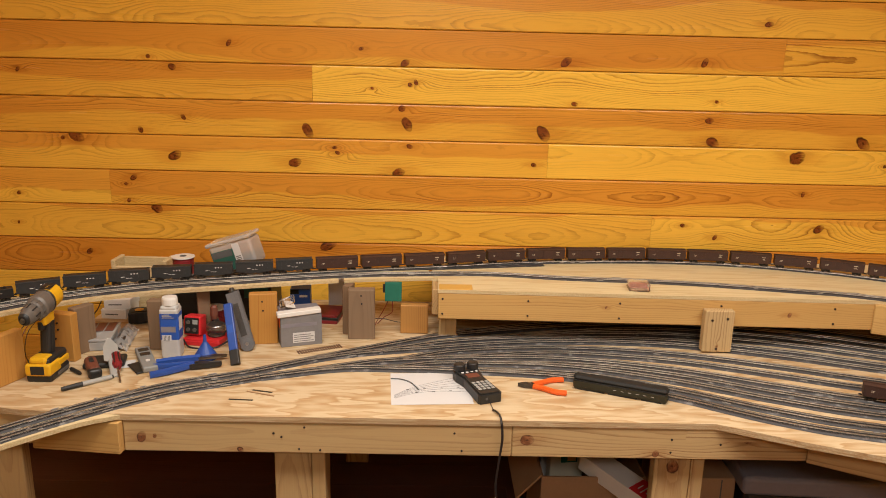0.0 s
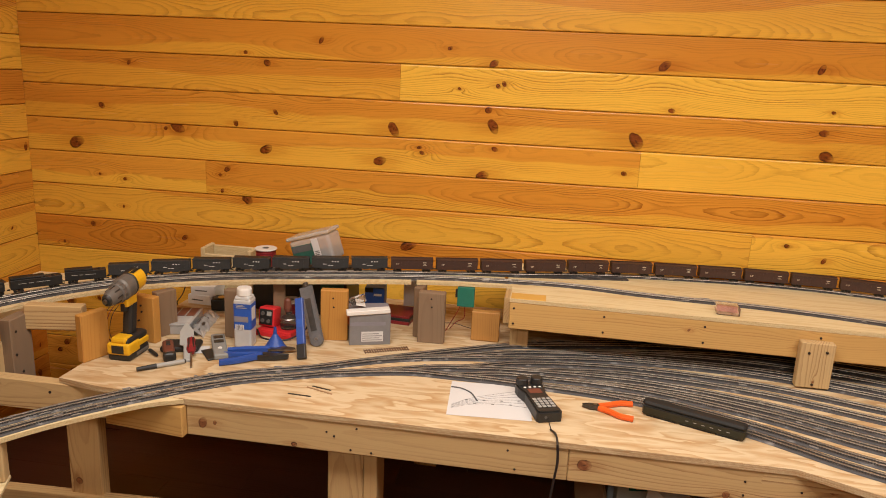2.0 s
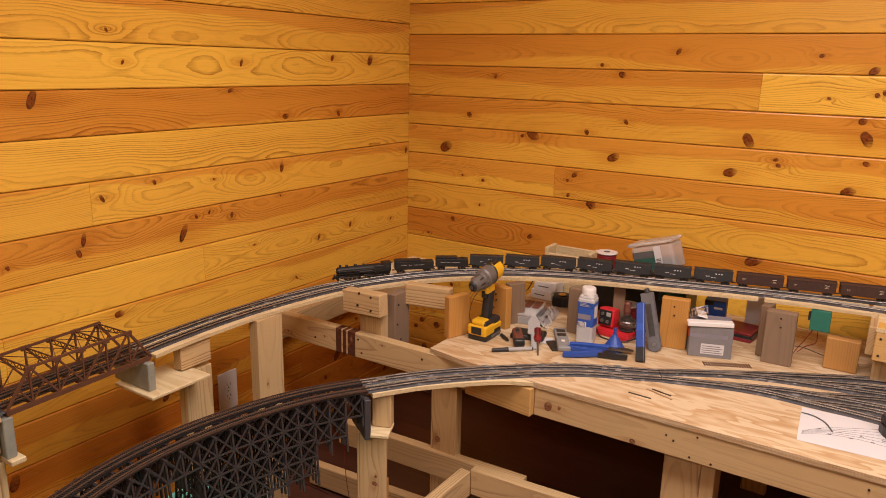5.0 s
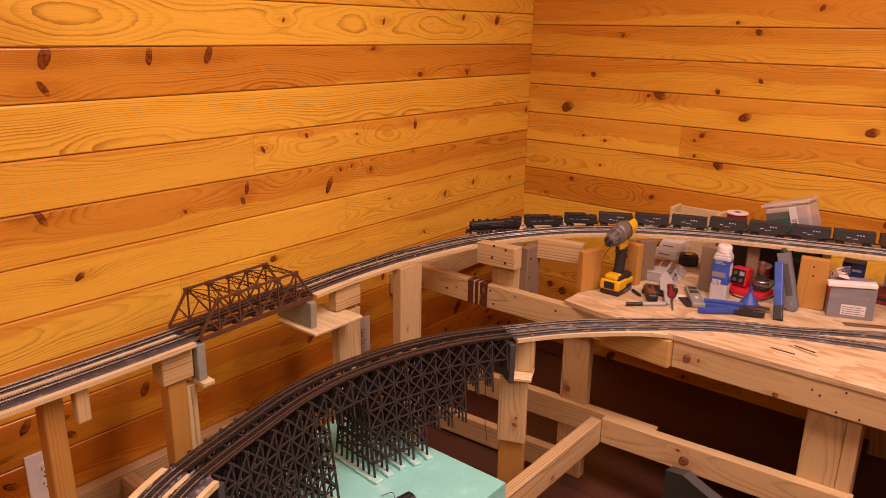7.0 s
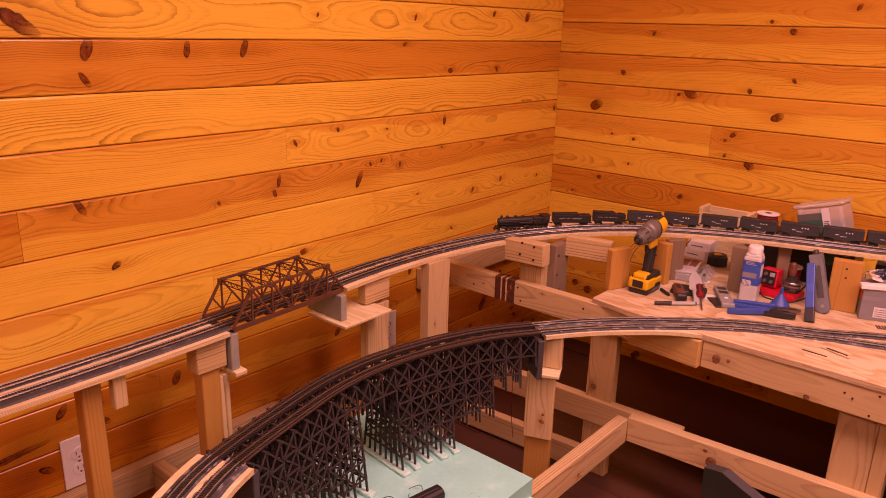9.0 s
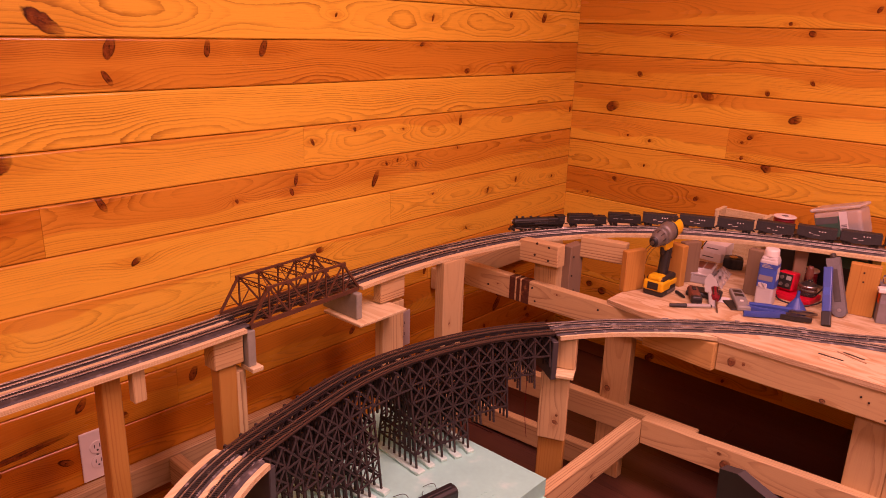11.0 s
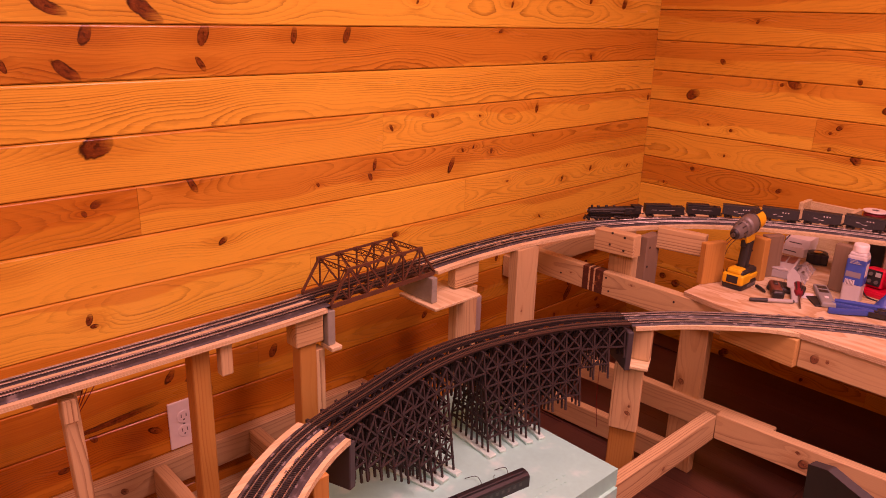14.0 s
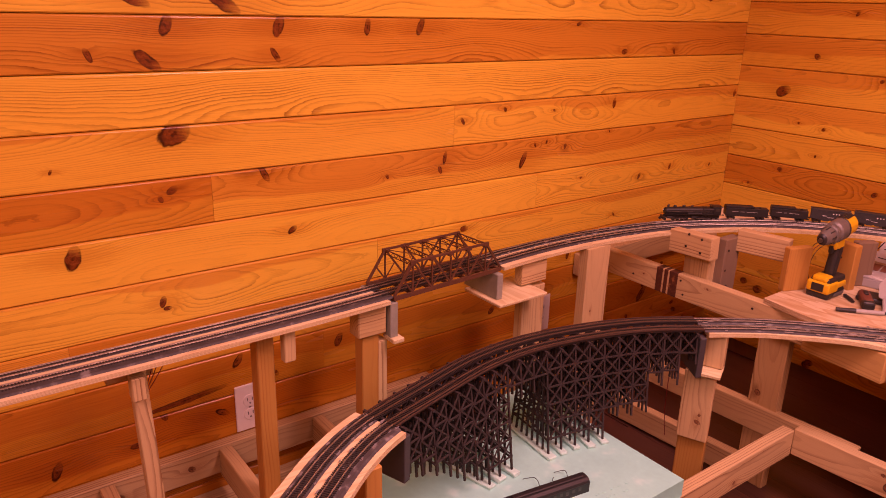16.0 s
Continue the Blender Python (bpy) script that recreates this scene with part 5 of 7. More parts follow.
part("abutment", bx((-0.085, 0.174, -0.0925), (0.072, 0.196, -0.0125), 0.002), M["abutment"], TRUSS, "grey painted abutment slab")
part("abutment", bx((-0.075, -0.206, -0.1115), (0.082, -0.182, -0.0125), 0.002), M["abutment"], TRUSS, "grey painted abutment slab")


# ---- rolling stock ----
def wheelset(parent, x, r, material, width=0.0082):
    for s in (-1, 1):
        bm = bmesh.new()
        tube(bm, (x, s * width - 0.0014, r), (x, s * width + 0.0014, r), r, seg=14)
        tube(bm, (x, s * width - 0.002, r), (x, s * width + 0.002, r), r * 0.35, seg=8)
        part("wheel", bm, material, parent)


def truck(parent, x):
    bm = bmesh.new()
    for s in (-1, 1):
        block(bm, (x - 0.014, s * 0.0105 - 0.001, 0.0045), (x + 0.014, s * 0.0105 + 0.001, 0.0075))
        block(bm, (x - 0.004, s * 0.0105 - 0.0012, 0.0035), (x + 0.004, s * 0.0105 + 0.0012, 0.0095))
    block(bm, (x - 0.003, -0.010, 0.006), (x + 0.003, 0.010, 0.0125))
    t = part("truck", bm, M["loco"], parent)
    for dx in (-0.0095, 0.0095):
        wheelset(t, x + dx, 0.0052, M["gunmetal"])
    return t


def marks(parent, spots, material, y):
    for x0, x1, z0, z1 in spots:
        for s in (-1, 1):
            part("marking", bx((x0, s * y - 0.0002, z0), (x1, s * y + 0.0002, z1)), material, parent)


def hopper(m):
    car = thing("hopper_car", "dark grey model coal hopper car with small white markings", "model freight car", m, "coal train")
    L, W = 0.0612, 0.0165
    bm = bmesh.new()
    rows = [(-L, 0.0155), (-L, 0.047), (L, 0.047), (L, 0.0155), (0.028, 0.0125), (0.020, 0.009), (0.006, 0.009), (0.0, 0.0125), (-0.006, 0.009), (-0.020, 0.009), (-0.028, 0.0125)]
    low = [bm.verts.new((x, -W, z)) for x, z in rows]
    far = [bm.verts.new((x, W, z)) for x, z in rows]
    bm.faces.new(low), bm.faces.new(list(reversed(far)))
    for k in range(len(rows)):
        j = (k + 1) % len(rows)
        bm.faces.new((low[k], far[k], far[j], low[j]))
    bmesh.ops.recalc_face_normals(bm, faces=bm.faces)
    part("body", bm, M["hopper"], car)
    part("top_rim", block(bx((-L - 0.001, -W - 0.001, 0.0455), (L + 0.001, -W + 0.001, 0.0485)), (-L - 0.001, W - 0.001, 0.0455), (L + 0.001, W + 0.001, 0.0485)), M["hopper"], car)
    part("coal_load", bx((-L + 0.003, -W + 0.002, 0.044), (L - 0.003, W - 0.002, 0.0495), 0.003), M["loco"], car, "black coal load")
    for k in range(9):
        x = -L + 0.004 + k * (2 * L - 0.008) / 8
        for s in (-1, 1):
            part("rib", bx((x - 0.0008, s * W - 0.0011, 0.0165), (x + 0.0008, s * W + 0.0011, 0.0465)), M["hopper"], car)
    part("underframe", bx((-L - 0.004, -0.003, 0.010), (L + 0.004, 0.003, 0.014)), M["loco"], car)
    marks(car, ((0.006, 0.010, 0.035, 0.0385), (0.015, 0.019, 0.035, 0.0385), (0.024, 0.028, 0.035, 0.0385), (-0.024, -0.012, 0.0265, 0.0285), (-0.008, 0.010, 0.0225, 0.0238)), M["white"], W + 0.0003)
    for s in (-1, 1):
        truck(car, s * 0.040)
        part("coupler", bx((s * 0.0645 - 0.0045, -0.0018, 0.008), (s * 0.0645 + 0.0045, 0.0018, 0.0115)), M["loco"], car)
    return car


def boxcar(m):
    car = thing("box_car", "oxide brown model boxcar with small white lettering bars", "model freight car", m, "coal train")
    L, W = 0.0715, 0.0175
    part("body", bx((-L, -W, 0.0115), (L, W, 0.045), 0.0006), M["boxcar"], car)
    bm = bmesh.new()
    sweep(bm, [Vector((-L - 0.001, 0, 0)), Vector((L + 0.001, 0, 0))], [(-W - 0.001, 0.044), (W + 0.001, 0.044), (W + 0.001, 0.046), (0, 0.0495), (-W - 0.001, 0.046)])
    part("roof", bm, M["boxcar"], car)
    part("roof_walk", bx((-L, -0.003, 0.0498), (L, 0.003, 0.0508)), M["boxcar"], car)
    for s in (-1, 1):
        part("door", bx((-0.012, s * W - 0.0012, 0.0135), (0.012, s * W + 0.0012, 0.0425)), M["boxcar"], car)
        for k in range(10):
            x = -L + 0.006 + k * (2 * L - 0.012) / 9
            if abs(x) > 0.014:
                part("rib", bx((x - 0.0006, s * W - 0.0008, 0.0135), (x + 0.0006, s * W + 0.0008, 0.0435)), M["boxcar"], car)
        part("ladder", bx((s * (L - 0.004) - 0.002, -W - 0.0014, 0.014), (s * (L - 0.004) + 0.002, -W - 0.0004, 0.044)), M["boxcar"], car)
        truck(car, s * 0.050)
        part("coupler", bx((s * 0.076 - 0.0045, -0.0018, 0.008), (s * 0.076 + 0.0045, 0.0018, 0.0115)), M["loco"], car)
    marks(car, ((-0.054, -0.044, 0.030, 0.0312), (-0.054, -0.046, 0.0265, 0.0275), (0.036, 0.050, 0.0345, 0.0365), (0.040, 0.048, 0.029, 0.030), (0.036, 0.050, 0.026, 0.027)), M["cream"], W + 0.0004)
    return car


def locomotive(m):
    eng = thing("steam_locomotive", "black model articulated steam locomotive", "model locomotive", m, "coal train")
    bm = bmesh.new()
    lathe(bm, [(0.0105, 0.0), (0.0135, 0.002), (0.0140, 0.05), (0.0150, 0.055), (0.0155, 0.118), (0.0150, 0.150)], 20, Matrix.Translation((-0.098, 0, 0.0335)) @ pose(0, 0, 0, 0, 90, 0))
    part("boiler", bm, M["loco"], eng)
    bm = bmesh.new()
    tube(bm, (-0.1005, 0, 0.0335), (-0.097, 0, 0.0335), 0.0085, seg=16)
    tube(bm, (-0.103, 0, 0.0375), (-0.099, 0, 0.0375), 0.0032, seg=12)
    part("smokebox_door", bm, M["loco"], eng)
    part("headlight", tube(bmesh.new(), (-0.1048, 0, 0.0375), (-0.1032, 0, 0.0375), 0.0025, seg=10), M["white"], eng, "small clear headlight")
    for x, r, h in ((-0.086, 0.0045, 0.0095), (-0.062, 0.006, 0.007), (-0.03, 0.006, 0.0075), (0.0, 0.005, 0.0065)):
        part("dome", lathe(bmesh.new(), [(r, 0), (r, h * 0.6), (r * 0.7, h)], 12, Matrix.Translation((x, 0, 0.0465))), M["loco"], eng)
    part("firebox", bx((0.035, -0.0165, 0.018), (0.078, 0.0165, 0.047), 0.004, 2), M["loco"], eng)
    cab = part("cab", bx((0.072, -0.0185, 0.022), (0.100, 0.0185, 0.050), 0.001), M["loco"], eng)
    part("roof", bx((0.068, -0.0195, 0.0505), (0.106, 0.0195, 0.0525), 0.001), M["loco"], cab)
    for s in (-1, 1):
        part("window", bx((0.080, s * 0.0186 - 0.0003, 0.036), (0.094, s * 0.0186 + 0.0003, 0.045)), M["gunmetal"], cab)
        part("running_board", bx((-0.096, s * 0.016 - 0.004, 0.0245), (0.072, s * 0.016 + 0.004, 0.026)), M["loco"], eng)
        part("pipe", tube(bmesh.new(), (-0.09, s * 0.0145, 0.0395), (0.04, s * 0.0158, 0.0395), 0.0009, seg=6), M["gunmetal"], eng)
        part("air_tank", tube(bmesh.new(), (-0.02, s * 0.0175, 0.0285), (0.03, s * 0.0175, 0.0285), 0.0035, seg=10), M["loco"], eng)
        for x in (-0.084, 0.004):
            part("cylinder", tube(bmesh.new(), (x - 0.008, s * 0.0155, 0.0135), (x + 0.008, s * 0.0155, 0.0135), 0.0048, seg=12), M["loco"], eng)
            part("main_rod", bx((x + 0.004, s * 0.0128 - 0.0006, 0.0085), (x + 0.062, s * 0.0128 + 0.0006, 0.0105)), M["steel"], eng)
    for x in (-0.068, -0.052, -0.036, -0.020, 0.020, 0.036, 0.052, 0.068):
        wheelset(eng, x, 0.0078, M["loco"])
    wheelset(eng, -0.097, 0.005, M["loco"])
    wheelset(eng, 0.090, 0.0055, M["loco"])
    part("chassis", bx((-0.10, -0.0065, 0.009), (0.10, 0.0065, 0.020)), M["loco"], eng)
    pilot = part("pilot", bar(bmesh.new(), (-0.104, -0.015, 0.0145), (-0.104, 0.015, 0.0145), 0.005, 0.004), M["loco"], eng)
    for k in range(7):
        part("pilot_bar", bar(bmesh.new(), (-0.105, -0.0135 + k * 0.0045, 0.0135), (-0.115, -0.0075 + k * 0.0025, 0.003), 0.0012, 0.0012), M["loco"], pilot)
    for s in (-1, 1):
        part("handrail", tube(bmesh.new(), (-0.095, s * 0.0165, 0.0345), (0.065, s * 0.0172, 0.0345), 0.0005, seg=5), M["steel"], eng)
    return eng


def tender(m, long, name, label):
    t = thing(name, label, "model tender", m, "coal train")
    part("tank", bx((-long, -0.0175, 0.013), (long, 0.0175, 0.042), 0.001), M["loco"], t)
    part("coal_bunker", bx((-long, -0.0165, 0.0421), (long * 0.35, 0.0165, 0.0485), 0.002), M["loco"], t)
    part("deck_rail", tube(bmesh.new(), (-long * 0.95, -0.0172, 0.0495), (long * 0.95, -0.0172, 0.0495), 0.0005, seg=5), M["gunmetal"], t)
    part("water_hatch", tube(bmesh.new(), (long * 0.65, 0, 0.042), (long * 0.65, 0, 0.046), 0.004, seg=12), M["loco"], t)
    marks(t, ((-long * 0.7, -long * 0.4, 0.029, 0.0305), (-long * 0.3, -long * 0.12, 0.029, 0.0305), (-long * 0.02, long * 0.5, 0.029, 0.0305)), M["grey_plastic"], 0.0178)
    for s in (-1, 1):
        truck(t, s * (long - 0.022))
        part("coupler", bx((s * (long + 0.004) - 0.0045, -0.0018, 0.008), (s * (long + 0.004) + 0.0045, 0.0018, 0.0115)), M["loco"], t)
    return t


way_d = [0.0]
for a, b in zip(TRAIN_WAY, TRAIN_WAY[1:]):
    way_d.append(way_d[-1] + (b - a).length)
RAIL_TOP = 0.0077


def on_way(s):
    p, yaw = along(TRAIN_WAY, way_d, s)
    return Matrix.Translation((p.x, p.y, p.z + RAIL_TOP)) @ pose(0, 0, 0, 0, 0, yaw)


START = next(d for d, p in zip(way_d, TRAIN_WAY) if p.y > -0.96 and p.x > 0.3)
locomotive(on_way(START + 0.115))
tender(on_way(START + 0.305), 0.072, "tender", "black model tender with a coal bunker and pale lettering bars")
tender(on_way(START + 0.447), 0.060, "auxiliary_tender", "black model auxiliary water tender")
s = START + 0.447 + 0.060 + 0.070
one = hopper(on_way(s))
for k in range(1, 7):
    copy_thing(one, on_way(s + k * 0.1325))
s += 6 * 0.1325 + 0.066 + 0.080
one = boxcar(on_way(s))
k = 1
while s + k * 0.156 < way_d[-1] - 0.1:
    copy_thing(one, on_way(s + k * 0.156))
    k += 1
copy_thing(one, Matrix.Translation((3.27, -0.885, TOP + 0.0075)) @ pose(0, 0, 0, 0, 0, -24))

# ---- things on the bench ----
def drill():
    d = thing("cordless_drill", "yellow and black cordless drill standing on its battery", "drill", pose(0.888, -0.782, TOP, 0, 0, 90) @ Matrix.Diagonal((0.98, 0.95, 1.10, 1)))
    nod = Matrix.Translation((0.0, 0, 0.194)) @ pose(0, 0, 0, 0, -8, 0) @ Matrix.Translation((0.0, 0, -0.194))
    # local -x is the way the chuck points
    part("battery", block(bx((-0.056, -0.038, 0.0), (0.052, 0.038, 0.026), 0.008, 3), (-0.050, -0.034, 0.020), (0.048, 0.034, 0.040), 0.006, 2), M["black"], d, "black slide-on battery")
    part("battery_cover", bx((-0.060, -0.0385, 0.0165), (0.005, 0.0385, 0.050), 0.008, 3), M["yellow"], d, "yellow battery cover")
    part("label", bx((-0.0612, -0.020, 0.0225), (-0.0595, 0.020, 0.045), 0.0005), M["black"], d)
    for s in (-1, 1):
        part("side_rail", bx((-0.01, s * 0.036 - 0.004, 0.030), (0.048, s * 0.036 + 0.004, 0.046), 0.003, 2), M["yellow"], d)
        part("slot", bx((-0.02, s * 0.0375 - 0.002, 0.007), (0.042, s * 0.0375 + 0.002, 0.016), 0.001), M["drillgrey"], d)
    part("foot", bx((-0.052, -0.033, 0.0405), (0.056, 0.033, 0.062), 0.010, 3), M["black"], d)
    part("foot_trim", bx((-0.056, -0.026, 0.046), (-0.010, 0.026, 0.066), 0.008, 2), M["yellow"], d)
    bm = bmesh.new()
    block(bm, (-0.016, -0.016, -0.055), (0.022, 0.016, 0.060), 0.011, 3, Matrix.Translation((0.012, 0, 0.110)) @ pose(0, 0, 0, 0, 10, 0))
    part("handle", bm, M["black"], d, "black rubber grip")
    part("trigger", bx((-0.022, -0.008, 0.128), (-0.004, 0.008, 0.152), 0.004, 2), M["black"], d)
    part("guard", bx((-0.020, -0.017, 0.140), (0.036, 0.017, 0.172), 0.007, 2), M["yellow"], d)
    t = nod @ Matrix.Translation((0.0, 0, 0.194)) @ pose(0, 0, 0, 0, -90, 0)
    part("motor_housing", lathe(bmesh.new(), [(0.022, -0.075), (0.030, -0.069), (0.031, -0.040), (0.030, -0.022)], 20, t), M["yellow"], d)
    part("rear_cap", lathe(bmesh.new(), [(0.018, -0.081), (0.025, -0.078), (0.026, -0.0705)], 20, t), M["black"], d)
    for k in range(5):
        part("vent", bx((0.028 + k * 0.008, -0.016, 0.2225), (0.032 + k * 0.008, 0.016, 0.2262), 0.0008), M["black"], d, m=nod)
    part("gearcase", lathe(bmesh.new(), [(0.030, -0.0215), (0.032, -0.016), (0.032, 0.022), (0.027, 0.028), (0.028, 0.034), (0.028, 0.044), (0.024, 0.048)], 24, t), M["drillgrey"], d, "grey ribbed gearcase and clutch ring")
    for k in range(12):
        a = k * math.pi / 6
        part("clutch_rib", tube(bmesh.new(), (-0.032, 0.0285 * math.cos(a), 0.194 + 0.0285 * math.sin(a)), (-0.046, 0.0285 * math.cos(a), 0.194 + 0.0285 * math.sin(a)), 0.0018, seg=6), M["drillgrey"], d, m=nod)
    part("torque_band", lathe(bmesh.new(), [(0.0322, -0.0225), (0.0335, -0.0205), (0.0335, -0.0165), (0.0322, -0.0145)], 24, t), M["black"], d)
    chuck = part("chuck", lathe(bmesh.new(), [(0.023, 0.048), (0.0235, 0.070), (0.0215, 0.078), (0.017, 0.094), (0.0105, 0.100)], 20, t), M["drillgrey"], d, "grey ribbed chuck")
    for k in range(8):
        a = k * math.pi / 4
        part("chuck_slot", tube(bmesh.new(), (-0.051, 0.0225 * math.cos(a), 0.194 + 0.0225 * math.sin(a)), (-0.074, 0.0220 * math.cos(a), 0.194 + 0.0220 * math.sin(a)), 0.0024, seg=6), M["black"], chuck, m=nod)
    part("nose_ring", lathe(bmesh.new(), [(0.0172, 0.0935), (0.0150, 0.0975), (0.0118, 0.1008), (0.0090, 0.1015)], 20, t), M["black"], chuck)
    part("collet", lathe(bmesh.new(), [(0.0068, 0.1012), (0.0062, 0.108)], 12, t), M["steel"], chuck)
    return d


drill()

# loose wires behind the drill
W1 = thing("hanging_wire", "thin dark wires hanging from the track deck", "wire", pose(0.83, -0.72, TOP))
w = W1.matrix_basis.inverted()
for k, (dx, mat) in enumerate(((0.0, "wire"), (0.012, "red_dark"), (0.024, "wire"))):
    cord("wire", W1, [w @ Vector(p) for p in ((0.800 + dx, -0.69, 0.79), (0.792 + dx, -0.742, 0.76), (0.789 + dx, -0.760, 0.705), (0.812 + dx * 0.5, -0.752, 0.655))], 0.0011, M[mat])

BOTTLE = thing("solvent_bottle", "tall translucent bottle with blue label and white cap", "bottle", pose(1.187, -0.622, TOP, 0, 0, 4))
part("bottle_body", block(bx((-0.028, -0.026, 0.0), (0.028, 0.026, 0.158), 0.007, 3), (-0.026, -0.024, 0.150), (0.026, 0.024, 0.168), 0.009, 3), M["milky"], BOTTLE, "milky grey plastic body")
part("label", bx((-0.0286, -0.0266, 0.056), (0.0286, 0.0266, 0.149), 0.007, 2), M["label_blue"], BOTTLE, "blue printed wrap label")
part("barcode", bx((-0.022, -0.0274, 0.059), (0.006, -0.0268, 0.077)), M["paper"], BOTTLE)
part("label_band", bx((-0.026, -0.0273, 0.128), (0.026, -0.0268, 0.145)), M["blue"], BOTTLE, "darker blue title band")
for k in range(3):
    part("label_bar", bx((-0.018, -0.0276, 0.131 + 0.0045 * k), (0.016 - 0.006 * k, -0.0274, 0.1332 + 0.0045 * k)), M["grey_plastic"], BOTTLE)
part("label_panel", bx((-0.024, -0.0273, 0.086), (0.020, -0.0268, 0.104)), M["tub_lilac"], BOTTLE, "pale blue grey wave across the label")
for k in range(6):
    part("bar", bx((-0.020 + k * 0.004, -0.0278, 0.060), (-0.0185 + k * 0.004, -0.0275, 0.076)), M["ink"], BOTTLE)
part("warning_panel", bx((0.0288, -0.02, 0.09), (0.0294, 0.012, 0.132)), M["paper"], BOTTLE)
part("neck", tube(bmesh.new(), (0, 0, 0.160), (0, 0, 0.170), 0.0165, seg=20), M["white"], BOTTLE)
bm = lathe(bmesh.new(), [(0.0225, 0.167), (0.0235, 0.169), (0.0232, 0.186), (0.021, 0.1915), (0.010, 0.192)], 28)
part("cap", bm, M["white"], BOTTLE, "white ribbed screw cap")

BOX = thing("grey_carton", "grey printed cardboard carton with an open white flap", "box", pose(1.566, -0.519, TOP, 0, 0, 19) @ Matrix.Translation((0, 0.045, 0)))
part("box_body", bx((-0.066, -0.045, 0), (0.066, 0.045, 0.104), 0.0012), M["greybox"], BOX)
part("flap", bx((-0.072, -0.050, 0.1045), (0.068, -0.018, 0.119), 0.002, 1, pose(0, 0, 0, 0, -2.5, 1.5)), M["white"], BOX, "white torn inner flap")
part("flap", bx((-0.066, -0.018, 0.1045), (0.066, 0.045, 0.113), 0.002), M["tub_lilac"], BOX)
part("flap", bx((-0.066, -0.024, 0.119), (-0.036, 0.040, 0.122), 0.0, 1, pose(0, 0, 0, 0, 10, 0)), M["white"], BOX, "white side flap bent up")
part("label", bx((-0.028, -0.0456, 0.012), (0.042, -0.0452, 0.046)), M["paper"], BOX, "white label with grey bars")
for r in range(4):
    part("label_bar", bx((-0.025, -0.0460, 0.016 + r * 0.007), (0.038 - 0.008 * (r % 2), -0.0457, 0.0185 + r * 0.007)), M["greybox"], BOX)
part("print_band", bx((-0.064, -0.0456, 0.066), (0.05, -0.0452, 0.078)), M["tub_lilac"], BOX)
part("orange_edge", bx((-0.0668, -0.03, 0.06), (-0.0662, 0.0, 0.098)), M["orange"], BOX)
CLEARBAG = thing("clear_blister", "small clear blister pack lying on the grey carton", "package", BOX.matrix_basis @ pose(-0.03, 0.0, 0.129, 0, 0, 12))
part("blister", bx((-0.034, -0.004, 0), (0.020, 0.004, 0.034), 0.003, 2, pose(0, 0, 0, 24, -14, 0)), M["clear_thin"], CLEARBAG)

# knife, putty blade, screwdriver and the marker
PEN = thing("marker_pen", "grey marker pen with a black cap", "pen", Matrix.Translation((0.978, -0.893, TOP + 0.0075)) @ pose(0, 0, 0, 0, 0, 42))
part("barrel", tube(bmesh.new(), (0.052, 0, 0), (0.132, 0, 0), 0.0068, 0.0068, 14), M["grey_plastic"], PEN)
part("cap", tube(bmesh.new(), (0, 0, 0), (0.054, 0, 0), 0.0058, 0.0075, 14), M["black"], PEN)
part("end_plug", tube(bmesh.new(), (0.132, 0, 0), (0.137, 0, 0), 0.0060, 0.0050, 14), M["black"], PEN)
KNIFE = thing("utility_knife", "folding utility knife with a worn brown grip", "knife", pose(1.0, -0.755, TOP, 0, 0, -58))
part("grip", bx((-0.055, -0.017, 0.0), (0.05, 0.017, 0.030), 0.010, 3), M["leather"], KNIFE)
part("nose", bx((0.03, -0.0185, 0.0), (0.062, 0.0185, 0.028), 0.009, 3), M["black"], KNIFE)
part("slider", bx((-0.03, -0.006, 0.0305), (0.0, 0.006, 0.034), 0.001), M["black"], KNIFE)
BLADE = thing("putty_knife", "steel putty knife leaning on the knife handle", "putty knife", pose(1.045, -0.725, TOP + 0.012, 0, 22, -62))
part("blade", prism([(-0.095, -0.004), (-0.06, -0.020), (0.0, -0.022), (0.012, 0.0), (0.0, 0.022), (-0.06, 0.020), (-0.095, 0.004)], 0.018, 0.0195), M["grey_plastic"], BLADE)
part("handle", bx((-0.002, -0.012, 0.010), (0.075, 0.012, 0.024), 0.006, 2), M["grey_plastic"], BLADE)
DRIVER = thing("screwdriver", "screwdriver with a red and black handle", "screwdriver", Matrix.Translation((1.045, -0.700, TOP + 0.034)) @ pose(0, 0, 0, 0, 12, -63))
part("grip", lathe(bmesh.new(), [(0.008, 0.0), (0.0135, 0.006), (0.0115, 0.03), (0.0145, 0.055), (0.009, 0.075)], 12, pose(0, 0, 0, 0, 90, 0)), M["red_dark"], DRIVER)
for k in range(6):
    a = k * math.pi / 3
    part("grip_rib", tube(bmesh.new(), (0.008, 0.0125 * math.cos(a), 0.0125 * math.sin(a)), (0.06, 0.0125 * math.cos(a), 0.0125 * math.sin(a)), 0.0024, seg=6), M["black"], DRIVER)
part("shaft", tube(bmesh.new(), (0.074, 0, 0), (0.150, 0, 0), 0.0030, seg=8), M["steel"], DRIVER)
SHEATH = thing("tool_pouch", "crumpled black tool pouch under the knives", "pouch", pose(1.015, -0.70, TOP, 0, 0, 15))
part("pouch_body", bx((-0.06, -0.035, 0), (0.055, 0.04, 0.018), 0.008, 3), M["black"], SHEATH)
BIT = thing("bit_holder", "short black bit holder", "bit holder", Matrix.Translation((0.955, -0.765, TOP + 0.006)) @ pose(0, 0, 0, 0, 0, -38))
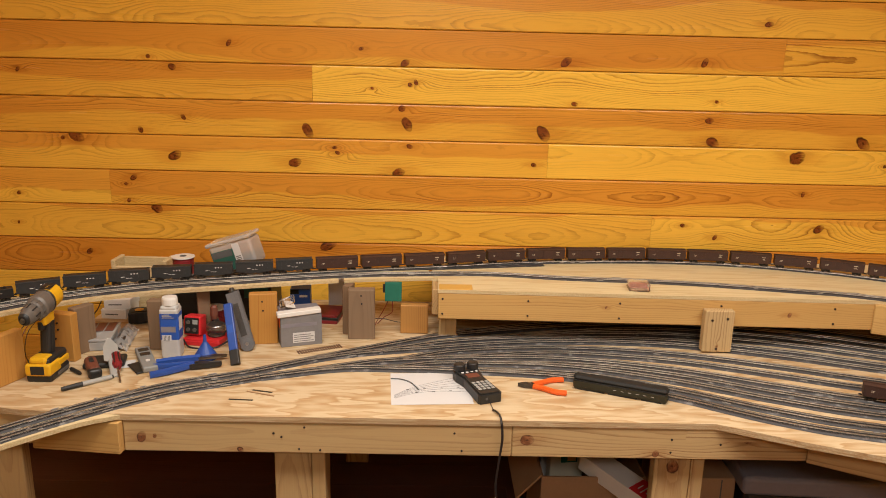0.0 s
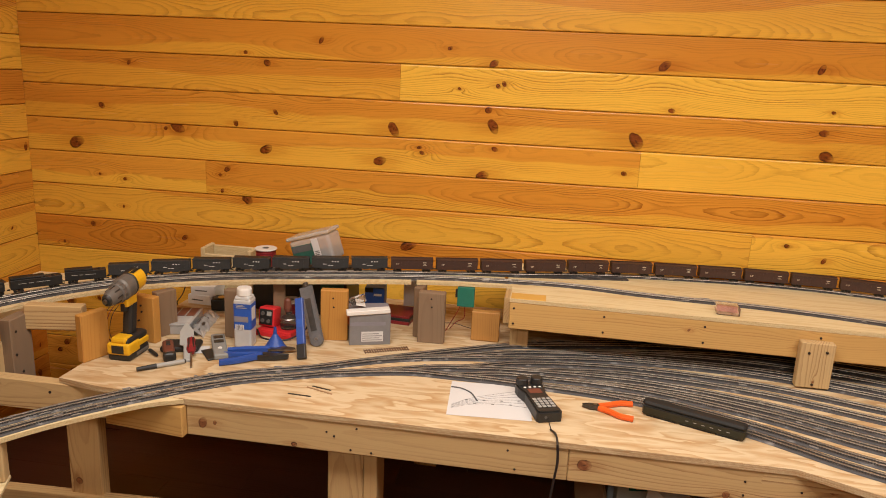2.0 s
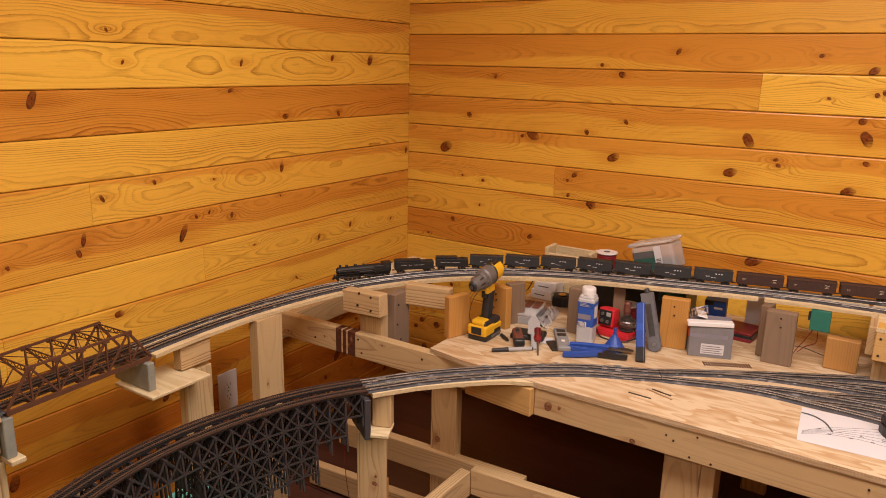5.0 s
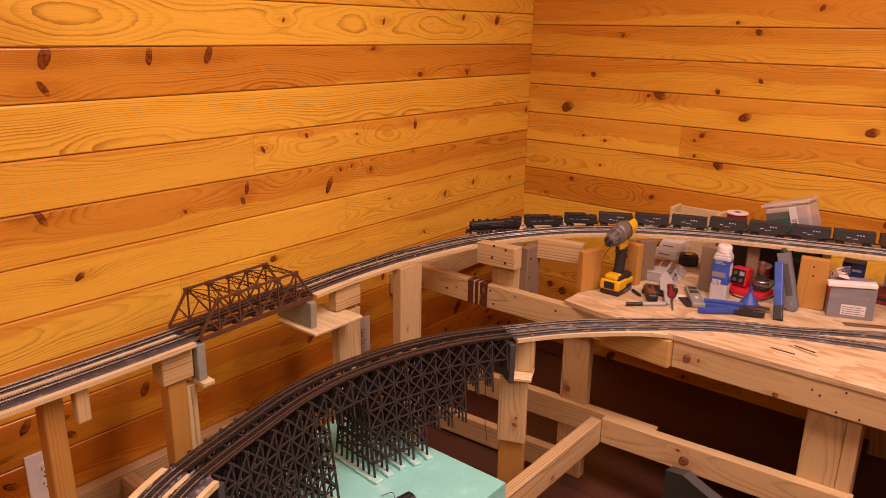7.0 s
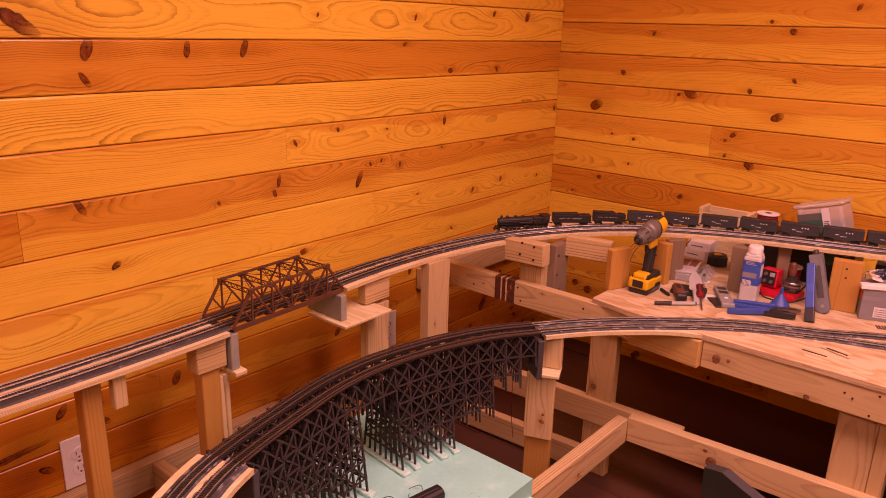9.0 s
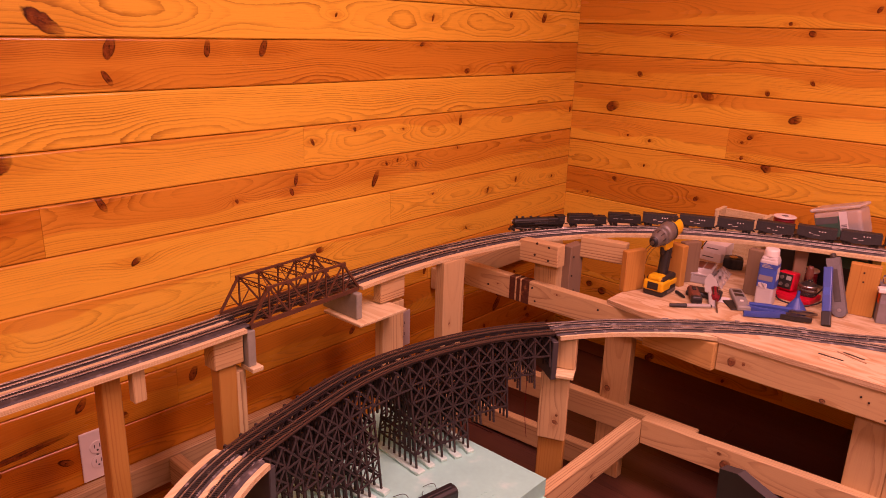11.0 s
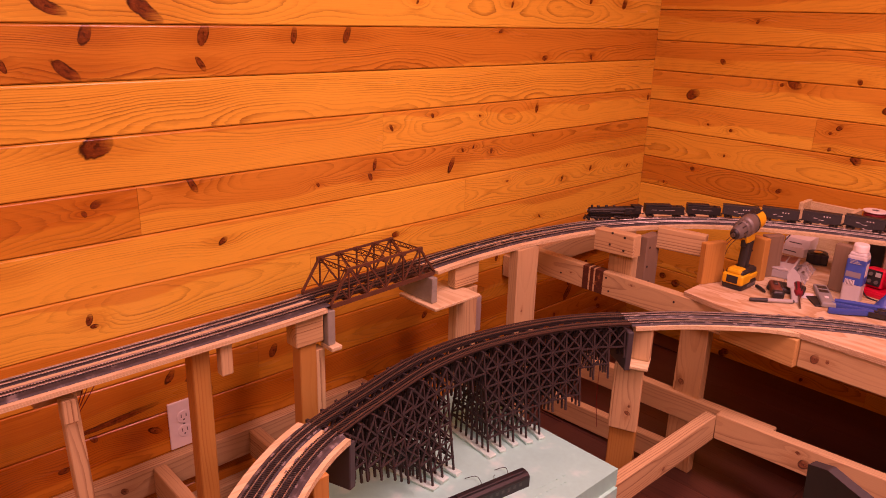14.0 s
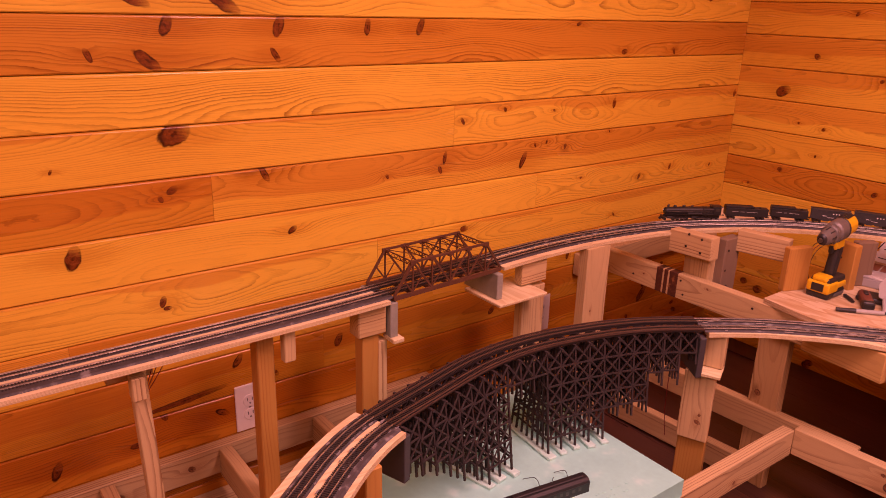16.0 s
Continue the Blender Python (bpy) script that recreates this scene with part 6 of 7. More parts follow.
part("bit_body", lathe(bmesh.new(), [(0.003, -0.03), (0.0058, -0.024), (0.0058, 0.018), (0.0035, 0.03)], 10, pose(0, 0, 0, 0, 90, 0)), M["black"], BIT)
SCRAP = thing("paper_scrap", "small scrap of white paper", "paper", pose(1.066, -0.70, TOP + 0.0005, 0, 0, 20))
part("sheet", bx((-0.033, -0.028, 0), (0.033, 0.028, 0.0008)), M["paper"], SCRAP)
SQ = thing("black_card", "small black plastic card", "card", pose(1.122, -0.728, TOP + 0.0005, 0, 0, -50))
part("card_body", bx((-0.042, -0.019, 0), (0.042, 0.019, 0.005), 0.001), M["black"], SQ)

METER = thing("voltage_tester", "light grey handheld tester lying on the bench", "tester", pose(1.124, -0.674, TOP, 0, 0, -61) @ Matrix.Diagonal((0.95, 0.8, 0.9, 1)))
part("tester_case", bx((-0.095, -0.027, 0), (0.095, 0.027, 0.020), 0.006, 3), M["tester_grey"], METER)
for x in (-0.06, -0.02):
    part("display", bx((x - 0.014, -0.018, 0.0201), (x + 0.012, 0.018, 0.0212)), M["gunmetal"], METER)
part("button", tube(bmesh.new(), (0.04, 0, 0.020), (0.04, 0, 0.0225), 0.008, seg=14), M["white"], METER)

CRIMP = thing("crimping_pliers", "black crimping pliers with blue grips", "pliers", Matrix.Translation((1.272, -0.722, TOP + 0.001)) @ pose(0, 0, 0, 0, 0, 12))
for s, y in ((-1, -0.05), (1, 0.012)):
    line = catmull([(-0.105, y, 0.009), (-0.06, y * 0.85 - s * 0.006, 0.011), (-0.005, s * 0.007, 0.012), (0.012, 0.0, 0.012)], 0.004)
    part("grip", sweep(bmesh.new(), line, [(-0.0075, -0.008), (0.0, -0.010), (0.0075, -0.008), (0.0085, 0.0), (0.0075, 0.007), (0, 0.0085), (-0.0075, 0.007), (-0.0085, 0.0)]), M["blue"], CRIMP, "blue plastic grip")
part("jaw", prism([(0.0, -0.016), (0.05, -0.013), (0.088, -0.004), (0.09, 0.003), (0.05, 0.010), (0.0, 0.016)], 0.004, 0.018), M["black"], CRIMP)
part("pivot", tube(bmesh.new(), (0.018, 0, 0.003), (0.018, 0, 0.0205), 0.006, seg=12), M["gunmetal"], CRIMP)
part("slot", bx((0.055, -0.0025, 0.0181), (0.085, 0.0015, 0.0189)), M["ink"], CRIMP)
SNIP = thing("wire_stripper", "wire stripper with blue grips lying across the pliers", "wire stripper", Matrix.Translation((1.265, -0.668, TOP + 0.0015)) @ pose(0, 0, 0, 0, 0, 14))
part("grip", sweep(bmesh.new(), catmull([(-0.105, -0.012, 0.011), (-0.05, -0.006, 0.013), (0.02, 0.0, 0.013)], 0.005), [(-0.008, -0.009), (0.008, -0.009), (0.009, 0.004), (0.0, 0.009), (-0.009, 0.004)]), M["blue"], SNIP)
part("jaw", prism([(0.015, -0.012), (0.08, -0.010), (0.098, 0.0), (0.08, 0.009), (0.015, 0.012)], 0.008, 0.016), M["steel"], SNIP)
FUNNEL = thing("funnel", "small blue plastic funnel standing mouth down", "funnel", pose(1.290, -0.632, TOP))
part("cone", lathe(bmesh.new(), [(0.037, 0.0), (0.0375, 0.004), (0.034, 0.008), (0.006, 0.052), (0.0042, 0.074)], 24), M["blue"], FUNNEL)

STATION = thing("charger_station", "red bench charger with black dial panel and a clear jar", "charger", pose(1.252, -0.490, TOP, 0, 0, -8))
part("base", bx((-0.062, -0.045, 0), (0.062, 0.045, 0.022), 0.005, 2), M["red"], STATION)
part("panel", bx((-0.066, -0.034, 0.0221), (-0.008, 0.012, 0.086), 0.005, 2, pose(0, 0, 0, -8, 0, 0)), M["red"], STATION, "upright red panel")
part("dial_plate", bx((-0.060, -0.0368, 0.029), (-0.014, -0.0345, 0.080), 0.002, 1, pose(0, 0, 0, -8, 0, 0)), M["black"], STATION)
for x, z in ((-0.048, 0.042), (-0.026, 0.042), (-0.048, 0.066)):
    part("dial", tube(bmesh.new(), (x, -0.0362, z), (x, -0.0415, z), 0.0062, seg=12), M["drillgrey"], STATION, "", pose(0, 0, 0, -8, 0, 0))
part("readout", bx((-0.034, -0.0376, 0.060), (-0.017, -0.0366, 0.074), 0.0, 1, pose(0, 0, 0, -8, 0, 0)), M["grey_plastic"], STATION)
part("jar_ring", lathe(bmesh.new(), [(0.0285, 0.052), (0.0300, 0.054), (0.0300, 0.058), (0.0285, 0.060)], 24, Matrix.Translation((0.032, 0, 0))), M["steel"], STATION, "bright steel ring")
part("front_lip", bx((-0.064, -0.052, 0.0), (0.066, -0.0455, 0.016), 0.003, 2), M["red"], STATION)
part("jar", lathe(bmesh.new(), [(0.026, 0.0225), (0.028, 0.026), (0.028, 0.055), (0.012, 0.072), (0.010, 0.080)], 20, Matrix.Translation((0.032, 0, 0))), M["smoky"], STATION, "clear glass jar")
part("grip", lathe(bmesh.new(), [(0.010, 0.078), (0.013, 0.092), (0.011, 0.118), (0.007, 0.124)], 14, Matrix.Translation((0.028, 0, 0))), M["leather"], STATION)
cord("cable", STATION, [(0.06, 0.0, 0.03), (0.085, -0.01, 0.07), (0.08, 0.03, 0.12), (0.055, 0.05, 0.10), (0.09, 0.02, 0.03), (0.06, -0.06, 0.006), (-0.02, -0.075, 0.004), (-0.058, -0.05, 0.02)], 0.0028, M["wire"], "black power cable")
LEVEL = thing("torpedo_level", "blue torpedo level leaning against the deck edge", "level", Matrix.Translation((1.398, -0.69, TOP + 0.002)) @ pose(0, 0, 0, 0, 0, 4) @ pose(0, 0, 0, -34, -14, 0))
part("level_body", bx((-0.013, -0.008, 0.045), (0.013, 0.008, 0.195), 0.003, 2), M["blue"], LEVEL)
part("end_block", bx((-0.0135, -0.0085, 0.0), (0.0135, 0.0085, 0.046), 0.002, 2), M["black"], LEVEL)
part("vial_window", bx((-0.009, -0.0086, 0.10), (0.009, -0.0081, 0.125)), M["label_blue"], LEVEL)
SAW = thing("utility_saw", "grey folding saw leaning against the deck edge", "saw", Matrix.Translation((1.412, -0.575, TOP + 0.002)) @ pose(0, 0, 0, -30, -20, 8))
bm = prism([(-0.022, -0.006), (0.018, -0.006), (0.022, 0.0), (0.018, 0.006), (-0.022, 0.006)], 0.012, 0.20)
part("frame_plate", bm, M["saw_grey"], SAW)
part("rounded_foot", tube(bmesh.new(), (-0.001, -0.0062, 0.020), (-0.001, 0.0062, 0.020), 0.021, seg=20), M["saw_grey"], SAW)
part("inset", bx((-0.012, -0.0072, 0.05), (0.008, -0.0062, 0.16), 0.0004), M["gunmetal"], SAW)
part("pivot", tube(bmesh.new(), (-0.001, -0.0078, 0.022), (-0.001, -0.0062, 0.022), 0.006, seg=14), M["steel"], SAW)
part("handle", tube(bmesh.new(), (0, 0, 0.20), (0, 0, 0.215), 0.012, 0.008, 12), M["gunmetal"], SAW)

CASE = thing("parts_case", "clear lidded case of small brown hardware", "parts case", pose(0.915, -0.520, TOP, 0, 0, 12))
part("tray", bx((-0.050, -0.082, 0), (0.050, 0.082, 0.030), 0.004, 2), M["clear"], CASE)
part("lid", bx((-0.052, -0.084, 0.0305), (0.052, 0.084, 0.038), 0.003, 2), M["clear"], CASE)
for k in range(3):
    part("divider_lot", bx((-0.044 + k * 0.031, -0.005, 0.0382), (-0.018 + k * 0.031, 0.075, 0.040), 0.0005), M["leather"], CASE)
BAG = thing("plastic_bag", "crumpled clear bag holding a grey tool", "bag", pose(0.982, -0.505, TOP, 0, 0, 101))
part("tool", bx((-0.09, -0.014, 0.002), (0.07, 0.014, 0.02), 0.005, 2), M["gunmetal"], BAG)
bm = bmesh.new()
bmesh.ops.create_grid(bm, x_segments=16, y_segments=8, size=1)
for v in bm.verts:
    x, y = v.co.x, v.co.y
    v.co = Vector((x * 0.105, y * 0.034, 0.004 + 0.022 * (1 - abs(y)) + 0.008 * noise.noise(Vector((x * 5, y * 4, 1.3)))))
part("film", bm, M["clear"], BAG)
STACK = thing("small_carton", "small white cardboard carton", "box", pose(0.868, -0.245, TOP, 0, 0, -4), "stacked cartons")
part("carton_body", bx((-0.045, -0.05, 0), (0.045, 0.05, 0.034), 0.001), M["white"], STACK)
part("printed_bar", bx((-0.03, -0.0504, 0.014), (0.015, -0.0501, 0.018)), M["ink"], STACK)
copy_thing(STACK, pose(0.874, -0.240, TOP + 0.0345, 0, 0, 4))
TAPE = thing("tape_measure", "black tape measure with a yellow disc", "tape measure", pose(0.975, -0.345, TOP + 0.0222, -90, 0, 20))
bm = bmesh.new()
tube(bm, (0, -0.02, 0.031), (0, 0.02, 0.031), 0.034, seg=24)
block(bm, (-0.036, -0.02, 0), (0.036, 0.02, 0.02), 0.004, 2)
part("tape_case", bm, M["black"], TAPE)
part("disc", tube(bmesh.new(), (0, -0.0212, 0.034), (0, -0.0195, 0.034), 0.015, seg=20), M["yellow"], TAPE)
CABLE = thing("black_cable", "thin black cable slanting from the deck to the bench", "cable", pose(0.85, -0.35, TOP))
w = CABLE.matrix_basis.inverted()
cord("wire", CABLE, [w @ Vector(p) for p in ((0.93, -0.50, 0.80), (0.88, -0.44, 0.735), (0.82, -0.37, 0.68), (0.80, -0.33, 0.652))], 0.0018, M["wire"])

# spare ties and brass strips
TIES = thing("spare_ties", "loose strip of brown plastic track ties", "track ties", Matrix.Translation((1.564, -0.581, TOP)) @ pose(0, 0, 0, 0, 0, 26.7))
for k in range(18):
    part("tie", bx((k * 0.0082, -0.015, 0.0002), (k * 0.0082 + 0.0036, 0.015, 0.0024)), M["bridge"], TIES)
for y in (-0.008, 0.008):
    part("web", bx((0, y - 0.0008, 0.0004), (0.143, y + 0.0008, 0.0014)), M["bridge"], TIES)
for x, y, yaw, l, mat in ((1.477, -0.871, -19, 0.085, "card"), (1.49, -0.862, -14, 0.06, "gunmetal"), (1.441, -0.923, -3, 0.066, "gunmetal")):
    S = thing("metal_strip", "thin metal strip lying on the bench", "metal strip", Matrix.Translation((x, y, TOP)) @ pose(0, 0, 0, 0, 0, yaw))
    part("strip_body", bx((0, -0.002, 0.0002), (l, 0.002, 0.0022)), M[mat], S)

# ---- front of the bench: plan, throttle, cutters, coach ----
PLAN = thing("track_plan", "white paper track plan with grey curves", "paper plan", pose(1.987, -0.828, TOP + 0.0004, 0, 0, 4))
part("sheet", bx((-0.114, -0.105, 0), (0.110, 0.105, 0.0006)), M["paper"], PLAN)
for k in range(6):
    y0, y1 = -0.055 + 0.004 * k, -0.03 + 0.022 * k
    cord("plan_line", PLAN, [(-0.105, y0 - 0.01, 0.0007), (-0.05, y0 + 0.02 + 0.004 * k, 0.0007), (0.02, (y0 + y1) / 2 + 0.02, 0.0007), (0.10, y1, 0.0007)], 0.0006, M["greybox"], step=0.02, seg=4)
for k in range(8):
    part("plan_mark", bx((-0.07 + 0.024 * k, -0.012 - 0.022 * (k % 2) + 0.002 * k, 0.0007), (-0.062 + 0.024 * k, -0.008 - 0.022 * (k % 2) + 0.002 * k, 0.0011)), M["ink"], PLAN)
SCRAPW = thing("wire_offcut", "curved offcut of dark rail on the plan", "rail offcut", pose(1.93, -0.80, TOP + 0.001))
cord("offcut", SCRAPW, [(-0.06, 0.028, 0.002), (-0.03, 0.024, 0.002), (0.0, 0.0, 0.002), (0.022, -0.045, 0.002)], 0.0018, M["ink"])

THROTTLE = thing("handheld_throttle", "dark grey handheld model-train throttle with pale keys", "throttle", pose(2.115, -0.828, TOP + 0.001, 0, 0, 111))
# local +x runs to the knobs
outline2 = [(-0.098, -0.030), (-0.090, -0.035), (0.02, -0.030), (0.058, -0.038), (0.085, -0.037), (0.092, -0.028), (0.092, 0.028), (0.085, 0.037), (0.058, 0.038), (0.02, 0.030), (-0.090, 0.035), (-0.098, 0.030)]
bm = prism(outline2, 0.0, 0.030)
bmesh.ops.bevel(bm, geom=[e for e in bm.edges if abs(e.verts[0].co.z - e.verts[1].co.z) < 1e-6 and e.verts[0].co.z > 0.01], offset=0.005, segments=2, affect="EDGES")
part("throttle_case", bm, M["black"], THROTTLE)
part("screen", bx((0.012, -0.018, 0.0301), (0.040, 0.018, 0.0308)), M["leather"], THROTTLE, "dark display window")
for r in range(4):
    for c in range(4):
        part("key", bx((-0.020 - 0.0145 * r - 0.010, -0.0245 + 0.0130 * c, 0.0301), (-0.020 - 0.0145 * r, -0.0245 + 0.0130 * c + 0.010, 0.0325), 0.001), M["grey_plastic"], THROTTLE)
for c in range(4):
    part("key", bx((0.046, -0.026 + 0.0145 * c, 0.0301), (0.052, -0.018 + 0.0145 * c, 0.0322), 0.001), M["white"], THROTTLE)
for y in (-0.021, 0.021):
    part("knob", lathe(bmesh.new(), [(0.017, 0.0305), (0.0175, 0.033), (0.0165, 0.046), (0.0145, 0.049)], 22, Matrix.Translation((0.075, y, 0))), M["black"], THROTTLE)
part("jack", tube(bmesh.new(), (-0.0985, 0.012, 0.014), (-0.0975, 0.012, 0.014), 0.004, seg=10), M["ink"], THROTTLE)
LANYARD = thing("wrist_cord", "black wrist cord with a steel clip over the bench edge", "cord", pose(2.14, -0.93, TOP))
w = LANYARD.matrix_basis.inverted()
cord("loop", LANYARD, [w @ Vector(p) for p in ((2.142, -0.905, 0.667), (2.150, -0.94, 0.654), (2.155, -0.97, 0.653))], 0.001, M["wire"])
cord("clip", LANYARD, [w @ Vector(p) for p in ((2.152, -0.965, 0.654), (2.163, -0.985, 0.656), (2.168, -1.012, 0.658), (2.171, -1.026, 0.645))], 0.0028, M["gunmetal"])
cord("strap", LANYARD, [w @ Vector(p) for p in ((2.171, -1.024, 0.645), (2.174, -1.0275, 0.60), (2.168, -1.0275, 0.54), (2.162, -1.024, 0.47), (2.165, -1.02, 0.43))], 0.0034, M["wire"], "flat black strap")
cord("cable", LANYARD, [w @ Vector(p) for p in ((2.165, -1.02, 0.435), (2.158, -1.015, 0.38), (2.150, -1.01, 0.32))], 0.0016, M["white"], "pale thread end")
CUT = thing("flush_cutters", "flush cutters with orange dipped grips lying open", "cutters", Matrix.Translation((2.272, -0.812, TOP)) @ pose(0, 0, 0, 0, 0, -4))
for s in (-1, 1):
    line = catmull([(0.008, s * 0.006, 0.008), (0.035, s * 0.020, 0.009), (0.065, s * 0.040, 0.009), (0.098, s * 0.046, 0.009)], 0.004)
    part("grip", sweep(bmesh.new(), line, [(-0.0055, -0.006), (0.0055, -0.006), (0.0065, 0.0), (0.0045, 0.006), (-0.0045, 0.006), (-0.0065, 0.0)]), M["orange"], CUT, "orange dipped grip")
    part("jaw", prism([(-0.036, s * 0.001), (-0.018, s * 0.009), (0.006, s * 0.011), (0.012, s * 0.002), (0.0, s * 0.0005)], 0.003, 0.013), M["gunmetal"], CUT)
part("pivot", tube(bmesh.new(), (-0.002, 0, 0.002), (-0.002, 0, 0.015), 0.005, seg=12), M["steel"], CUT)


def coach(m, name, label, length, mat, windows, glass="ink", sill="grey_plastic"):
    c = thing(name, label, "model coach", m)
    h = length / 2
    prof = [(-0.0195, 0.0), (0.0195, 0.0), (0.0195, 0.026), (0.0175, 0.033), (0.011, 0.038), (0.0, 0.0395), (-0.011, 0.038), (-0.0175, 0.033), (-0.0195, 0.026)]
    part("shell", sweep(bmesh.new(), [Vector((-h, 0, 0)), Vector((h, 0, 0))], prof), mat, c)
    part("clerestory", bx((-h + 0.012, -0.008, 0.0375), (h - 0.012, 0.008, 0.0435), 0.002), mat, c)
    part("roof_edge", bx((-h - 0.0006, -0.0201, 0.0255), (h + 0.0006, 0.0201, 0.0268)), M["black"], c)
    for k in range(windows):
        x = -h + 0.03 + k * (length - 0.06) / max(1, windows - 1)
        for s in (-1, 1):
            part("window", bx((x - 0.0045, s * 0.0196 - 0.0003, 0.012), (x + 0.0045, s * 0.0196 + 0.0003, 0.0215)), M[glass], c)
            part("window_sill", bx((x - 0.005, s * 0.0197 - 0.0004, 0.0105), (x + 0.005, s * 0.0197 + 0.0004, 0.0114)), M[sill] if k % 3 == 1 else mat, c)
    for s in (-1, 1):
        part("end_door", bx((s * (h + 0.0003) - 0.0004, -0.006, 0.002), (s * (h + 0.0003) + 0.0004, 0.006, 0.026)), M["black"], c)
    return c


GC = thing("coach_shell", "dark olive green model coach shell with a black roof", "model coach", Matrix.Translation((2.521, -0.846, TOP)) @ pose(0, 0, 0, 0, 0, -22.6))
bm = bx((-0.130, -0.0205, 0.003), (0.130, 0.0205, 0.030), 0.004)
part("shell", bm, M["coach"], GC)
part("roof", bx((-0.132, -0.0195, 0.0285), (0.132, 0.0195, 0.0405), 0.0075), M["roof_black"], GC, "matt black rounded roof")
part("roof_edge", bx((-0.128, -0.0212, 0.0278), (0.128, 0.0212, 0.0290)), M["black"], GC)
part("belt_rail", bx((-0.122, -0.0209, 0.0105), (0.122, -0.0203, 0.0113)), M["coach"], GC)
for x0, x1 in ((-0.118, -0.04), (-0.03, 0.05), (0.06, 0.116)):
    part("skirt", bx((x0, -0.0185, 0.0), (x1, 0.0185, 0.0045), 0.001), M["black"], GC)
for k in range(6):
    part("lettering_bar", bx((-0.016 + k * 0.0205, -0.0209, 0.0165), (-0.008 + k * 0.0205, -0.0203, 0.0182)), M["grey_plastic"], GC, "pale bar of unreadable lettering")
for k in range(8):
    part("vent_dot", bx((-0.030 + k * 0.0075, -0.0209, 0.0232), (-0.0275 + k * 0.0075, -0.0203, 0.0240)), M["gunmetal"], GC)
for s in (-1, 1):
    part("end_door", bx((s * 0.1302 - 0.0004, -0.006, 0.006), (s * 0.1302 + 0.0004, 0.006, 0.026)), M["black"], GC)
coach(Matrix.Translation((0.846, -1.940, FOAM_TOP)) @ pose(0, 0, 0, 0, 0, 81), "coach_shell", "black model coach shell lying on the foam base", 0.23, M["loco"], 10, "gunmetal", "ink")
STRANDS = thing("lead_wire", "thin black pickup wires beside the coach shell", "wire", pose(0.83, -1.85, FOAM_TOP + 0.0005))
for pts in (((0.0, 0.0, 0.012), (-0.03, 0.02, 0.012), (-0.05, 0.0, 0.003)), ((0.0, -0.05, 0.012), (-0.02, -0.035, 0.014), (-0.03, -0.02, 0.008)), ((0.0, -0.09, 0.010), (-0.05, -0.065, 0.012), (-0.075, -0.085, 0.003))):
    cord("wire", STRANDS, list(pts), 0.0009, M["wire"])

# small clear case on the raised platform
MINI = thing("clear_case", "small clear case with a red label", "plastic case", pose(2.672, -0.425, UPZ + 0.0003, 0, 0, -4))
part("case_body", bx((-0.034, -0.030, 0), (0.034, 0.030, 0.026), 0.003, 2), M["clear_thin"], MINI)
part("label", bx((-0.030, -0.020, 0.010), (0.030, 0.012, 0.0125)), M["label_pink"], MINI)
part("foam_insert", bx((-0.030, -0.026, 0.002), (0.030, 0.026, 0.0095)), M["card"], MINI)

# things behind the deck
CRATE = thing("wooden_crate", "small open pine crate standing behind the track deck", "crate", pose(0.915, -0.13, TOP))
for x in (-0.100, 0.086):
    part("side", bx((x, -0.045, 0), (x + 0.016, 0.045, 0.182), 0.002), M["deck"], CRATE)
part("back", bx((-0.084, 0.030, 0), (0.086, 0.045, 0.176), 0.002), M["deck"], CRATE)
part("front", bx((-0.084, -0.045, 0), (0.086, -0.033, 0.160), 0.002), M["deck"], CRATE)
part("bottom", bx((-0.084, -0.033, 0), (0.086, 0.030, 0.012), 0.001), M["deck"], CRATE)
STORE = thing("storage_case", "dark storage case under the spools with a teal label", "case", pose(1.235, -0.215, TOP))
part("case_body", bx((-0.165, -0.075, 0), (0.185, 0.10, 0.150), 0.006, 2), M["black"], STORE)
part("label", bx((0.09, -0.0762, 0.085), (0.175, -0.0752, 0.14)), M["teal_label"], STORE, "teal printed label")
part("label", bx((0.10, -0.0768, 0.125), (0.17, -0.0764, 0.131)), M["card"], STORE)


def spool(m, label):
    s = thing("wire_spool", label, "wire spool", m, "wire spools")
    part("winding", lathe(bmesh.new(), [(0.034, 0.004), (0.0355, 0.012), (0.0345, 0.020), (0.0358, 0.030), (0.0345, 0.042), (0.0358, 0.054), (0.034, 0.064)], 28), M["red_dark"], s, "dark red wire winding")
    for k in range(9):
        part("wire_turn", lathe(bmesh.new(), [(0.0345, 0.006 + k * 0.0064), (0.0366, 0.008 + k * 0.0064), (0.0366, 0.0095 + k * 0.0064), (0.0345, 0.0115 + k * 0.0064)], 28), M["red_dark"], s)
    part("flange", lathe(bmesh.new(), [(0.040, 0.0), (0.0405, 0.002), (0.040, 0.004)], 28), M["white"], s)
    part("flange", lathe(bmesh.new(), [(0.040, 0.064), (0.0408, 0.066), (0.040, 0.068), (0.014, 0.0685)], 28), M["white"], s)
    part("hub", tube(bmesh.new(), (0, 0, 0.0683), (0, 0, 0.0692), 0.012, seg=18), M["ink"], s)
    return s


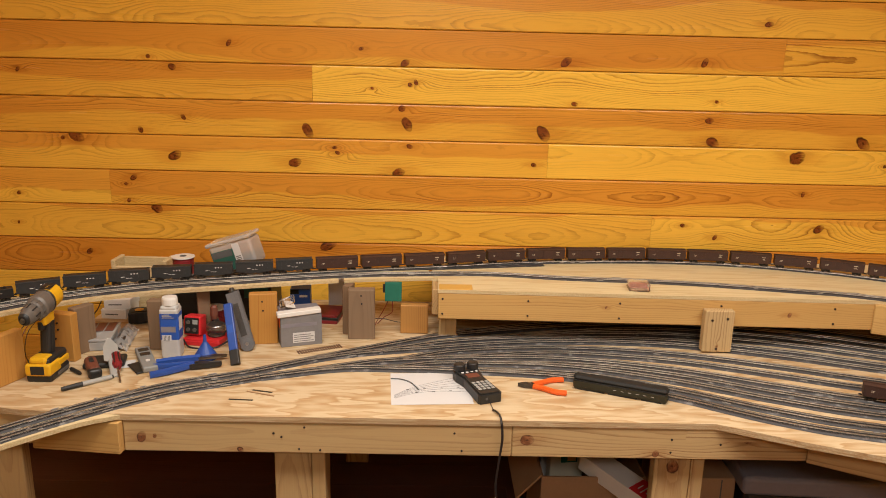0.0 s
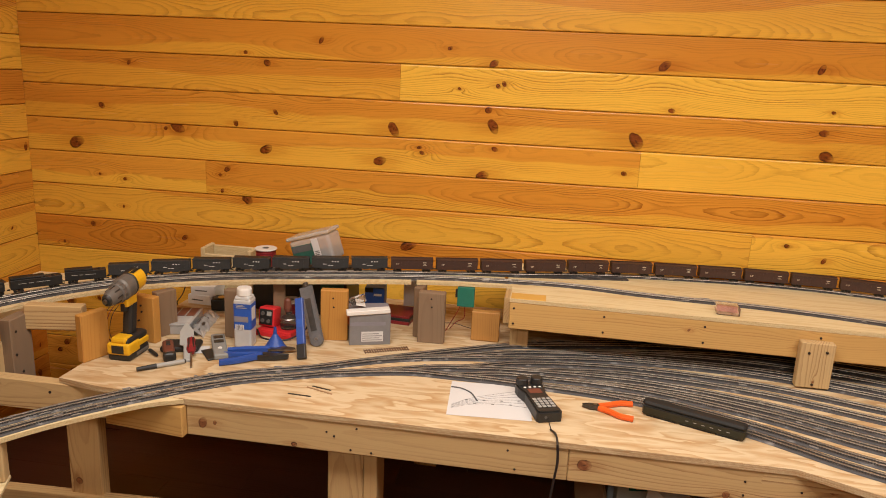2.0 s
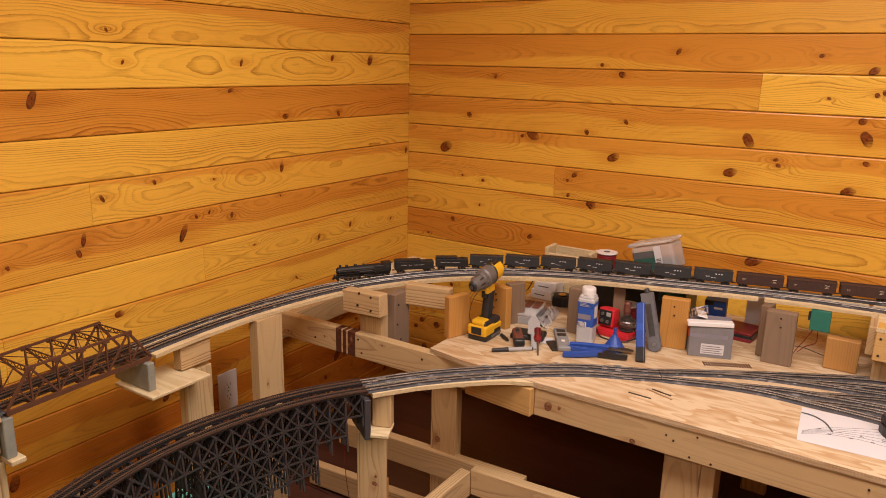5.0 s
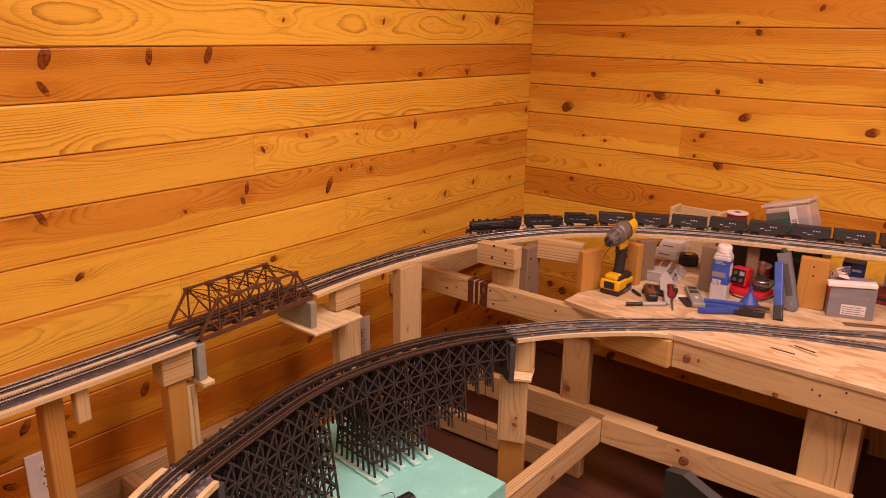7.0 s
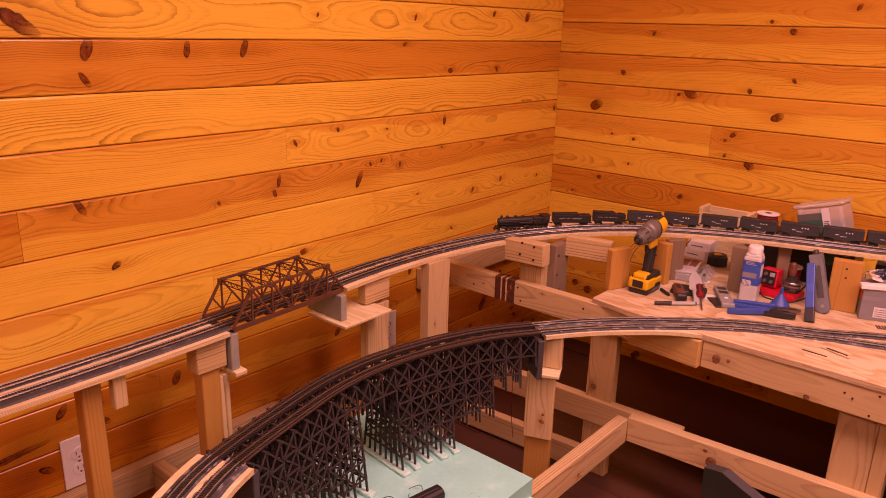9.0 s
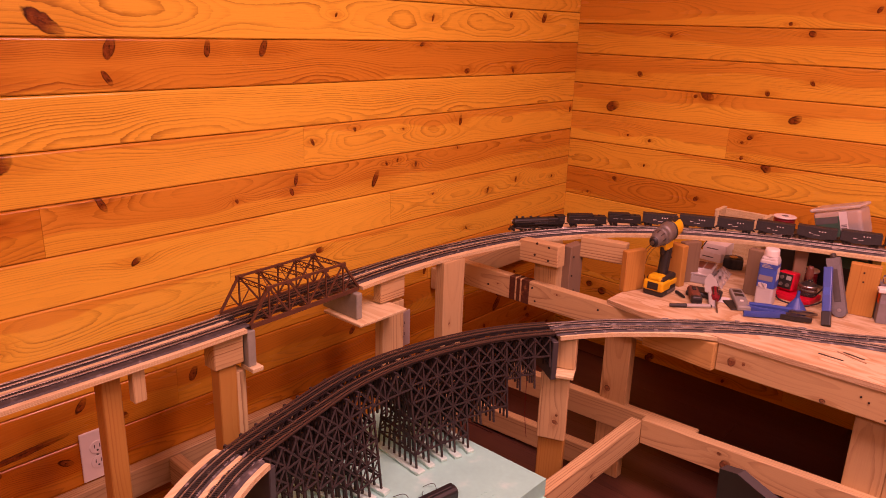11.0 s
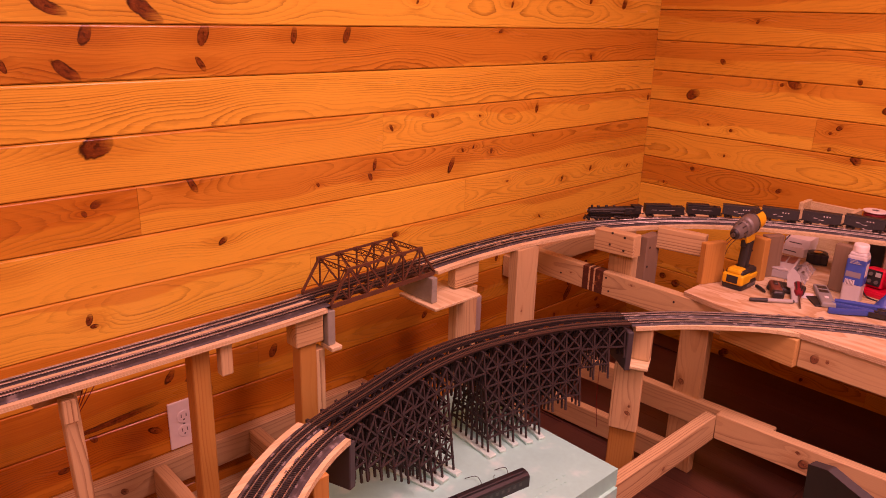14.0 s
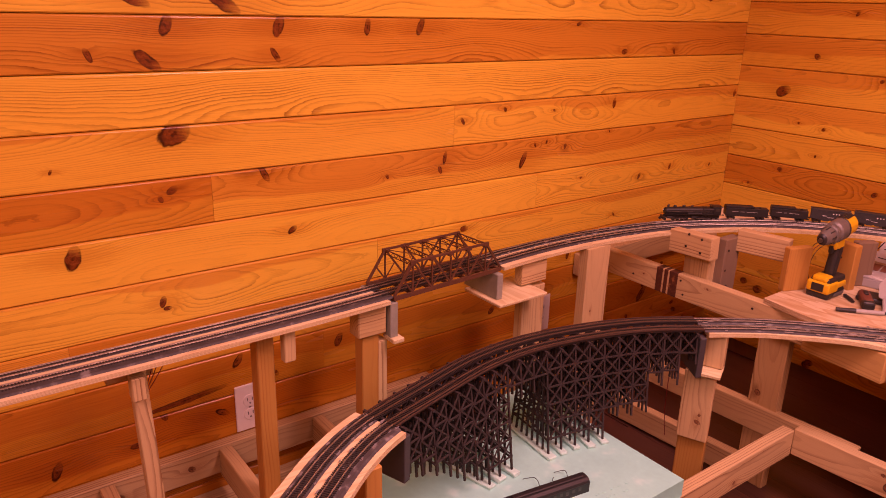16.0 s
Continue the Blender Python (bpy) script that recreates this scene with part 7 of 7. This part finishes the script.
spool(pose(1.100, -0.235, TOP + 0.1505), "spool of dark red wire with white flanges")
spool(pose(1.235, -0.345, TOP), "spool of dark red wire standing under the deck")
TUB = thing("plastic_tub", "cloudy plastic tub with a green label propped at a slant", "tub", Matrix.Translation((1.245, -0.225, TOP + 0.163)) @ pose(0, 0, 0, 0, -17.5, -6))
part("tub_body", bx((-0.012, -0.05, 0.0), (0.145, 0.05, 0.100), 0.012, 3), M["clear"], TUB)
part("lid", bx((-0.02, -0.054, 0.1005), (0.150, 0.054, 0.114), 0.006, 2), M["clear"], TUB, "cloudy ribbed lid")
part("label", bx((-0.006, -0.0512, 0.008), (0.098, -0.0503, 0.080)), M["teal_label"], TUB, "green and black printed label")
part("label_band", bx((-0.004, -0.0518, 0.056), (0.070, -0.0514, 0.078)), M["ink"], TUB)
part("label_panel", bx((0.076, -0.0518, 0.014), (0.102, -0.0514, 0.094)), M["paper"], TUB)
for k in range(5):
    part("label_bar", bx((0.080, -0.0523, 0.022 + k * 0.006), (0.098, -0.0520, 0.025 + k * 0.006)), M["ink"], TUB)
part("contents", bx((0.0, -0.04, 0.004), (0.135, 0.04, 0.045), 0.008, 2), M["gunmetal"], TUB)
BLUEBOX = thing("blue_package", "small blue printed package behind the posts", "package", pose(1.512, -0.25, TOP, 0, 0, 5))
part("package_body", bx((-0.03, -0.03, 0.0), (0.04, 0.03, 0.118), 0.002), M["label_blue"], BLUEBOX)
part("printed_bar", bx((0.002, -0.0306, 0.088), (0.03, -0.0302, 0.096)), M["white"], BLUEBOX)
part("top_band", bx((-0.03, -0.0306, 0.10), (0.0, -0.0302, 0.116)), M["black"], BLUEBOX)
FOLDER = thing("red_notebook", "stack of dark red and black notebooks", "notebooks", pose(1.60, -0.235, TOP, 0, 0, -6))
part("notebook", bx((-0.075, -0.07, 0), (0.06, 0.05, 0.012), 0.001), M["red_dark"], FOLDER)
part("notebook", bx((-0.07, -0.068, 0.0122), (0.062, 0.05, 0.022), 0.001), M["black"], FOLDER)
part("notebook", bx((-0.073, -0.066, 0.0222), (0.058, 0.05, 0.030), 0.001), M["red_dark"], FOLDER)
SHEETS = thing("standing_catalogue", "white paper catalogue standing on edge", "catalogue", pose(1.635, -0.175, TOP + 0.0305, 0, 0, 6))
part("page_block", bx((-0.03, -0.01, 0), (0.03, 0.01, 0.10), 0.001), M["paper"], SHEETS)
RELAY = thing("switch_machine", "green switch machine board hung under the deck", "switch machine", pose(1.853, -0.352, 0.755))
part("board", bx((-0.029, -0.008, 0), (0.028, 0.008, 0.0675), 0.001), M["green"], RELAY)
part("bracket", bx((-0.036, -0.006, 0.03), (-0.0295, 0.006, 0.058), 0.001), M["black"], RELAY)
LEADS = thing("switch_leads", "thin red and black leads from the switch machine", "wire", pose(1.83, -0.33, TOP))
w = LEADS.matrix_basis.inverted()
for k, pts in enumerate((((1.835, -0.352, 0.755), (1.82, -0.34, 0.72), (1.80, -0.32, 0.68), (1.785, -0.33, 0.652)), ((1.85, -0.352, 0.755), (1.848, -0.34, 0.71), (1.82, -0.32, 0.685), (1.795, -0.30, 0.652)), ((1.76, -0.30, 0.668), (1.81, -0.30, 0.672), (1.85, -0.31, 0.667), (1.90, -0.34, 0.668)))):
    cord("lead", LEADS, [w @ Vector(p) for p in pts], 0.0014, M["red_dark"] if k < 2 else M["wire"])


# ---- on the walls ----
def outlet(y, z):
    o = thing("wall_outlet", "white duplex wall outlet plate", "wall outlet", pose(0.0005, y, z) @ Matrix.Scale(1.18, 4), "wall outlets")
    part("plate", bx((0, -0.037, -0.064), (0.0055, 0.037, 0.064), 0.0025, 2), M["white"], o)
    for s in (-1, 1):
        f = part("socket", lathe(bmesh.new(), [(0.0170, 0.0), (0.0170, 0.0016), (0.016, 0.0022)], 24, Matrix.Translation((0.0055, 0, s * 0.0195)) @ pose(0, 0, 0, 0, 90, 0)), M["white"], o)
        for dy in (-0.0062, 0.0062):
            part("slot", bx((0.0076, dy - 0.0011, s * 0.0195 - 0.001), (0.0081, dy + 0.0011, s * 0.0195 + 0.008)), M["ink"], f)
        part("slot", tube(bmesh.new(), (0.0076, 0, s * 0.0195 - 0.0075), (0.0081, 0, s * 0.0195 - 0.0075), 0.0025, seg=10), M["ink"], f)
    part("screw", tube(bmesh.new(), (0.0055, 0, 0), (0.0066, 0, 0), 0.003, seg=10), M["steel"], o)
    return o


outlet(-2.354, 0.333)
outlet(-1.147, 0.345)
DROP = thing("feeder_wires", "thin dark red feeder wires hanging under the deck", "wire", pose(0.30, -2.66, 0.6))
w = DROP.matrix_basis.inverted()
for dy in (0.0, 0.012, 0.03):
    cord("wire", DROP, [w @ Vector(p) for p in ((0.36, -2.695 + dy, 0.742), (0.34, -2.705 + dy * 0.6, 0.69), (0.32, -2.715 + dy * 0.2, 0.64), (0.30, -2.725, 0.58))], 0.0011, M["red_dark"])
LOWW = thing("track_feeder", "thin dark feeder wire looping under the track strip", "wire", pose(0.92, -1.1, 0.55))
w = LOWW.matrix_basis.inverted()
cord("wire", LOWW, [w @ Vector(p) for p in ((0.93, -1.17, 0.637), (0.92, -1.16, 0.615), (0.88, -1.15, 0.60), (0.83, -1.13, 0.595))], 0.0013, M["wire"])
REDW = thing("red_lead", "thin red lead hanging beside the trestle", "wire", pose(0.74, -1.36, 0.4))
w = REDW.matrix_basis.inverted()
cord("wire", REDW, [w @ Vector(p) for p in ((0.745, -1.345, 0.52), (0.74, -1.34, 0.44), (0.735, -1.33, 0.34), (0.74, -1.32, 0.25))], 0.0011, M["red_dark"])

# ---- under the bench ----
CART = thing("cardboard_box", "open brown cardboard box on the floor", "cardboard box", pose(2.49, -0.62, 0))
for lo, hi in (((-0.16, -0.14, 0), (0.16, -0.134, 0.335)), ((-0.16, 0.134, 0), (0.16, 0.14, 0.335)), ((-0.16, -0.134, 0), (-0.154, 0.134, 0.335)), ((0.154, -0.134, 0), (0.16, 0.134, 0.335)), ((-0.154, -0.134, 0), (0.154, 0.134, 0.006))):
    part("panel", bx(lo, hi), M["card"], CART)
part("flap", bx((-0.11, -0.134, -0.003), (0.0, 0.134, 0.003), 0.0, 1, Matrix.Translation((-0.16, 0, 0.335)) @ pose(0, 0, 0, 0, -48, 0)), M["card"], CART)
for x, y, z, yaw, mat, mat2 in ((2.43, -0.60, 0.347, 8, "cream", "green"), (2.415, -0.54, 0.372, -4, "white", "ink")):
    p = thing("small_package", "pale printed package standing in the cardboard box", "package", pose(x, y, 0.0065, 0, 0, yaw), "packages in the box")
    part("package_body", bx((-0.055, -0.02, 0), (0.055, 0.02, z), 0.002), M[mat], p)
    part("printed_panel", bx((-0.02, -0.0206, z - 0.05), (0.035, -0.0202, z - 0.012)), M[mat2], p)
    part("printed_panel", bx((0.002, -0.0212, z - 0.045), (0.03, -0.0208, z - 0.018)), M["yellow_wood"], p)
CARTON = thing("white_carton", "long white carton with a red label slanting out of the box", "carton", Matrix.Translation((2.640, -0.862, 0.340)) @ pose(0, 0, 0, 0, 9.8, -50))
part("carton_body", bx((-0.24, -0.040, -0.052), (0.030, 0.040, 0.0), 0.001), M["white"], CARTON)
part("label", bx((-0.060, -0.038, 0.0002), (0.0295, 0.0385, 0.0008)), M["red"], CARTON, "red label with white bars")
for x, y0, y1 in ((-0.045, -0.015, 0.012), (-0.030, -0.024, 0.022), (-0.017, -0.014, 0.014)):
    part("label_bar", bx((x, y0, 0.0009), (x + 0.004, y1, 0.0013)), M["white"], CARTON)
part("barcode", bx((0.004, -0.018, 0.0009), (0.020, 0.022, 0.0014)), M["paper"], CARTON)
CART2 = thing("cardboard_box", "closed brown cardboard box on the floor", "cardboard box", pose(2.86, -0.60, 0))
part("box_body", bx((-0.13, -0.14, 0), (0.075, 0.14, 0.326), 0.002), M["card"], CART2)
part("tape_strip", bx((0.03, -0.1406, 0), (0.034, -0.1402, 0.32)), M["ink"], CART2)
GTUB = thing("grey_tote", "grey violet plastic tote with a dark lid", "tote", pose(3.25, -0.63, 0, 0, 0, -4))
part("tote_body", bx((-0.29, -0.18, 0), (0.30, 0.18, 0.31), 0.02, 3), M["black"], GTUB)
part("lid", bx((-0.31, -0.20, 0.3105), (0.32, 0.20, 0.372), 0.014, 3), M["tub_lilac"], GTUB)
EMB = prism([(-0.05, 0.0), (-0.035, 0.012), (-0.01, 0.008), (0.0, 0.014), (0.01, 0.008), (0.035, 0.012), (0.05, 0.0), (0.012, -0.004), (0.0, -0.014), (-0.012, -0.004)], 0, 0.001)
part("emblem", EMB, M["orange"], GTUB, "plain orange emblem", pose(-0.02, -0.1812, 0.24, 90, 0, 0))

# ---- chair in front of the bench ----
CHAIR = thing("office_chair", "black office chair with a rounded backrest", "chair", pose(1.864, -1.985, 0, 0, 0, -14))
bm = bmesh.new()
n_u, n_v = 14, 10
for fb in (0.0, 0.018):
    for j in range(n_v + 1):
        for i in range(n_u + 1):
            u, v = i / n_u * 2 - 1, j / n_v
            round_top = math.sqrt(max(0.0, 1 - (max(0, abs(u) - 0.86) / 0.14) ** 2.0))
            bm.verts.new((u * 0.255, -0.16 - fb + 0.05 * u * u - 0.03 * v, 0.44 + v * 0.47 * (0.965 + 0.035 * round_top)))
bm.verts.ensure_lookup_table()
row_n = n_u + 1
off = row_n * (n_v + 1)
for j in range(n_v):
    for i in range(n_u):
        a = j * row_n + i
        bm.faces.new([bm.verts[k] for k in (a, a + 1, a + 1 + row_n, a + row_n)])
        bm.faces.new([bm.verts[k + off] for k in (a, a + row_n, a + 1 + row_n, a + 1)])
rim = [i for i in range(row_n)] + [j * row_n + n_u for j in range(1, n_v + 1)] + [n_v * row_n + i for i in range(n_u - 1, -1, -1)] + [j * row_n for j in range(n_v - 1, 0, -1)]
for a, b in zip(rim, rim[1:] + rim[:1]):
    bm.faces.new([bm.verts[k] for k in (a, a + off, b + off, b)])
bmesh.ops.recalc_face_normals(bm, faces=bm.faces)
part("backrest", bm, M["chair"], CHAIR)
part("seat", bx((-0.24, -0.22, 0.40), (0.24, 0.24, 0.46), 0.025, 3), M["chair"], CHAIR)
part("post", tube(bmesh.new(), (0, 0, 0.07), (0, 0, 0.40), 0.025, seg=14), M["gunmetal"], CHAIR)
part("back_bar", bar(bmesh.new(), (0, -0.02, 0.40), (0, -0.185, 0.55), 0.06, 0.012), M["gunmetal"], CHAIR)
for k in range(5):
    a = 2 * math.pi * k / 5
    leg = part("base_leg", bar(bmesh.new(), (0, 0, 0.085), (0.27 * math.cos(a), 0.27 * math.sin(a), 0.065), 0.04, 0.025), M["black"], CHAIR)
    part("castor", tube(bmesh.new(), (0.27 * math.cos(a) - 0.012, 0.27 * math.sin(a), 0.026), (0.27 * math.cos(a) + 0.012, 0.27 * math.sin(a), 0.026), 0.026, seg=14), M["black"], leg)

# ---- boards and floor planks, last ----
board_wall(wall_north, 0.0, EAST, 0.0, NORTH_SEAMS, NORTH_TONE, NORTH_KNOTS + NORTH_KNOTS_LOW + NORTH_KNOTS_CORNER, False)
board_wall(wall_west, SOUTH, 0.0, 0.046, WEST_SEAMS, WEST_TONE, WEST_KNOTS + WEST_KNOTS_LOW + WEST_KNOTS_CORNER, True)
plank = None
for i, y in enumerate(np.arange(SOUTH, -0.05, 0.152)):
    for j in range(6):
        m = pose(-0.55 + 0.41 * (i % 3) + 0.13 * (i % 2) + j * 1.21, y + 0.076, 0)
        if not -0.1 < m.translation.x + 0.6 < EAST + 0.3:
            continue
        x0, x1 = max(0.0004, 0.001 - m.translation.x), min(1.2096, EAST - 0.001 - m.translation.x)
        if x1 - x0 < 0.03:
            continue
        if x1 - x0 < 1.209:
            part("floor_plank", bx((x0, -0.0757, -0.006), (x1, 0.0757, 0.0), 0.0005), M["floor"], floor, m=m)
        elif plank is None:
            plank = part("floor_plank", bx((0.0004, -0.0757, -0.006), (1.2096, 0.0757, 0.0), 0.0005), M["floor"], floor, m=m)
        else:
            again(plank, m, floor)
